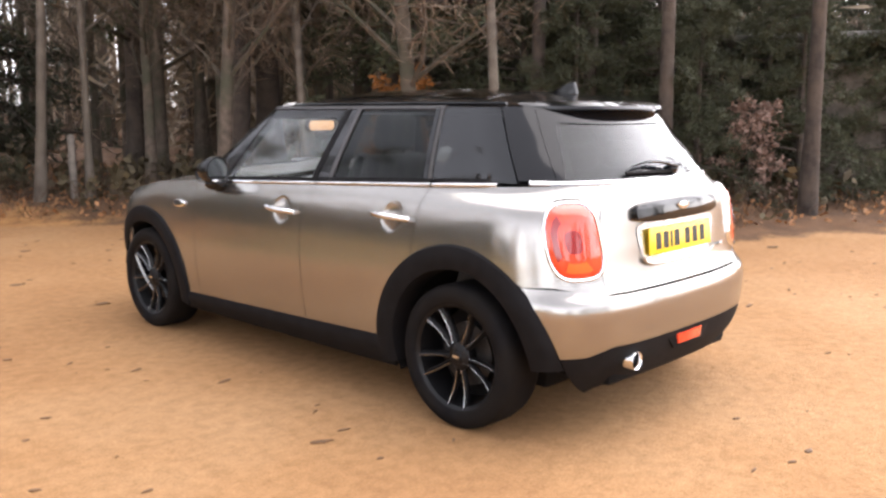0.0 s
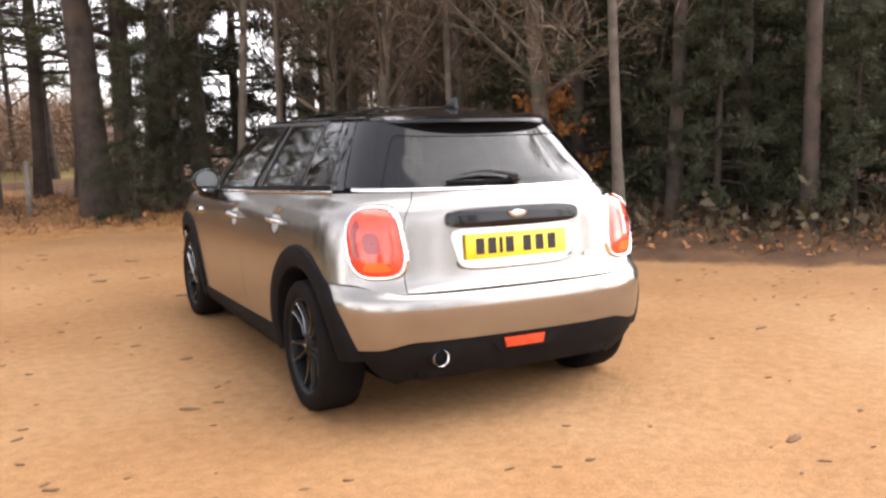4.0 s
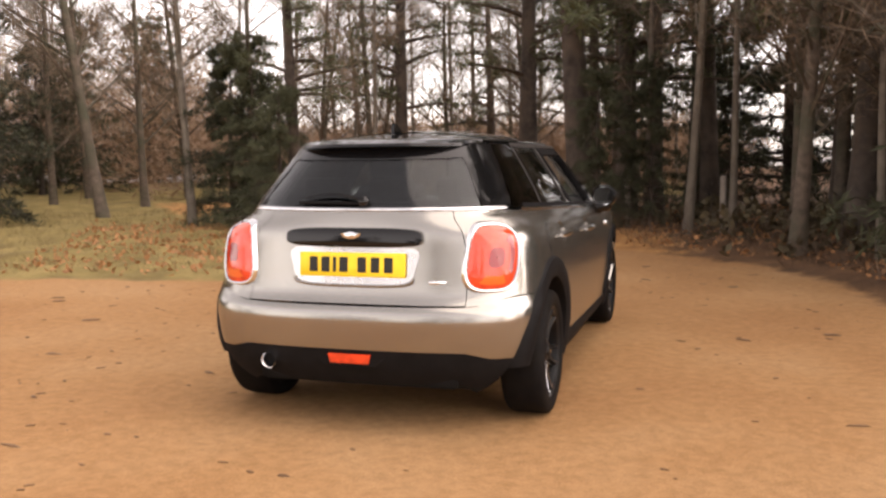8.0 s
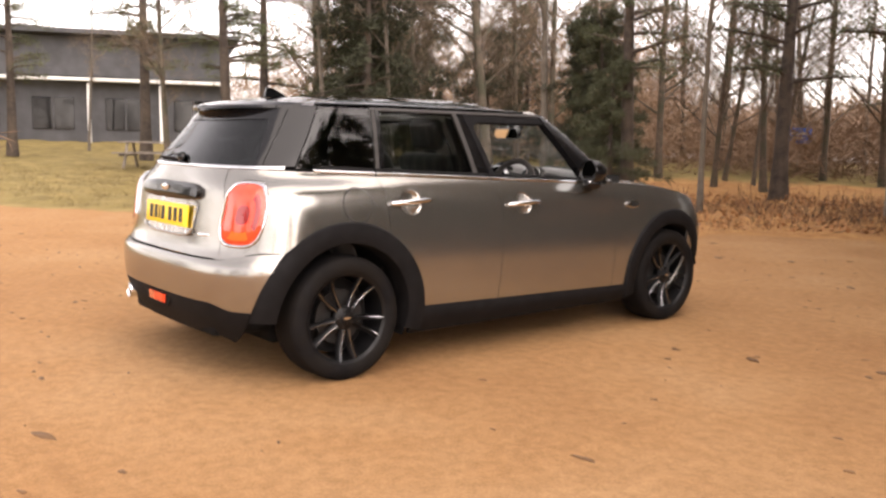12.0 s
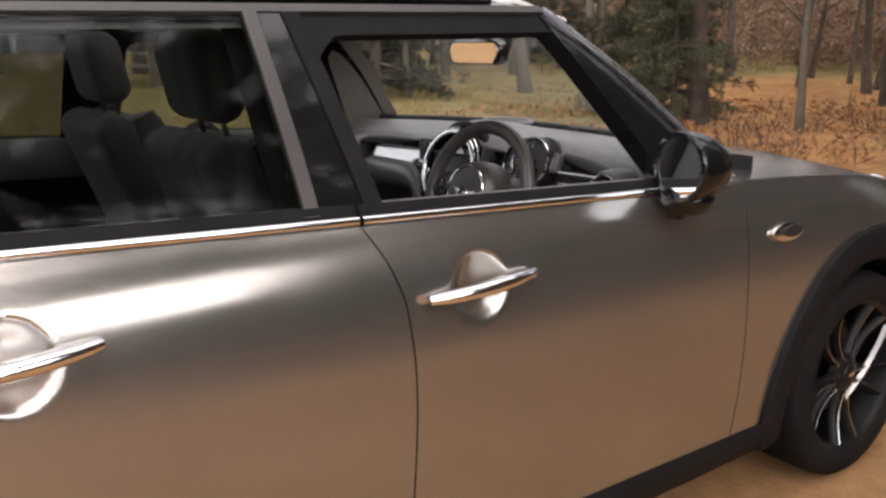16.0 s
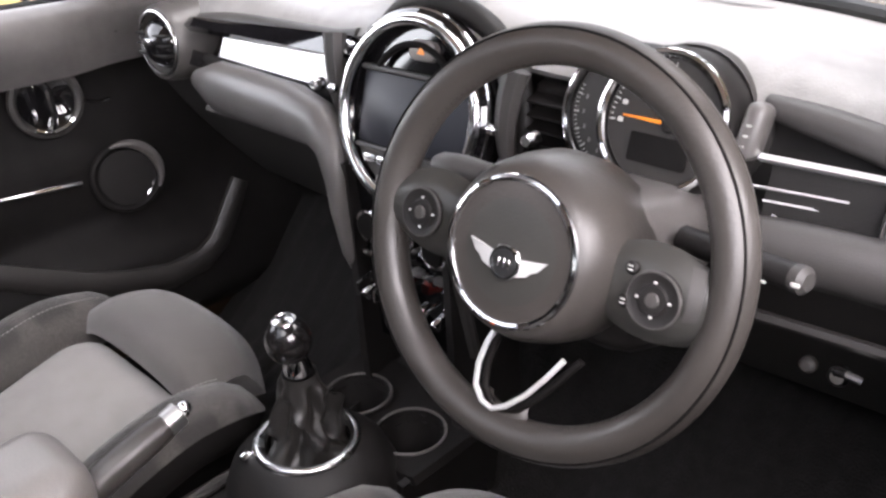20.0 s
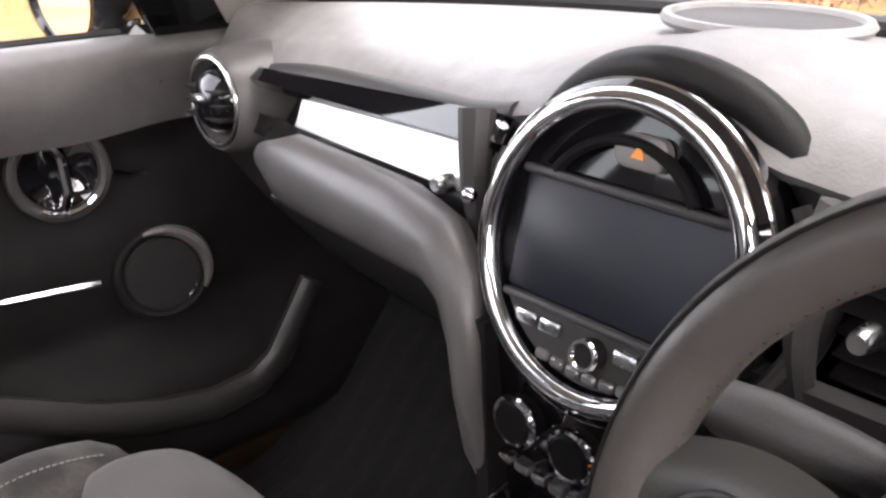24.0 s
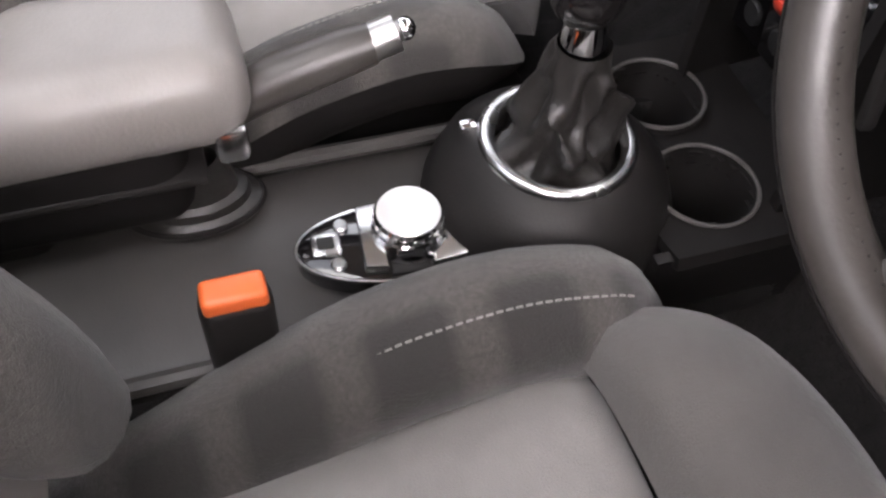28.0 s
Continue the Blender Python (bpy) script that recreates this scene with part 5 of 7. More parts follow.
set_at(pavilion(), -33.0, 16.0, math.atan2(4.7, 2.0), 0.7)
annex = thing("low_building", "low white rendered building with a grey roof", "building")
part("wall", rbox(9, 5, 2.6, 0.03, 1, Matrix.Translation((0, 0, 1.2))), white_trim, annex)
part("roof", prism([(-2.9, 2.4), (2.9, 2.4), (0.0, 3.7)], 9.6, 0, Matrix.Translation((-4.8, 0, 0)) @ Matrix(((0, 0, 1, 0), (1, 0, 0, 0), (0, 1, 0, 0), (0, 0, 0, 1)))), grey_wall, annex)
for x in (-3, -1, 1.5, 3.3):
    part("window", rbox(0.9, 0.1, 1.0, 0.02, 1, Matrix.Translation((x, -2.5, 1.4))), gloss_black, annex)
set_at(annex, -45.0, 5.0, 1.45, 0.8)


def picnic_table():
    t = thing("picnic_table", "weathered wooden picnic table with fixed benches on grass", "table")
    for i in range(5):
        part("plank", rbox(1.7, 0.13, 0.04, 0.008, 1, Matrix.Translation((0, -0.29 + 0.145 * i, 0.75))), weathered, t)
    for s in (-1, 1):
        for i in range(2):
            part("seat_plank", rbox(1.7, 0.12, 0.04, 0.008, 1, Matrix.Translation((0, s * (0.62 + 0.135 * i), 0.45))), weathered, t)
        for q in (-1, 1):
            part("leg", tube([(q * 0.6, s * 0.62, 0.0), (q * 0.6, s * 0.24, 0.73)], 0.045, 6), weathered, t)
        part("cross_rail", rbox(0.06, 1.5, 0.09, 0.01, 1, Matrix.Translation((s * 0.66, 0, 0.40))), weathered, t)
    return t


set_at(picnic_table(), -20.5, 7.4, 0.9)


def fence_post(x, y, h=0.85):
    f = thing("fence_post", "short round weathered wooden post", "post", group="posts at the wood's edge")
    part("post", lathe([(0.05, -0.1), (0.05, h - 0.03), (0.035, h), (0.0001, h + 0.005)], 10), weathered, f)
    part("band", ring_of(0.051, 0.004, 12, 5, Matrix.Translation((0, 0, h - 0.12))), weathered, f)
    set_at(f, x, y, 0)


for x, y in ((1.7, 9.4), (0.2, 10.6), (-1.6, 11.4)):
    fence_post(x, y)
shed = thing("slatted_shed", "grey horizontally boarded shed among the trees", "shed")
for i in range(11):
    part("board", rbox(3.4, 0.03, 0.135, 0.008, 1, Matrix.Translation((0, -0.03, 0.15 + 0.155 * i)) @ Matrix.Rotation(-0.12, 4, "X")), shed_grey, shed)
part("wall", rbox(3.3, 2.2, 1.8, 0.02, 1, Matrix.Translation((0, 1.1, 0.9))), weathered, shed)
part("roof", rbox(3.8, 2.8, 0.08, 0.02, 1, Matrix.Translation((0, 1.05, 2.0)) @ Matrix.Rotation(0.12, 4, "X")), shed_grey, shed)
for x in (-1.65, 1.65):
    part("corner_post", rbox(0.09, 0.09, 1.95, 0.01, 1, Matrix.Translation((x, -0.04, 0.95))), shed_grey, shed)
set_at(shed, 11.6, 2.7, math.atan2(-0.943, 0.33) + math.pi)
board = thing("blue_sign", "small blue sign board on a wooden post by the grass", "sign")
part("post", lathe([(0.04, -0.1), (0.04, 1.25), (0.0001, 1.26)], 8), weathered, board)
part("panel", rbox(0.75, 0.04, 0.5, 0.01, 1, Matrix.Translation((0, -0.05, 1.25))), material("blue_panel", (0.04, 0.12, 0.45), 0.5, vary=0.1, scale=5), board, "blue panel")
part("lettering_bar", rbox(0.5, 0.01, 0.06, 0.004, 1, Matrix.Translation((0, -0.073, 1.32))), white_trim, board)
part("lettering_bar", rbox(0.4, 0.01, 0.05, 0.004, 1, Matrix.Translation((-0.04, -0.073, 1.18))), white_trim, board)
set_at(board, -10.2, 24.5, 0.35)
# a pale road beyond the grass
line = [(-60, 4), (-46, 14), (-32, 23), (-16.4, 30.0), (-2, 36), (14, 46)]
rv = []
for i in range(61):
    t = i / 60 * (len(line) - 1)
    a, b = line[int(min(t, len(line) - 2))], line[int(min(t, len(line) - 2)) + 1]
    q = t - int(min(t, len(line) - 2))
    d = Vector((b[0] - a[0], b[1] - a[1])).normalized()
    for w in (-2.2, 0.0, 2.2):
        x, y = lerp(a[0], b[0], q) - d.y * w, lerp(a[1], b[1], q) + d.x * w
        rv.append((x, y, float(ground_z(x, y)) + 0.09))
rf = [(3 * i + j, 3 * i + j + 1, 3 * i + j + 4, 3 * i + j + 3) for i in range(60) for j in range(2)]
tagged(new("far_road", mesh_of("far_road", (rv, rf), material("pale_tarmac", (0.34, 0.33, 0.32), 0.9, vary=0.15, scale=0.8), 0)), "pale narrow road beyond the grass", "road", kind="structure")


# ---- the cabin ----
# dark dash plastic, paler here to hold the light from the windscreen
lit_dash = material("lit_dash_plastic", (0.24, 0.232, 0.226), 0.36, vary=0.12, scale=40, bump=0.0006, bscale=420)
# black plastic that also carries the shade on seats and armrest
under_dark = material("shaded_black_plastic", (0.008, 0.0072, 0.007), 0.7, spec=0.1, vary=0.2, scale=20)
door_plastic = material("door_card_plastic", (0.011, 0.010, 0.0098), 0.62, spec=0.12, vary=0.2, scale=20, bump=0.0003, bscale=500)
dark_plastic = material("dark_plastic", (0.0125, 0.0113, 0.011), 0.5, spec=0.28, vary=0.2, scale=20, bump=0.0003, bscale=500)
mid_plastic = material("grey_plastic", (0.045, 0.042, 0.040), 0.5, vary=0.1, scale=20, bump=0.0003, bscale=500)
piano = material("piano_black", (0.0064, 0.006, 0.0068), 0.05, 0, 1.0, rvary=0.02)
knob_black = material("polished_knob_black", (0.010, 0.009, 0.009), 0.16, 0, 0.5, rvary=0.04)
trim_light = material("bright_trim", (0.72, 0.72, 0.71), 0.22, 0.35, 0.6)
hub_plastic = material("hub_plastic", (0.036, 0.035, 0.032), 0.33, vary=0.1, scale=20, bump=0.0002, bscale=500)
leather = material("black_leather", (0.041, 0.0365, 0.033), 0.37, vary=0.12, scale=18, bump=0.0003, bscale=260, rvary=0.06)
gaiter_mat = material("gaiter_leather", (0.018, 0.0165, 0.0155), 0.36, bump=0.001, bscale=180)
carpet = material("carpet", (0.01, 0.009, 0.0088), 0.95, vary=0.35, scale=60, bump=0.004, bscale=300)
headlining = material("headlining", (0.6, 0.59, 0.56), 0.9, vary=0.05, scale=30, bump=0.0008, bscale=600)
screen_mat = material("dark_display", (0.012, 0.013, 0.02), 0.38)
amber = material("amber_legend", (0.9, 0.3, 0.06), 0.4)
red_switch = material("red_switch", (0.75, 0.06, 0.03), 0.3, 0, 0.5)
orange_needle = material("orange_needle", (0.95, 0.28, 0.02), 0.4)
buckle_orange = material("buckle_orange", (0.7, 0.13, 0.03), 0.4)
dial_face = material("dial_face", (0.030, 0.027, 0.025), 0.4)
dial_grey = material("dim_dial_figures", (0.16, 0.155, 0.15), 0.5)
white_ink = material("white_ink", (0.5, 0.5, 0.48), 0.5)


def cloth(name, color, stripe, per=0.034):
    m = material(name, color, 0.85, sheen=0.25, bump=0.0012, bscale=700)
    n, l = m.node_tree.nodes, m.node_tree.links
    b = n["Principled BSDF"]
    co = n.new("ShaderNodeTexCoord").outputs["Object"]
    fac = None
    for axis in ("X", "Y"):
        w = n.new("ShaderNodeTexWave")
        w.bands_direction = axis
        w.inputs["Scale"].default_value = 1.0 / (per * 6.3)
        w.inputs["Distortion"].default_value = 0.6
        w.inputs["Detail"].default_value = 3.0
        l.new(co, w.inputs["Vector"])
        r = n.new("ShaderNodeMapRange")
        r.inputs[1].default_value, r.inputs[2].default_value = 0.55, 0.95
        l.new(w.outputs["Fac"], r.inputs[0])
        if fac is None:
            fac = r.outputs[0]
        else:
            a = n.new("ShaderNodeMath")
            a.operation = "ADD"
            a.use_clamp = True
            l.new(fac, a.inputs[0])
            l.new(r.outputs[0], a.inputs[1])
            fac = a.outputs[0]
    grain = n.new("ShaderNodeTexNoise")
    grain.inputs["Scale"].default_value = 260
    l.new(co, grain.inputs["Vector"])
    sc = n.new("ShaderNodeMath")
    sc.operation = "MULTIPLY"
    l.new(fac, sc.inputs[0])
    l.new(grain.outputs["Fac"], sc.inputs[1])
    mx = n.new("ShaderNodeMix")
    mx.data_type = "RGBA"
    l.new(sc.outputs[0], mx.inputs[0])
    mx.inputs[6].default_value, mx.inputs[7].default_value = (*color, 1), (*stripe, 1)
    l.new(mx.outputs[2], b.inputs["Base Color"])
    return m


seat_side = cloth("checked_seat_cloth", (0.021, 0.019, 0.0172), (0.088, 0.080, 0.072), 0.045)
seat_mid = material("plain_seat_cloth", (0.215, 0.202, 0.193), 0.8, sheen=0.3, vary=0.08, scale=25, bump=0.0008, bscale=800)
seat_pad = material("grey_seat_cloth", (0.080, 0.073, 0.068), 0.8, sheen=0.3, vary=0.1, scale=25, bump=0.0008, bscale=800)
vinyl = material("arm_vinyl", (0.19, 0.177, 0.168), 0.4, vary=0.06, scale=20, bump=0.0004, bscale=300)

# dark door plastic with the window's light mixed into its colour
lit_door_soft = material("lit_door_plastic", (0.125, 0.117, 0.113), 0.45, vary=0.1, scale=30, bump=0.0004, bscale=420)
pocket_plastic = material("pocket_plastic", (0.022, 0.020, 0.019), 0.42, vary=0.1, scale=20, bump=0.0003, bscale=500)
pillar_pale = material("pillar_cloth", (0.30, 0.275, 0.245), 0.9, vary=0.05, scale=30, bump=0.0008, bscale=600)
pad_grey = material("padded_grey", (0.105, 0.098, 0.094), 0.33, vary=0.08, scale=25, bump=0.0004, bscale=420)
# floor, bulkhead, side trims
part("cabin_floor", grid(lambda u, v: (lerp(-0.72, 0.72, u), lerp(-0.1, 2.15, v), 0.285 + (0.09 * smooth(0.45, 0.2, abs(lerp(-0.72, 0.72, u)) * 2.4)) + 0.004 * math.sin(lerp(-0.72, 0.72, u) * 130) + 0.30 * smooth(0.82, 1.0, v)), 120, 40), carpet, car, "dark ribbed carpet floor")
part("bulkhead", grid(lambda u, v: (lerp(-0.74, 0.74, u), 2.12, lerp(0.25, 0.98, v)), 4, 3), carpet, car)
part("load_floor", grid(lambda u, v: (lerp(-0.55, 0.55, u), lerp(-0.5, 0.0, v), 0.62), 4, 4), carpet, car)
for s in (1, -1):
    def card(u, v, s=s):
        y, z = lerp(0.30, 2.02, u), lerp(0.26, 0.878, v)
        bulge = 0.028 * smooth(0.52, 0.66, z) * smooth(0.80, 0.70, z) * smooth(1.95, 1.6, y)
        lip = 0.08 * smooth(0.60, 0.50, z) * smooth(0.30, 0.40, z)
        return (s * (half(y, max(z, 0.35)) - 0.09 - bulge - lip + 0.042 * smooth(1.60, 1.74, y) * smooth(0.76, 0.87, z)), y, z)

    fd = quarters[s, "front_door"]
    door_card = part("door_card", grid(card, 60, 30), door_plastic, fd, "dark plastic inner door panel")

    roll = ((0.0, 0.012), (0.022, 0.020), (0.044, 0.018), (0.062, 0.008), (0.075, -0.010), (0.082, -0.036), (0.080, -0.064), (0.070, -0.094))

    def cap(u, v, s=s, roll=roll):
        y = lerp(0.26, 1.99, u)
        k = v * (len(roll) - 1)
        i = min(int(k), len(roll) - 2)
        off, dz = lerp(roll[i][0], roll[i + 1][0], k - i), lerp(roll[i][1], roll[i + 1][1], k - i)
        hollow = 0.48 * smooth(1.60, 1.74, y) * smooth(0.40, 0.80, v)
        return (s * (half(y, belt(y)) - 0.012 - off * (1 - hollow)), y, belt(y) + dz)

    part("door_top", grid(cap, 48, 21), lit_door_soft, fd, "soft black door top, its window light put into a pale colour")
    ring_m = facing((s * 0.722, 1.572, 0.826), (-s, -0.1, 0.05))
    rg = part("inner_handle_ring", ring_of(0.054, 0.008, 40, 8, ring_m), mid_plastic, fd, "round inner door handle")
    part("handle_bowl", lathe([(0.0001, -0.012), (0.035, -0.008), (0.052, 0.002)], 28, ring_m), piano, fd)
    part("inner_handle", tube([tuple(ring_m @ Vector((x, y, 0.012))) for x, y in ((-0.012, 0.046), (0.004, 0.02), (0.004, -0.02), (-0.006, -0.044))], 0.007, 8), chrome, fd, "chrome inner handle")
    # glint in the gloss bowl, modelled as a chrome arc
    part("handle_shine", tube([tuple(ring_m @ Vector((0.050 * math.cos(a), 0.050 * math.sin(a), 0.007))) for a in np.linspace(-2.2, -0.8, 12)], 0.004, 6), chrome, fd)
    part("switch_wing", tube([(s * 0.712, 1.632, 0.815), (s * 0.712, 1.652, 0.806), (s * 0.712, 1.675, 0.806)], 0.004, 6), chrome, fd)
    sp = facing((s * 0.712, 1.672, 0.660), (-s, -0.15, 0.12))
    part("door_speaker", join(lathe([(0.0001, 0.002), (0.05, 0.002), (0.054, 0.006)], 32, sp), ring_of(0.059, 0.0065, 40, 8, sp)), door_plastic, fd, "round dark door speaker")
    # the light on one side of the rim, shaped as a tapered grey arc
    part("speaker_rim", tube([tuple(sp @ Vector((-s * -1 * 0.061 * math.cos(a), 0.061 * math.sin(a), 0.006))) for a in np.linspace(1.3, 3.7, 18)], lambda t: 0.003 + 0.007 * math.sin(math.pi * t), 8), pad_grey, fd, "grey arc for the lit side of the speaker rim")
    part("speaker_cloth", disc(0.051, 0.006, 32, sp), dark_plastic, fd)
    for a in (-0.95, -0.6):
        part("speaker_mark", tube([tuple(sp @ Vector((0.047 * math.cos(q), 0.047 * math.sin(q), 0.008))) for q in np.linspace(a, a + 0.22, 5)], 0.002, 5), chrome, fd)
    part("door_pocket", tube([(s * 0.66, 1.22, 0.65), (s * 0.66, 1.366, 0.610), (s * 0.66, 1.45, 0.562), (s * 0.66, 1.53, 0.517), (s * 0.66, 1.61, 0.485), (s * 0.66, 1.69, 0.466), (s * 0.66, 1.76, 0.472), (s * 0.66, 1.80, 0.497), (s * 0.66, 1.84, 0.556), (s * 0.662, 1.87, 0.60)], lambda t: 0.013 + 0.004 * math.sin(math.pi * t), 10, flat=1.5), pocket_plastic, fd, "curved grey pocket edge")
    part("pull_strip", tube([(s * 0.703, 1.36, 0.709), (s * 0.700, 1.45, 0.697), (s * 0.700, 1.53, 0.688), (s * 0.700, 1.585, 0.681)], lambda t: 0.004 + 0.004 * t, 8, flat=0.8), chrome, fd, "chrome pull strip")
    arm = rbox(0.074, 0.40, 0.086, 0.034, 5, Matrix.Translation((s * 0.668, 1.222, 0.668)) @ Matrix.Rotation(0.06, 4, "X"))
    part("door_armrest", arm, pad_grey, fd, "padded grey door armrest")

    def pillar_in(u, v, s=s):
        z = lerp(0.97, 1.33, v)
        y0, a1 = 1.735 - 0.50 * (z - 0.95), 64.0
        x1, y1, _ = front(a1, z)
        y = lerp(y0, y1, 0.40 + 0.60 * u)
        return (s * (half(y, z) - 0.055 - 0.01 * math.sin(math.pi * u)), y - 0.02, z)

    part("pillar_trim", grid(pillar_in, 8, 12), pillar_pale, car, "pale grey windscreen pillar trim")

    def b_in(u, v, s=s):
        z = lerp(0.97, 1.335, v)
        y = lerp(0.83, 1.0, u)
        return (s * (half(y, z) - 0.05), y, z)

    part("pillar_trim", grid(b_in, 4, 8), dark_plastic, car, "dark centre pillar trim")

    def c_in(u, v, s=s):
        z = lerp(0.66, 1.33, v)
        y = lerp(max(-0.42, rear_y(z) + 0.16), 0.16 + 0.1 * v, u)
        return (s * max(0.2, half(y, max(z, 1.03)) - 0.10), y, z)

    part("rear_side_trim", grid(c_in, 6, 8), dark_plastic, car)
part("headlining", with_hole(grid(lambda u, v: tuple(Vector(roof(u, 0.05 + 0.9 * v)) * 1.0 - Vector((0, 0, 0.035))), 60, 60)), headlining, car, "pale grey headlining")

# dashboard
edge_z = curve((-0.72, 0.945), (-0.47, 0.972), (-0.20, 0.985), (-0.11, 1.005), (0.0, 1.036), (0.11, 1.008), (0.22, 1.0), (0.34, 1.012), (0.46, 0.998), (0.60, 0.968), (0.72, 0.945))
edge_y = curve((-0.72, 1.80), (-0.3, 1.79), (0.0, 1.775), (0.34, 1.79), (0.72, 1.80))


def base_y(x):
    return 2.13 - 0.26 * (abs(x) / 0.70) ** 2.4


def dash_top(u, v):
    x = lerp(-0.715, 0.715, u)
    z = lerp(edge_z(x), 0.992, smooth(0, 1, v)) + 0.012 * math.sin(math.pi * v)
    if v < 0.12:
        z -= 0.03 * (1 - v / 0.12) ** 2
    return (x, lerp(edge_y(x), base_y(x), v) - 0.012 * max(0, 0.12 - v) / 0.12, z)


dash = part("dashboard", plate(dash_top, 90, 24, 0.012, out=(0, 1.9, 0.5)), lit_dash, car, "black soft-touch dashboard, its windscreen light put into a pale colour")
face_prof = curve((0.0, 1.812), (0.25, 1.815), (0.45, 1.80), (0.7, 1.785), (1.0, 1.80))
part("fascia", grid(lambda u, v: (lerp(-0.70, 0.70, u), face_prof(v), lerp(edge_z(lerp(-0.70, 0.70, u)) - 0.024, 0.83, v)), 60, 12), dark_plastic, dash, "dark fascia")
part("windscreen_base", tube([(x, base_y(x) + 0.008, 0.999) for x in np.linspace(-0.66, 0.66, 40)], 0.010, 8), ink, dash)
sg = [(0.085 * math.cos(a), 0.045 * math.sin(a)) for a in np.linspace(0, 2 * math.pi, 36, endpoint=False)]
sm = Matrix.Translation((-0.055, 1.995, 1.0185)) @ Matrix.Rotation(0.12, 4, "Z") @ Matrix.Rotation(0.06, 4, "X")
part("speaker_grille", prism(sg, 0.004, 0.002, sm), mid_plastic, dash, "oval grille on the dashboard top")
part("grille_rim", tube([tuple(sm @ Vector((1.06 * x, 1.08 * y, 0.003))) for x, y in sg], 0.006, 6, True), lit_dash, dash)
part("vent_slot", rbox(0.13, 0.022, 0.004, 0.002, 1, Matrix.Translation((0.24, 2.03, 1.018)) @ Matrix.Rotation(-0.15, 4, "Z")), ink, dash)

for x0, x1 in ((-0.59, -0.135), (0.415, 0.66)):
    part("dash_roll", tube([(x, edge_y(x) - 0.004, edge_z(x) - 0.030) for x in np.linspace(x0, x1, 24)], lambda t: 0.004 + 0.013 * math.sin(math.pi * (0.06 + 0.88 * t)) ** 0.4, 14), mid_plastic, dash, "dark padded roll under the dashboard edge")


def trim(s, x0, x1, z0, z1, name, mat, label, y0=1.772, y1=1.755):
    """A slanting panel across the fascia."""
    return part(name, plate(lambda u, v: (s * lerp(x0, x1, u), lerp(y0, y1, v) - 0.012 * (1 - u), lerp(z1(u), z0(u), v)), 16, 6, 0.012, out=(0, 1.9, 0.9)), mat, dash, label)


# silver trim whose pale colour also holds its bright reflection
trim(-1, 0.14, 0.46, lambda u: lerp(0.899, 0.898, u), lambda u: lerp(0.945, 0.934, u), "fascia_trim", trim_light, "pale trim panel, its bright reflection put into the colour")
trim(-1, 0.135, 0.57, lambda u: lerp(0.948, 0.936, u), lambda u: lerp(0.972, 0.945, u), "fascia_trim", piano, "gloss black trim panel")
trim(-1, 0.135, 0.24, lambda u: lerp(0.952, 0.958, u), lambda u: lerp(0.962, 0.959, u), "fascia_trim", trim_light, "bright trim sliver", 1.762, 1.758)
trim(-1, 0.12, 0.57, lambda u: 0.874, lambda u: 0.897, "fascia_trim", piano, "gloss black trim panel", 1.758, 1.75)
trim(1, 0.44, 0.57, lambda u: 0.888, lambda u: 0.938, "fascia_trim", dark_plastic, "dark black trim panel")
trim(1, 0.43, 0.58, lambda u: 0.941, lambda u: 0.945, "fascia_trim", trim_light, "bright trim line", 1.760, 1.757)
# pale streaks on the dark panel, drawn as thin bars
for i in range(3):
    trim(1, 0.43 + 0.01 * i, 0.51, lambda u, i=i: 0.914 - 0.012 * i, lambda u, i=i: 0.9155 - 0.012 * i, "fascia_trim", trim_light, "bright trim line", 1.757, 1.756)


def pad(s, x0, x1, fall):
    pts = [(s * lerp(x0, x1, t), 1.715 + 0.02 * t, 0.868 + 0.006 * math.sin(math.pi * t) - fall * (1 - t) ** 6) for t in np.linspace(0, 1, 30)]
    return tube(pts, lambda t: 0.021 * min(1, 0.35 + 5 * min(t, 1 - t)) + 0.002, 12, flat=1.25)


pad_line = [Vector(p) for p in ((-0.50, 1.735, 0.860), (-0.42, 1.728, 0.862), (-0.32, 1.722, 0.864), (-0.22, 1.716, 0.866), (-0.155, 1.708, 0.862), (-0.118, 1.694, 0.842), (-0.102, 1.683, 0.805), (-0.098, 1.680, 0.76), (-0.098, 1.69, 0.70), (-0.098, 1.715, 0.64), (-0.098, 1.74, 0.60))]
part("knee_pad", tube(pad_line, lambda t: lerp(0.034, 0.012, smooth(0.25, 0.7, t)) * min(1.0, 0.4 + 8 * t), 14, flat=1.2), pad_grey, dash, "grey padded roll along the lower dashboard")
part("knee_pad", pad(1, 0.42, 0.62, 0.0), mid_plastic, dash, "grey padded roll along the lower dashboard")
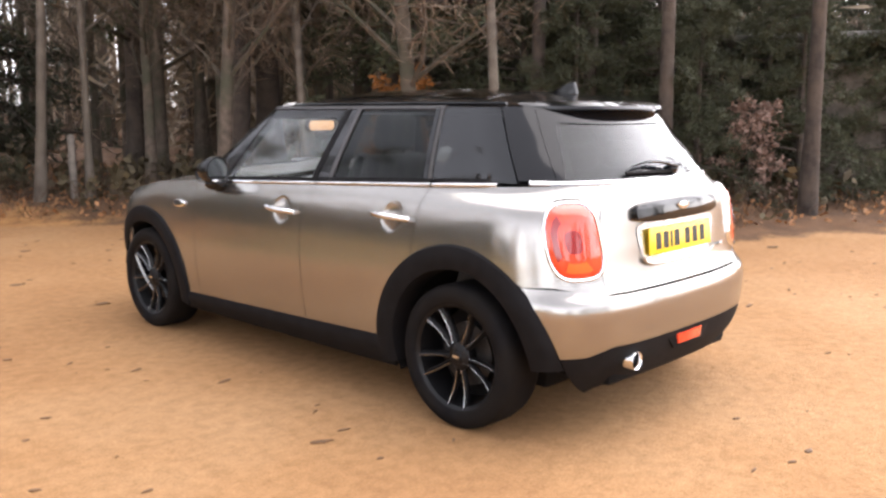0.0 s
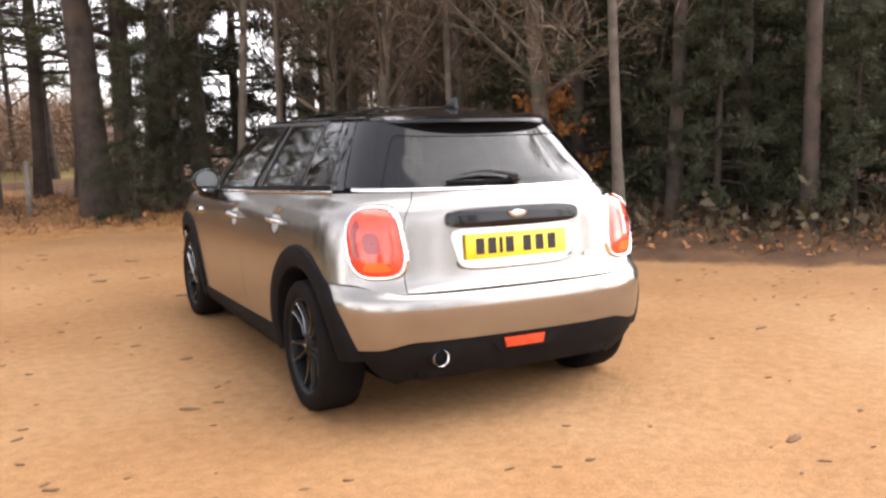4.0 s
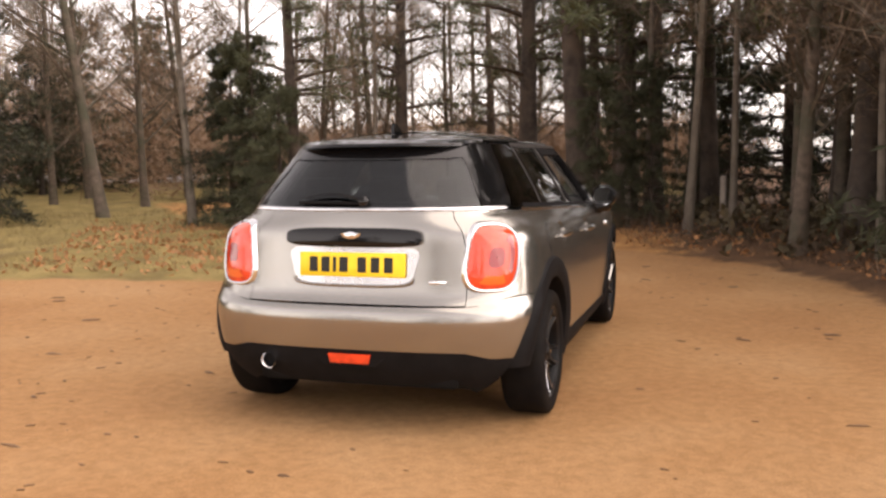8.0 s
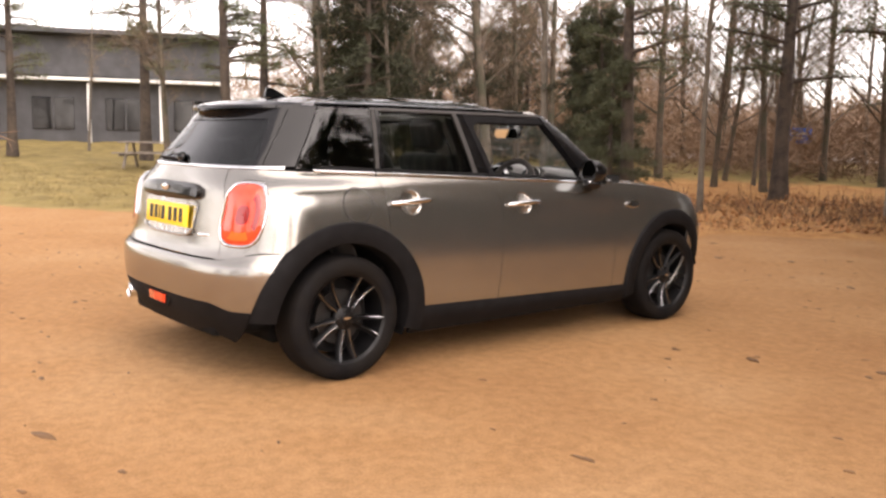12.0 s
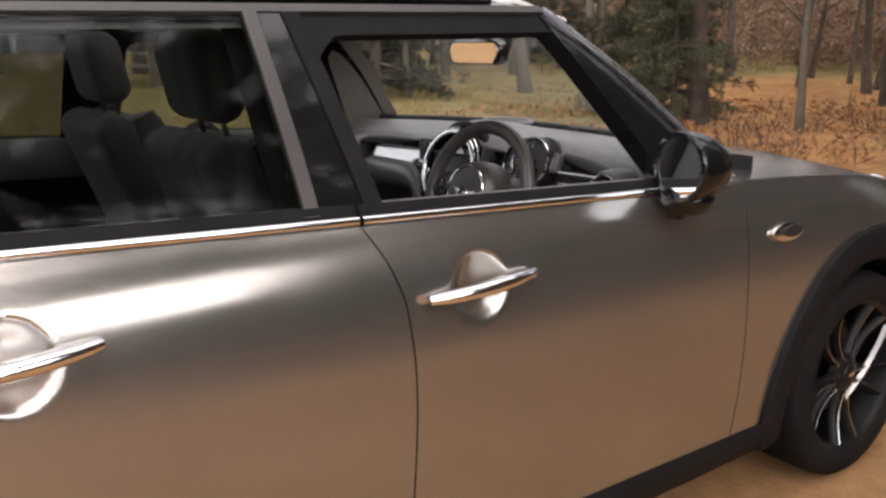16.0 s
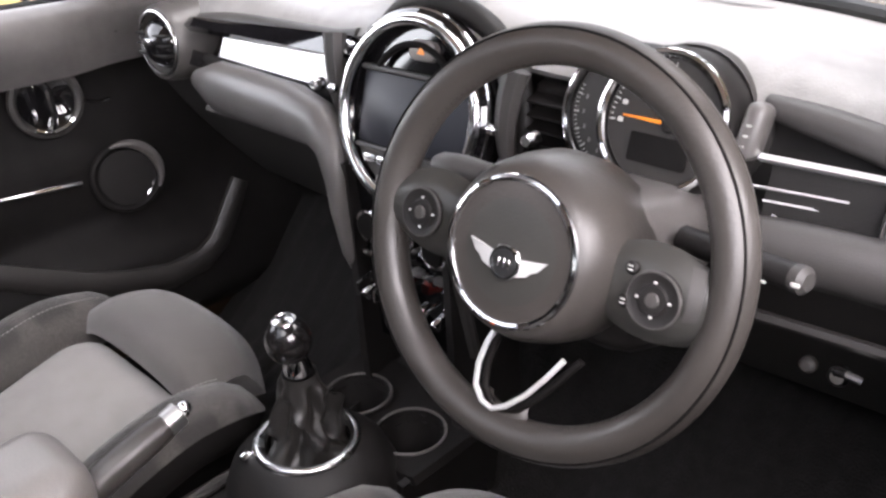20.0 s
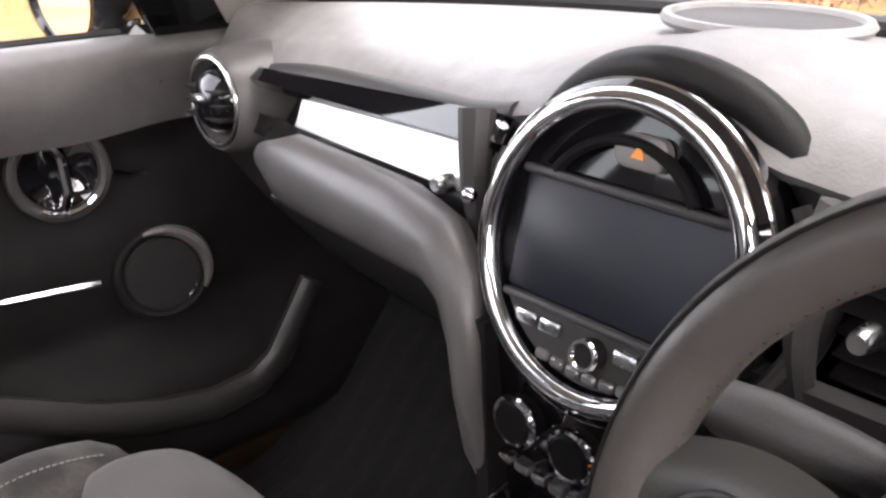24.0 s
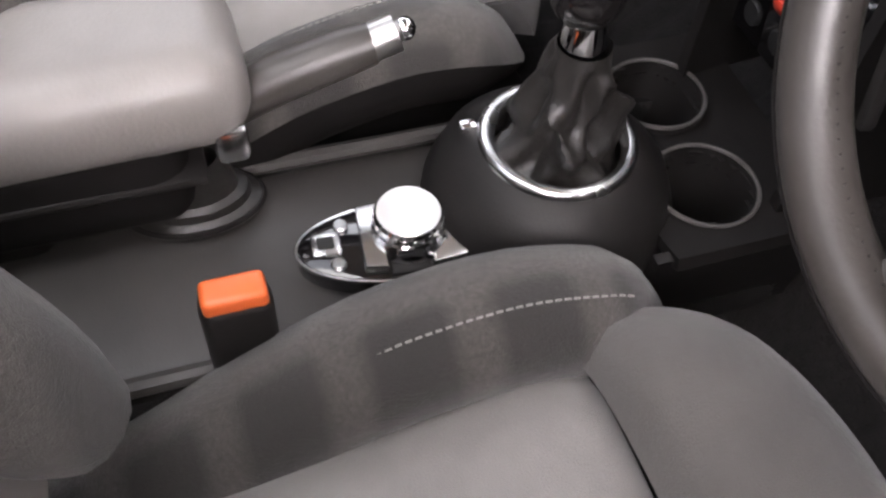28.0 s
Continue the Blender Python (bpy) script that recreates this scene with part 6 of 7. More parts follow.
for s in (-1, 1):
    part("lower_dash", plate(lambda u, v, s=s: (s * lerp(0.09, 0.70, u), lerp(1.735, 1.93, v**1.3) + 0.03 * u, lerp(0.855, 0.58, v)), 16, 10, 0.012, out=(0, 2.3, 0.7)), mid_plastic, dash, "dark lower dashboard")
    part("pad_groove", tube([(s * lerp(0.11, 0.50, t), 1.742, 0.822 - 0.012 * t) if s < 0 else (lerp(0.42, 0.66, t), 1.738, 0.788 + 0.012 * t) for t in np.linspace(0, 1, 10)], 0.006, 6), pad_grey if s < 0 else mid_plastic, dash)
    # round end vents
    vm = facing((s * 0.604, 1.737, 0.904), (-s * 0.06, -1, 0.07))
    vent = part("round_vent", lathe([(0.060, -0.14), (0.067, -0.07), (0.0655, -0.022), (0.0635, -0.018), (0.0635, -0.006), (0.058, 0.006), (0.050, 0.004), (0.046, -0.01)], 40, vm), pad_grey, dash, "round ball air vent")
    part("vent_chrome", ring_of(0.0520, 0.0035, 44, 8, vm @ Matrix.Translation((0, 0, 0.006))), satin, vent)
    part("vent_ball", ball(0.046, 28, 14, vm @ Matrix.Translation((0, 0, -0.020))), piano, vent)
    for q in (-0.016, 0.0, 0.016):
        part("vent_slat", rbox(0.078, 0.003, 0.02, 0.001, 1, vm @ Matrix.Translation((0, q, 0.012))), dark_plastic, vent)
    part("vent_tab", rbox(0.022, 0.012, 0.012, 0.004, 2, vm @ Matrix.Translation((0.0, 0.006, 0.026))), chrome, vent)

# centre display
C, NRM = Vector((0.007, 1.709, 0.910)), Vector((0.03, -0.96, 0.28)).normalized()
dm = facing(C, NRM)
display = part("centre_display", lathe([(0.0001, -0.02), (0.104, -0.02), (0.108, -0.012), (0.118, -0.02), (0.122, -0.06), (0.122, -0.12)], 56, dm), piano, dash, "round centre instrument with a dark screen")
part("display_ring", ring_of(0.1075, 0.008, 64, 10, dm @ Matrix.Translation((0, 0, -0.006))), chrome, display, "chrome display ring")
part("display_ring", lathe([(0.113, -0.016), (0.116, -0.006), (0.121, -0.010), (0.122, -0.03)], 64, dm), piano, display)
part("display_ring", ring_of(0.1205, 0.003, 64, 8, dm @ Matrix.Translation((0, 0, -0.014))), chrome, display, "outer chrome ring")
part("screen", prism(rounded(0.178, 0.088, 0.004), 0.004, 0.001, dm @ Matrix.Translation((0.004, -0.004, -0.019))), screen_mat, display, "dark blank screen")
for yy, w in ((0.044, 0.178), (-0.052, 0.172)):
    part("screen_bar", rbox(w, 0.007, 0.010, 0.003, 2, dm @ Matrix.Translation((0.002, yy, -0.013))), mid_plastic, display)
part("bezel_arc", tube([tuple(dm @ Vector((0.068 * math.cos(a), 0.068 * math.sin(a) + 0.012, -0.012))) for a in np.linspace(0.55, 2.6, 20)], 0.0045, 8), under_dark, display)
part("display_hood", tube([tuple(dm @ Vector((0.137 * math.cos(a), 0.132 * math.sin(a), -0.030 - 0.030 * abs(math.cos(a))))) for a in np.linspace(-0.55, math.pi - 0.20, 36)], lambda t: 0.001 + 0.014 * math.sin(math.pi * t) ** 0.6, 10), dark_plastic, display, "dark brow over the round display")
hz = part("hazard_switch", prism(rounded(0.044, 0.024, 0.011), 0.008, 0.003, dm @ Matrix.Translation((0.009, 0.074, -0.019))), vinyl, display, "grey hazard switch with an amber triangle")
part("hazard_sign", prism([(-0.0055, -0.0045), (0.0055, -0.0045), (0, 0.0055)], 0.002, 0, dm @ Matrix.Translation((0.009, 0.074, -0.0108))), amber, hz)
part("button_field", prism([(0.098 * math.cos(a), 0.098 * math.sin(a)) for a in np.linspace(math.pi + 0.60, 2 * math.pi - 0.60, 24)], 0.004, 0, dm @ Matrix.Translation((0, 0, -0.018))), mid_plastic, display)
for i, x in enumerate((-0.058, -0.034, 0.034, 0.058)):
    part("radio_button", rbox(0.021, 0.011, 0.008, 0.003, 2, dm @ Matrix.Translation((x, -0.066, -0.013))), satin, display)
kn = part("volume_knob", lathe([(0.0001, 0.012), (0.010, 0.012), (0.012, 0.008), (0.0125, -0.01)], 24, dm @ Matrix.Translation((0.006, -0.072, -0.014))), dark_plastic, display)
part("knob_ring", ring_of(0.0105, 0.0022, 24, 6, dm @ Matrix.Translation((0.006, -0.072, -0.002))), chrome, display)
for i in range(6):
    part("preset_button", rbox(0.0125, 0.008, 0.006, 0.002, 1, dm @ Matrix.Translation((-0.0375 + 0.015 * i, -0.089 - 0.0012 * (2.5 - abs(i - 2.5)), -0.014))), steel, display)
for s in (-1, 1):
    # bent side bezels and the slatted vents beyond
    part("side_bezel", tube([(s * (0.128 + 0.022 * math.sin(math.pi * t)) - 0.004, 1.735 + 0.02 * t, lerp(0.845, 0.965, t)) for t in np.linspace(0, 1, 14)], 0.006, 8), chrome if s < 0 else mid_plastic, dash)
    part("bezel_knob", ball(0.007, 12, 8, Matrix.Translation((s * 0.137, 1.722, 0.912))), chrome, dash)
    vb = part("centre_vent", rbox(0.080, 0.03, 0.110, 0.010, 3, Matrix.Translation((s * 0.188, 1.795, 0.900))), dark_plastic, dash, "upright centre air vent")
    for i in range(6):
        part("vent_slat", rbox(0.070, 0.022, 0.003, 0.001, 1, Matrix.Translation((s * 0.188, 1.772, 0.860 + 0.016 * i)) @ Matrix.Rotation(0.3, 4, "X")), dark_plastic, vb)
    part("vent_knob", lathe([(0.0001, 0.012), (0.006, 0.012), (0.008, 0.008), (0.009, -0.006)], 16, facing((s * 0.183, 1.735, 0.907), (0, -1, 0.1))), satin, vb)
    part("vent_cheek", tube([(s * (0.146 - 0.012 * t + 0.02 * t * t), 1.748 - 0.012 * math.sin(math.pi * t), lerp(0.845, 0.975, t)) for t in np.linspace(0, 1, 12)], lambda t: 0.008 + 0.008 * t, 8), mid_plastic, vb)

# centre stack with knobs and toggles
stack = part("centre_panel", plate(lambda u, v: (lerp(-0.088, 0.088, u), 1.70 + 0.02 * v, lerp(0.815, 0.56, v)), 8, 8, 0.02, out=(0, 2.0, 0.7)), piano, dash, "gloss black centre stack")
for s in (-1, 1):
    part("stack_cheek", plate(lambda u, v, s=s: (s * (0.094 + 0.010 * u), lerp(1.684, 1.80, u), lerp(0.83, 0.50, v)), 6, 14, 0.012, out=(0, 1.9, 0.7)), dark_plastic, dash, "grey side of the centre stack")
    part("cheek_edge", tube([(s * 0.096, 1.680 + 0.04 * t, lerp(0.81, 0.60, t)) for t in np.linspace(0, 1, 16)], 0.009, 8), mid_plastic, dash)
for x in (-0.060, 0.0, 0.060):
    m = facing((x + 0.008, 1.688, 0.752), (0, -1, 0.06))
    k = part("heater_knob", lathe([(0.0001, 0.006), (0.016, 0.006), (0.0175, 0.002), (0.0185, -0.02)], 28, m), under_dark, stack, "round heater knob with a chrome ring")
    part("knob_ring", ring_of(0.0195, 0.0036, 32, 8, m), chrome, stack)
for i in range(8):
    part("stack_button", rbox(0.016, 0.012, 0.010, 0.003, 2, Matrix.Translation((-0.066 + 0.019 * i, 1.695, 0.708))), steel if i % 2 else satin, stack)
for i in range(5):
    x = -0.058 + 0.0325 * i
    mat = red_switch if i == 2 else chrome
    tg = part("toggle_switch", join(rbox(0.011 if i != 2 else 0.016, 0.030, 0.016, 0.004, 2, Matrix.Translation((x, 1.688, 0.656)) @ Matrix.Rotation(0.35, 4, "X"))), mat, stack, "red start toggle" if i == 2 else "chrome toggle switch")
    part("toggle_guard", tube([(x - 0.016, 1.70, 0.64), (x - 0.016, 1.676, 0.648), (x - 0.016, 1.676, 0.664), (x - 0.016, 1.70, 0.672)], 0.0022, 6), chrome, stack)
for i in range(3):
    part("socket", disc(0.011, 0.004, 18, facing((-0.04 + 0.04 * i, 1.70, 0.605), (0, -1, 0))), ink, stack)

# instruments on the column
for (cx, cy, cz), R, big in (((0.281, 1.757, 0.948), 0.066, False), ((0.340, 1.735, 0.957), 0.066, True)):
    m = facing((cx, cy, cz), (0, -0.95, 0.32))
    pod = part("instrument_pod", lathe([(0.0001, -0.004), (R - 0.004, -0.004), (R + 0.002, 0.004), (R + 0.006, -0.004), (R + 0.008, -0.05), (R - 0.01, -0.09)], 48, m), dark_plastic, dash, "round instrument pod")
    part("dial_ring", ring_of(R - 0.001, 0.0042, 56, 8, m @ Matrix.Translation((0, 0, 0.004))), chrome, pod, "chrome dial ring")
    part("dial_face", disc(R - 0.006, 0.003, 40, m @ Matrix.Translation((0, 0, -0.003))), dial_face, pod)
    for i in range(19):
        a = math.pi * 1.03 - i * 0.095 if big else math.pi * 1.36 - i * 0.085
        major = i % 4 == 0
        r = R - 0.011 - 0.001 * major
        part("dial_mark", rbox(0.0062 if major else 0.0038, 0.0016 if major else 0.0009, 0.001, 0.0004, 1, m @ Matrix.Translation((r * math.cos(a), r * math.sin(a), 0.001)) @ Matrix.Rotation(a, 4, "Z")), white_ink, pod)
        if major:
            q = R - 0.021
            part("dial_figure", rbox(0.0058 if big else 0.003, 0.0046, 0.001, 0.0008, 1, m @ Matrix.Translation((q * math.cos(a), q * math.sin(a), 0.001))), white_ink if big else dial_grey, pod)
    if big:
        part("needle", prism([(-0.048, 0.0007), (-0.048, -0.0007), (0.006, -0.0022), (0.006, 0.0022)], 0.002, 0, m @ Matrix.Translation((0.008, 0.001, 0.004))), orange_needle, pod, "orange needle at rest")
        part("needle_hub", disc(0.009, 0.007, 24, m @ Matrix.Translation((0.010, 0.001, 0.0))), dark_plastic, pod)
        part("small_display", prism(rounded(0.062, 0.028, 0.003), 0.002, 0, m @ Matrix.Translation((0.002, -0.026, 0.001))), under_dark, pod, "black blank trip display")
part("instrument_hood", lathe([(0.070, -0.10), (0.075, -0.06), (0.0755, -0.03), (0.073, -0.025), (0.070, -0.03)], 40, facing((0.340, 1.745, 0.957), (0, -0.95, 0.32))), mid_plastic, dash, "grey hood of the instruments")
fuel = part("fuel_gauge", rbox(0.021, 0.030, 0.052, 0.009, 4, Matrix.Translation((0.424, 1.748, 0.963)) @ Matrix.Rotation(0.12, 4, "Y") @ Matrix.Rotation(-0.3, 4, "X")), pad_grey, dash, "upright fuel gauge beside the dial")
for i in range(4):
    part("gauge_mark", rbox(0.005, 0.001, 0.0022, 0.0004, 1, Matrix.Translation((0.421 + 0.0012 * i, 1.7275 + 0.0025 * i, 0.945 + 0.009 * i)) @ Matrix.Rotation(-0.3, 4, "X")), white_ink, fuel)
part("column_shroud", rbox(0.12, 0.20, 0.10, 0.035, 4, Matrix.Translation((0.345, 1.66, 0.875)) @ Matrix.Rotation(-0.35, 4, "X")), pad_grey, dash, "grey steering column shroud")
part("lower_shroud", rbox(0.14, 0.22, 0.12, 0.04, 4, Matrix.Translation((0.335, 1.72, 0.80)) @ Matrix.Rotation(-0.35, 4, "X")), dark_plastic, dash)

# steering wheel
SW, SN = Vector((0.3346, 1.5587, 0.8971)), Vector((0.069, -0.945, 0.3185))
wm = facing(SW, SN, -0.051)
wheel_ob = new("steering_wheel")
wheel_ob.parent = car
wheel_ob["label"] = "black leather three-spoke steering wheel with chrome hub ring"


def wpart(name, geo, mat, label=""):
    return part(name, moved(geo, wm), mat, wheel_ob, label)


RIM = 0.169
wpart("wheel_rim", lathe([(RIM + (0.0168 + 0.001 * math.cos(2 * a)) * math.cos(a), 0.0185 * math.sin(a)) for a in np.linspace(0, 2 * math.pi, 19)], 88), leather, "stitched leather rim")
wpart("rim_seam", ring_of(RIM - 0.0125, 0.0018, 88, 6, Matrix.Translation((0, 0, 0.0085))), dark_plastic)
wpart("rim_seam", ring_of(RIM + 0.0118, 0.0012, 88, 6, Matrix.Translation((0, 0, 0.0135))), under_dark)
wpart("rim_stitching", join(*[tube([(( RIM - 0.0155) * math.cos(q), (RIM - 0.0155) * math.sin(q), 0.0035), ((RIM - 0.0165) * math.cos(q + 0.016), (RIM - 0.0165) * math.sin(q + 0.016), 0.0065)], 0.0008, 4) for q in np.arange(0, 2 * math.pi, 0.045)]), dark_plastic, "dark cross stitching inside the rim")
wpart("hub_pad", lathe([(0.0001, 0.043), (0.058, 0.043), (0.064, 0.0415), (0.070, 0.036), (0.077, 0.022), (0.082, -0.004), (0.084, -0.03), (0.078, -0.065)], 56), leather, "round airbag pad")
wpart("hub_ring", ring_of(0.0605, 0.0034, 64, 8, Matrix.Translation((0, 0, 0.0425))), chrome, "chrome hub ring")
wpart("hub_plate", lathe([(0.0001, 0.0455), (0.020, 0.0450), (0.040, 0.0435), (0.052, 0.0420), (0.0575, 0.0405)], 48), hub_plastic, "domed grey hub cover")
wing2 = [(-0.038, 0.011), (-0.013, 0.0065), (-0.010, 0.012), (0.010, 0.012), (0.013, 0.0065), (0.038, 0.011), (0.031, 0.0015), (0.026, -0.001), (0.022, -0.0055), (0.013, -0.0085), (0.0, -0.013), (-0.013, -0.0085), (-0.022, -0.0055), (-0.026, -0.001), (-0.031, 0.0015)]
wpart("wheel_badge", prism(wing2, 0.003, 0.001, Matrix.Translation((0.0, -0.0084, 0.0445))), trim_light, "winged chrome badge")
wpart("badge_ring", ring_of(0.0130, 0.0018, 28, 6, Matrix.Translation((0.0, -0.0084, 0.0475))), chrome)
wpart("badge_core", disc(0.0118, 0.002, 24, Matrix.Translation((0.0, -0.0084, 0.0470))), ink)
for q in (-0.005, 0.0, 0.005):
    wpart("badge_mark", rbox(0.0022, 0.008, 0.001, 0.0004, 1, Matrix.Translation((q, -0.0084, 0.0492))), satin)
for s in (-1, 1):
    def arm_at(u, v, s=s):
        x = lerp(0.066, 0.164, u)
        mid = 0.002 - 0.004 * u
        h = lerp(0.036, 0.024, u) + 0.010 * math.sin(math.pi * u)
        q = lerp(-1, 1, v)
        return (s * x, mid + q * h * (1 - 0.30 * (1 - u) ** 3 * (q > 0)), 0.012 - 0.016 * abs(q) ** 3 + 0.004 * math.sin(math.pi * u))
    wpart("wheel_spoke", plate(arm_at, 14, 10, 0.022, out=(s * 0.1, 0, -0.1)), hub_plastic)
    pod = lathe([(0.0001, 0.004), (0.011, 0.004), (0.012, 0.002), (0.015, 0.0015), (0.021, 0.004), (0.0225, 0.0), (0.0225, -0.01)], 32, Matrix.Translation((s * 0.1175, -0.002, 0.016)))
    wpart("button_pod", pod, dark_plastic, "round button pad")
    if s > 0:
        wpart("spoke_end", plate(lambda u, v, s=s: (s * (lerp(0.1425, 0.1535, u) - 0.006 * (2 * v - 1) ** 2), lerp(-0.026, 0.030, v), 0.0165 - 0.010 * (2 * v - 1) ** 2 - 0.002 * u), 4, 12, 0.006, out=(s * 0.1, 0, -0.1)), mid_plastic, "grey cap at the spoke's end")
    wpart("pod_ring", ring_of(0.0215, 0.0016, 32, 6, Matrix.Translation((s * 0.1175, -0.002, 0.0185))), mid_plastic)
    wpart("pod_button", disc(0.006, 0.003, 20, Matrix.Translation((s * 0.1175, -0.002, 0.019))), mid_plastic)
    for k in range(4):
        a = math.pi / 2 * k + 0.1
        wpart("button_mark", rbox(0.003, 0.002, 0.001, 0.0004, 1, Matrix.Translation((s * 0.1175 + 0.0135 * math.cos(a), -0.002 + 0.0135 * math.sin(a), 0.0185))), white_ink)
    if s > 0:
        for q in (0.0165, -0.0105):
            wpart("side_button", disc(0.0054, 0.005, 16, Matrix.Translation((0.0945, q, 0.015))), dark_plastic)
            for dq in (-0.0016, 0.0016):
                wpart("button_mark", rbox(0.0045, 0.0010, 0.001, 0.0004, 1, Matrix.Translation((0.0945, q + dq, 0.0203))), white_ink)
loop = [(-0.0165, -0.080, 0.014), (-0.0203, -0.0911, 0.016), (-0.0245, -0.113, 0.016), (-0.0224, -0.1326, 0.016), (-0.0130, -0.1440, 0.016), (-0.0011, -0.1465, 0.016), (0.0120, -0.1385, 0.016), (0.0288, -0.1208, 0.016), (0.0440, -0.0985, 0.016), (0.0553, -0.0784, 0.014)]
wpart("lower_loop", tube(loop, 0.0027, 8), trim_light, "bright loop of the lower spoke")
wpart("lower_spoke", tube([(x * 1.10 + 0.003, y - 0.005 * smooth(0.10, 0.14, -y), z - 0.014) for x, y, z in loop], 0.0036, 10), under_dark, "black blade of the lower spoke")
wpart("rim_flare", plate(lambda u, v: (-0.004 + lerp(-0.030, 0.030, u) * lerp(0.9, 1.7, v**2), lerp(-0.146 + 0.008 * (2 * u - 1) ** 2, -0.164, v), 0.004 + 0.005 * v - 0.010 * (2 * u - 1) ** 4 * (1 - v)), 18, 8, 0.014, out=(0, -0.14, -0.2)), leather)
part("stalk", tube([(0.290, 1.640, 0.902), (0.255, 1.622, 0.911), (0.225, 1.614, 0.916), (0.195, 1.611, 0.917), (0.172, 1.611, 0.915), (0.164, 1.611, 0.914)], lambda t: 0.010 + 0.006 * math.sin(math.pi * min(1, t * 0.95) ** 1.3), 14, flat=0.95), mid_plastic, dash, "grey indicator stalk")
part("stalk", tube([(0.415, 1.655, 0.892), (0.46, 1.645, 0.896), (0.505, 1.634, 0.902), (0.532, 1.628, 0.904)], lambda t: 0.012 - 0.001 * t, 10), dark_plastic, dash, "dark wiper stalk")
part("stalk_tip", lathe([(0.0001, 0.006), (0.007, 0.006), (0.0115, 0.002), (0.0115, -0.006)], 20, facing((0.530, 1.628, 0.904), (0.95, -0.25, 0.1))), mid_plastic, dash, "grey stalk end")
part("stalk_mark", rbox(0.007, 0.002, 0.0035, 0.0006, 1, Matrix.Translation((0.530, 1.6155, 0.905))), white_ink, dash)
for x in (0.485, 0.50):
    for dz in (-0.006, 0.0, 0.006):
        part("stalk_mark", rbox(0.006, 0.002, 0.0028, 0.0005, 1, Matrix.Translation((x, 1.6265, 0.899 + dz))), white_ink, dash)
part("light_switch", disc(0.022, 0.016, 28, facing((0.60, 1.80, 0.80), (0, -1, 0.2))), satin, dash)
part("key_slot", disc(0.010, 0.012, 18, facing((0.530, 1.752, 0.750), (0, -1, 0.2))), chrome, dash)
part("lamp_lever", tube([(0.528, 1.742, 0.757), (0.540, 1.735, 0.763), (0.552, 1.738, 0.760)], 0.004, 8), satin, dash)
part("socket_cap", disc(0.008, 0.010, 16, facing((0.497, 1.762, 0.742), (0, -1, 0.2))), mid_plastic, dash)

# front seats
bolster_z = curve((1.02, 0.355), (1.165, 0.42), (1.256, 0.474), (1.339, 0.512), (1.42, 0.526), (1.48, 0.518), (1.545, 0.488))


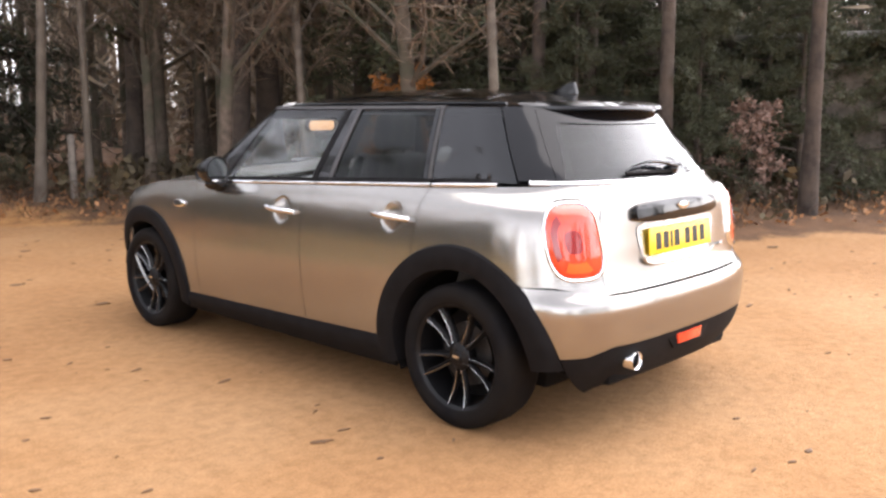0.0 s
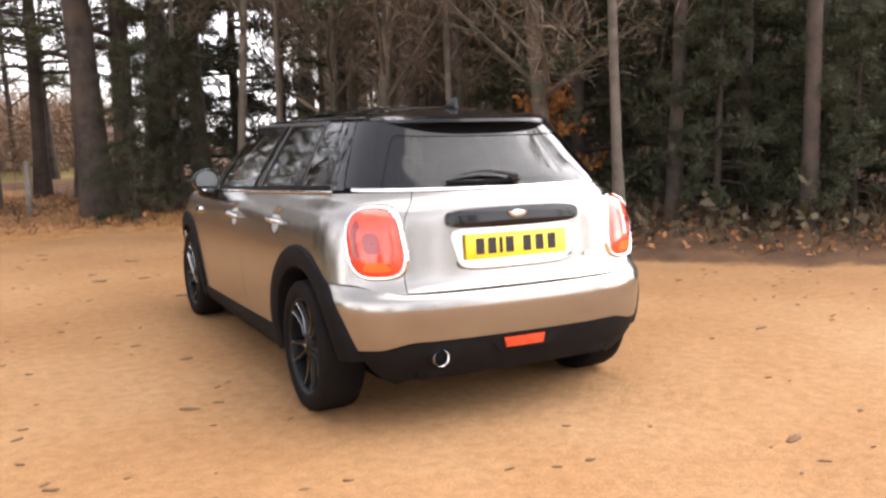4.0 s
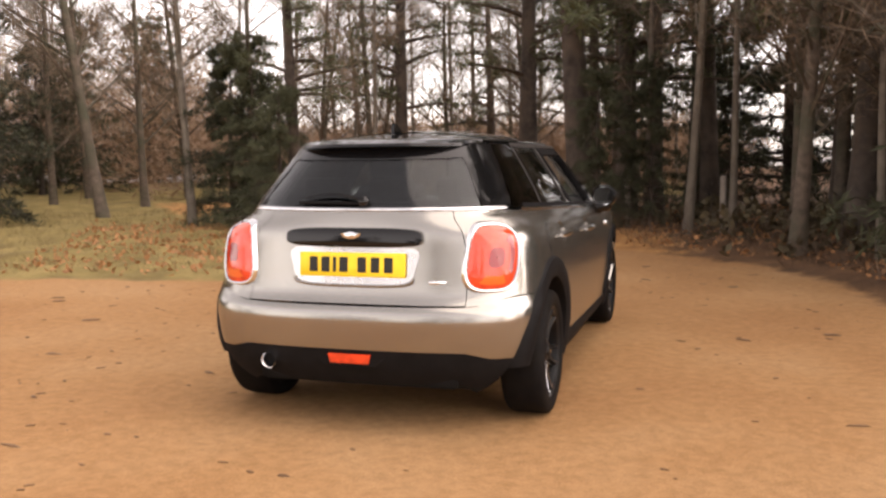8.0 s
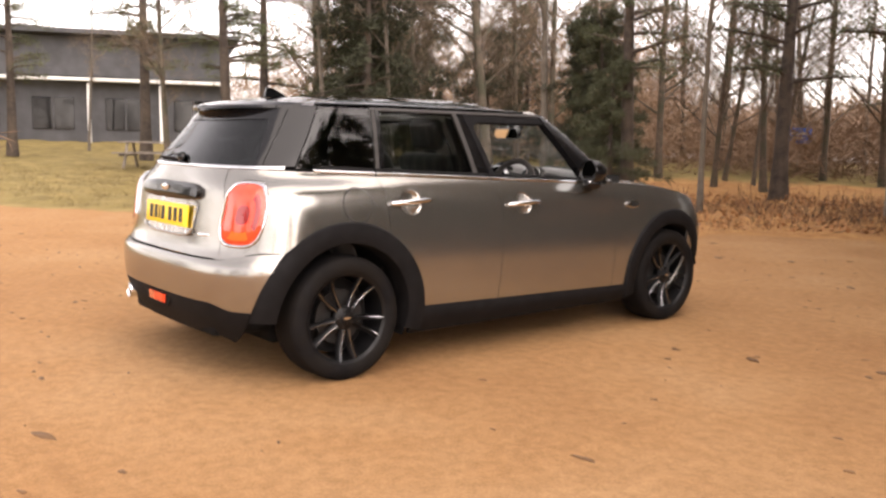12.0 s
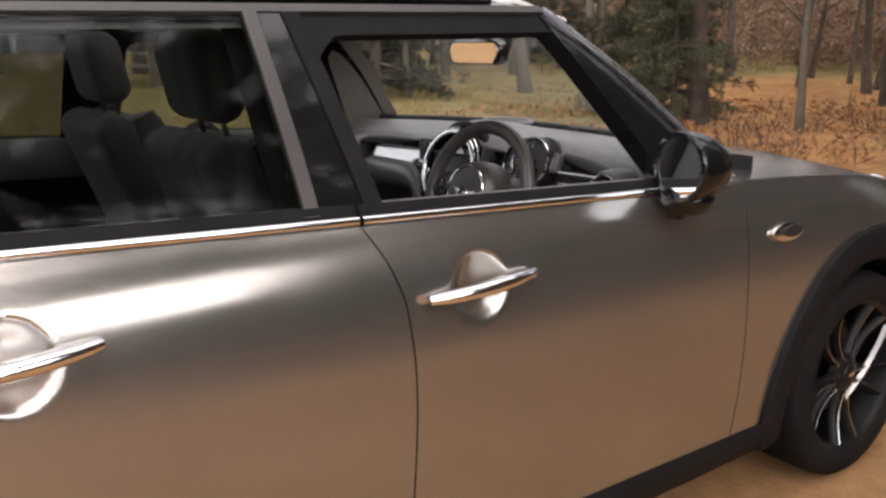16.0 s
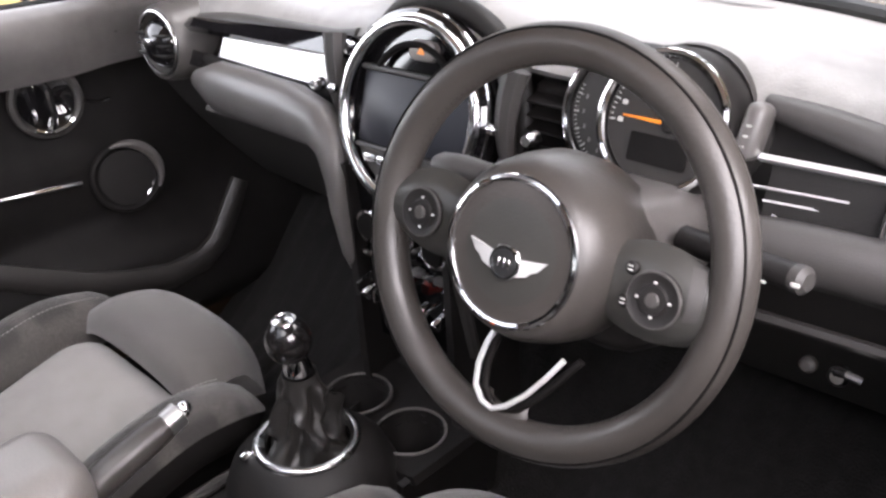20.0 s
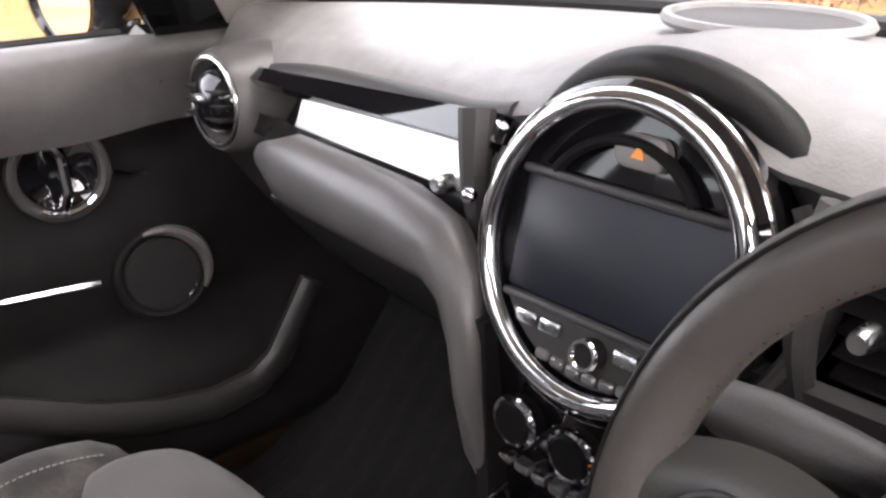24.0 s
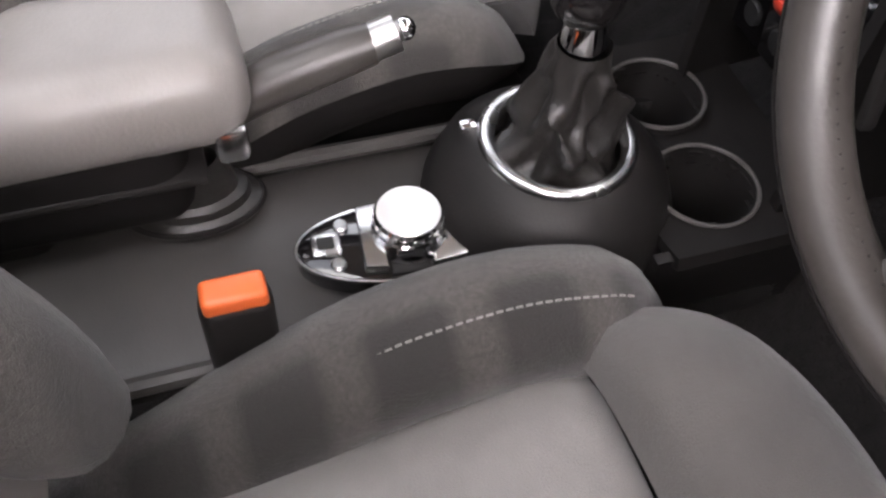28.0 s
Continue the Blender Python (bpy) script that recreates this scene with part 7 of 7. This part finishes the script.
def seat(s):
    cx = s * 0.345
    ob = new("front_seat")
    ob.parent = car
    ob["label"] = "dark cloth sports seat with checked bolsters"
    def sp(name, geo, mat, label=""):
        return part(name, geo, mat, ob, label)
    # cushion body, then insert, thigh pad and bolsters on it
    # the shade between seat and console is put into the base's black
    sp("seat_base", rbox(0.45, 0.52, 0.16, 0.05, 4, Matrix.Translation((cx, 1.33, 0.345))), under_dark, "seat base, black with the shade beside the console")
    sp("seat_insert", plate(lambda u, v: (cx + lerp(-0.165, 0.165, u), lerp(1.08, 1.464, v), 0.440 + 0.105 * v + 0.018 * math.sin(math.pi * u) * math.sin(math.pi * min(1, v + 0.15)) - 0.030 * abs(2 * u - 1) ** 6 - 0.030 * (max(0, v - 0.84) / 0.16) ** 2), 22, 30, 0.06, out=(cx, 1.3, 0.3)), seat_mid, "plain grey seat insert")
    def thigh(u, v):
        k = 2 * u - 1
        y = lerp(1.453, 1.612 - 0.035 * abs(k) ** 2.5, v)
        z = 0.562 + 0.014 * math.sin(math.pi * u) - 0.030 * abs(k) ** 5 + 0.014 * math.sin(math.pi * min(1, v * 1.2)) - 0.12 * max(0, v - 0.72) ** 1.6 * 3.2 - 0.028 * (max(0, 0.16 - v) / 0.16) ** 2
        return (cx + k * (0.172 - 0.02 * v * v), y, z)
    sp("thigh_pad", plate(thigh, 24, 22, 0.07, out=(cx, 1.5, 0.3)), seat_pad, "padded front of the seat")
    for q in (-1, 1):
        def bol(t):
            return (cx + q * (0.188 + 0.012 * math.sin(math.pi * t)), lerp(1.03, 1.545, t), bolster_z(lerp(1.03, 1.545, t)))
        bv_, bf_ = tube([bol(t) for t in np.linspace(0, 1, 26)], lambda t: 0.052 * (1 - 0.30 * abs(2 * t - 1) ** 6) - 0.028 * max(0, t - 0.9) / 0.1, 20, flat=0.95)
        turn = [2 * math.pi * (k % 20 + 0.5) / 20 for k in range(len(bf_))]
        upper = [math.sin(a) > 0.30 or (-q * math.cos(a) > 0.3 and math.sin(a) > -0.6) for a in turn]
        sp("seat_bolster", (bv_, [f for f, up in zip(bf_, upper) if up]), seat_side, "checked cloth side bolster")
        # the bolster's unlit lower faces get black to draw their shade
        sp("bolster_cover", (bv_, [f for f, up in zip(bf_, upper) if not up]), under_dark, "lower side of the bolster, its shade drawn in black")
        stitch = lambda t: Vector((bol(t)[0] - q * 0.020, bol(t)[1], bol(t)[2] + 0.0470))
        sp("bolster_seam", join(*[tube([stitch(t), stitch(t + 0.009)], 0.0010, 5) for t in np.arange(0.06, 0.9, 0.0135)]), seat_mid, "pale stitching")
    def back(t):
        return Vector((0, lerp(1.10, 0.90, t), lerp(0.54, 1.10, t)))
    def backrest(u, v):
        k = 2 * u - 1
        c = back(v)
        return (cx + k * (0.155 - 0.02 * v), c.y + 0.02 * math.sin(math.pi * u) * math.sin(math.pi * v), c.z)
    sp("backrest", plate(backrest, 18, 24, 0.09, out=(cx, 0.7, 0.8)), seat_mid, "plain grey backrest")
    sp("backrest_shell", rbox(0.42, 0.10, 0.60, 0.045, 4, Matrix.Translation((cx, 0.925, 0.82)) @ Matrix.Rotation(0.343, 4, "X")), seat_side)
    for q in (-1, 1):
        sp("back_bolster", tube([(cx + q * (0.190 - 0.03 * t), back(t).y + 0.022 * (1 - t), back(t).z) for t in np.linspace(0, 1, 22)], lambda t: 0.056 * (1 - 0.35 * abs(2 * t - 1) ** 5), 14), seat_side, "checked cloth back bolster")
    sp("headrest", rbox(0.25, 0.09, 0.18, 0.05, 5, Matrix.Translation((cx, 0.855, 1.215)) @ Matrix.Rotation(0.2, 4, "X")), seat_side, "dark cloth headrest")
    for q in (-1, 1):
        sp("headrest_post", tube([(cx + q * 0.06, 0.885, 1.08), (cx + q * 0.06, 0.865, 1.16)], 0.006, 8), chrome)
    return ob


seat(1)
seat(-1)
bench = new("rear_bench")
bench.parent = car
bench["label"] = "dark cloth rear bench with three headrests"
part("bench_cushion", rbox(1.16, 0.46, 0.16, 0.06, 4, Matrix.Translation((0, 0.42, 0.47)) @ Matrix.Rotation(0.1, 4, "X")), seat_side, bench)
part("bench_back", rbox(1.16, 0.12, 0.58, 0.05, 4, Matrix.Translation((0, 0.10, 0.78)) @ Matrix.Rotation(0.35, 4, "X")), seat_side, bench)
for x in (-0.36, 0.0, 0.36):
    part("headrest", rbox(0.24, 0.08, 0.13, 0.035, 4, Matrix.Translation((x, -0.02, 1.11)) @ Matrix.Rotation(0.2, 4, "X")), seat_side, bench)

# centre console
console = part("centre_console", join(
    plate(lambda u, v: (lerp(-0.105, 0.105, u), lerp(0.92, 1.60, v), 0.462 - 0.012 * abs(2 * u - 1) ** 6), 14, 20, 0.02, out=(0, 1.3, 0.3)),
), mid_plastic, car, "grey plastic centre console")
for s in (-1, 1):
    part("console_side", plate(lambda u, v, s=s: (s * 0.107, lerp(0.92, 1.72, u), lerp(0.30, 0.458, v)), 6, 4, 0.01, out=(0, 1.3, 0.4)), carpet, console, "carpeted console side")
for s in (-1, 1):
    part("console_rail", tube([(s * 0.098, lerp(0.95, 1.46, t), 0.468) for t in np.linspace(0, 1, 8)], 0.008, 8), mid_plastic, console)
GX, GY = 0.006, 1.510
part("gear_housing", lathe([(0.113, -0.10), (0.110, -0.06), (0.098, -0.03), (0.084, -0.016), (0.073, -0.005), (0.067, -0.002), (0.056, -0.006), (0.054, -0.05), (0.0001, -0.055)], 56, Matrix.Translation((GX, GY, 0.548))), dark_plastic, console, "round raised gear lever housing")
part("gear_ring", lathe([(0.0525, -0.004), (0.054, 0.002), (0.058, 0.0055), (0.062, 0.006), (0.0655, 0.004), (0.0675, 0.0), (0.067, -0.006)], 64, Matrix.Translation((GX, GY, 0.547))), satin, console, "bright satin ring round the gear lever")
part("housing_groove", ring_of(0.096, 0.0022, 56, 6, Matrix.Translation((GX, GY, 0.517))), mid_plastic, console)
part("ring_catch", rbox(0.012, 0.016, 0.010, 0.003, 2, Matrix.Translation((GX - 0.035, GY - 0.066, 0.543))), chrome, console)


def gaiter(u, v):
    a = 2 * math.pi * u
    r = lerp(0.056, 0.021, v**0.75)
    r *= 1 + (0.24 * math.sin(4 * a + 6.5 * v) + 0.17 * math.sin(6 * a - 11 * v + 1) + 0.07 * math.sin(11 * a + 16 * v)) * math.sin(math.pi * min(1, v * 1.02)) ** 0.8
    return (GX + r * math.cos(a) - 0.004 * v, GY + r * math.sin(a) + 0.006 * v, 0.520 + 0.122 * v + 0.016 * math.sin(3 * a + 9 * v) * (1 - v) * v * 3)


part("gear_gaiter", grid(gaiter, 64, 26, True), gaiter_mat, console, "creased black leather gaiter")
part("gear_collar", lathe([(0.018, 0.0), (0.0175, 0.012), (0.014, 0.024), (0.013, 0.034)], 28, Matrix.Translation((GX - 0.004, GY + 0.005, 0.640))), chrome, console, "chrome gear lever collar")
knob = part("gear_knob", ball(0.0285, 36, 20, Matrix.Translation((-0.004, 1.513, 0.686)), 1.06), knob_black, console, "polished dark ball gear knob")
part("knob_cap", lathe([(0.0001, 0.0022), (0.010, 0.0012), (0.0138, -0.0008)], 32, Matrix.Translation((-0.004, 1.510, 0.7150)) @ Matrix.Rotation(0.10, 4, "X")), satin, knob, "satin cap with the shift pattern")
part("cap_ring", ring_of(0.0140, 0.0012, 36, 6, Matrix.Translation((-0.004, 1.510, 0.7146)) @ Matrix.Rotation(0.10, 4, "X")), chrome, knob)
for q in (-0.006, 0.0, 0.006):
    part("shift_mark", rbox(0.0016, 0.012, 0.001, 0.0003, 1, Matrix.Translation((-0.004 + q, 1.510, 0.7172))), ink, knob)
part("shift_mark", rbox(0.0136, 0.0016, 0.001, 0.0003, 1, Matrix.Translation((-0.004, 1.510, 0.7172))), ink, knob)
# cup holders in the front of the console
def tray_top(u, v):
    return (lerp(-0.13, 0.122, u), lerp(1.575, 1.735, v), 0.496 + 0.012 * abs(2 * u - 1) ** 4 + 0.025 * max(0, v - 0.75))


CUPS = ((-0.065, 1.647), (0.051, 1.638))
bm = bmesh.new()
vs, fs = plate(tray_top, 40, 28, 0.012, out=(0, 1.6, 0.3))
bv = [bm.verts.new(p) for p in vs]
for q in fs:
    c = [sum(vs[i][k] for i in q) / len(q) for k in range(2)]
    if all(math.hypot(c[0] - x, c[1] - y) > 0.0435 for x, y in CUPS):
        bm.faces.new([bv[i] for i in q])
bmesh.ops.delete(bm, geom=[v for v in bm.verts if not v.link_faces], context="VERTS")
part("cup_tray", bm, dark_plastic, console, "dark tray with two cup holders")
for x, y in CUPS:
    m = Matrix.Translation((x, y, 0.503))
    part("cup_holder", lathe([(0.0001, -0.082), (0.034, -0.082), (0.040, -0.06), (0.0455, -0.004), (0.0475, 0.0), (0.0485, -0.004), (0.051, -0.02), (0.055, -0.10)], 44, m), dark_plastic, console, "deep round cup holder")
    part("cup_rim", ring_of(0.0470, 0.0020, 48, 6, m), pad_grey, console, "thin pale rim")
# no notch is cut: its lit inner wall is a pale patch outside
part("cup_tongue", plate(lambda u, v: (0.051 + 0.0555 * math.cos(lerp(-1.65, -0.95, u)), 1.638 + 0.0555 * math.sin(lerp(-1.65, -0.95, u)), lerp(0.452, 0.490 + 0.008 * (2 * u - 1) ** 2, v)), 12, 6, 0.006, out=(0.09, 1.56, 0.46)), pad_grey, console, "pale patch drawn for the lit wall inside the cup notch")
part("tray_side", plate(lambda u, v: (lerp(0.098, 0.118, v), lerp(1.56, 1.74, u), lerp(0.32, 0.50, v)), 8, 6, 0.01, out=(0, 1.6, 0.4)), dark_plastic, console)
# controller plate
ov = [(0.040 * math.cos(a), 0.088 * math.sin(a)) for a in np.linspace(0, 2 * math.pi, 40, endpoint=False)]
IX, IY = 0.030, 1.372
cm = Matrix.Translation((IX, IY, 0.468)) @ Matrix.Rotation(-0.10, 4, "Z")
ctl = part("controller_plate", prism(ov, 0.022, 0.006, cm), piano, console, "oval gloss black controller plate")
part("plate_rim", tube([tuple(cm @ Vector((1.01 * x, 1.005 * y, 0.018))) for x, y in ov], 0.0022, 6, True), satin, ctl, "thin bright plate rim")
def plate_pad(y0, y1, k, up):
    """A piece of the oval between two cross lines."""
    side = [(k * 0.040 * math.sqrt(max(0.0, 1 - (y / 0.088) ** 2)), y) for y in np.linspace(y0, y1, 12)]
    return prism(side + [(-x, y) for x, y in reversed(side)], up, 0.003, cm @ Matrix.Translation((0, 0, 0.018)))
part("plate_wing", plate_pad(0.020, 0.080, 0.80, 0.009), satin, ctl, "satin grey pad")
part("plate_wing", plate_pad(-0.036, -0.018, 0.86, 0.014), satin, ctl, "satin grey pad")
part("plate_wing", plate_pad(-0.016, 0.018, 0.92, 0.006), dark_plastic, ctl)
for y in (0.034, 0.078):
    part("pad_line", rbox(0.014, 0.0016, 0.002, 0.0005, 1, cm @ Matrix.Translation((0.004, y, 0.0275))), ink, ctl)
km = cm @ Matrix.Translation((-0.004, 0.004, 0))
part("controller_knob", lathe([(0.0001, 0.050), (0.026, 0.050), (0.0285, 0.047), (0.0285, 0.040), (0.0300, 0.0385), (0.0305, 0.030), (0.033, 0.024), (0.035, 0.018)], 48, km), chrome, ctl, "bright round controller knob")
part("knob_top", disc(0.0262, 0.002, 36, km @ Matrix.Translation((0, 0, 0.0495))), trim_light, ctl, "pale knob top")
for k in range(24):
    q = 2 * math.pi * k / 24
    part("knob_grip", rbox(0.0012, 0.0022, 0.006, 0.0004, 1, km @ Matrix.Rotation(q, 4, "Z") @ Matrix.Translation((0.0288, 0, 0.0435))), satin, ctl)
part("controller_button", disc(0.0125, 0.004, 28, cm @ Matrix.Translation((0.003, 0.056, 0.026))), satin, ctl, "round button with a dark ring")
part("button_ring", ring_of(0.0125, 0.0016, 28, 6, cm @ Matrix.Translation((0.003, 0.056, 0.0295))), ink, ctl)
for x, y in ((-0.019, -0.050), (0.020, -0.056)):
    part("controller_button", disc(0.0065, 0.005, 20, cm @ Matrix.Translation((x, y, 0.021))), satin, ctl)
part("square_button", rbox(0.024, 0.024, 0.008, 0.003, 2, cm @ Matrix.Translation((-0.002, -0.064, 0.021))), satin, ctl)
part("plate_slot", rbox(0.014, 0.015, 0.004, 0.002, 1, cm @ Matrix.Translation((-0.002, -0.064, 0.0245))), ink, ctl)
# handbrake, armrest, buckle
hb = part("handbrake", tube([(-0.075, 1.15, 0.520), (-0.073, 1.22, 0.556), (-0.071, 1.30, 0.592), (-0.070, 1.352, 0.608), (-0.070, 1.372, 0.612)], lambda t: 0.017 + 0.003 * math.sin(math.pi * t), 14), leather, console, "black handbrake lever")
part("lever_tip", tube([(-0.070, 1.366, 0.611), (-0.070, 1.392, 0.619)], 0.0155, 14), steel, hb, "satin lever end")
part("lever_button", ball(0.010, 16, 8, Matrix.Translation((-0.070, 1.398, 0.621))), chrome, hb)
boot = Matrix.Translation((-0.066, 1.215, 0.466)) @ Matrix.Diagonal((0.72, 1.12, 1, 1))
part("lever_boot", lathe([(0.052, 0.0), (0.050, 0.010), (0.043, 0.014), (0.041, 0.022), (0.034, 0.026), (0.030, 0.044), (0.022, 0.060)], 36, boot), gaiter_mat, console, "ribbed black handbrake boot")
part("boot_ring", ring_of(0.050, 0.004, 40, 6, boot @ Matrix.Translation((0, 0, 0.006))), dark_plastic, console)
rest = part("armrest", rbox(0.135, 0.42, 0.090, 0.038, 7, Matrix.Translation((-0.085, 1.064, 0.602)) @ Matrix.Rotation(0.04, 4, "X")), vinyl, console, "padded grey centre armrest")
# dark lower half, its black taking in the shade beside the seat
part("armrest_base", rbox(0.125, 0.36, 0.11, 0.03, 4, Matrix.Translation((-0.085, 1.040, 0.542))), under_dark, rest, "lower half of the armrest box, black with the shade below")
part("armrest_lip", rbox(0.130, 0.375, 0.010, 0.005, 2, Matrix.Translation((-0.085, 1.043, 0.545))), dark_plastic, rest)
part("armrest_post", rbox(0.07, 0.16, 0.14, 0.02, 3, Matrix.Translation((-0.085, 1.02, 0.50))), dark_plastic, rest)
part("armrest_catch", rbox(0.012, 0.026, 0.034, 0.006, 2, Matrix.Translation((-0.026, 1.252, 0.575))), satin, rest)
bk = part("belt_buckle", rbox(0.028, 0.052, 0.13, 0.010, 3, Matrix.Translation((0.095, 1.230, 0.490))), dark_plastic, car, "black seat belt buckle with an orange button")
part("buckle_button", rbox(0.024, 0.046, 0.020, 0.005, 3, Matrix.Translation((0.095, 1.230, 0.554))), buckle_orange, bk, "orange release button")
part("belt_anchor", rbox(0.03, 0.03, 0.02, 0.005, 2, Matrix.Translation((0.115, 1.105, 0.52))), mid_plastic, car)

# inside mirror
mm = facing((-0.03, 1.845, 1.232), (0.07, -1, -0.07))
im = part("inside_mirror", prism(rounded(0.225, 0.072, 0.032, 8), 0.03, 0.012, mm @ Matrix.Translation((0, 0, -0.028))), piano, car, "black inside mirror")
part("mirror_glass", prism(rounded(0.205, 0.058, 0.026, 8), 0.002, 0, mm @ Matrix.Translation((0, 0, 0.0022))), mirror_glass, im, "mirror glass")
part("mirror_mount", tube([(-0.02, 1.865, 1.245), (-0.01, 1.875, 1.29), (0.0, 1.84, 1.325)], 0.018, 10), piano, im)
part("sensor_pod", rbox(0.10, 0.09, 0.10, 0.03, 4, Matrix.Translation((-0.01, 1.905, 1.262)) @ Matrix.Rotation(-0.6, 4, "X")), piano, im, "black sensor pod behind the mirror")
for s in (-1, 1):
    part("sun_visor", rbox(0.36, 0.17, 0.014, 0.006, 2, Matrix.Translation((s * 0.30, 1.64, 1.335)) @ Matrix.Rotation(-0.28, 4, "X")), headlining, car, "folded grey sun visor")
for x in (0.26, 0.36, 0.46):
    part("pedal", rbox(0.05, 0.015, 0.08, 0.006, 2, Matrix.Translation((x, 1.97, 0.42)) @ Matrix.Rotation(-0.4, 4, "X")), steel, car)
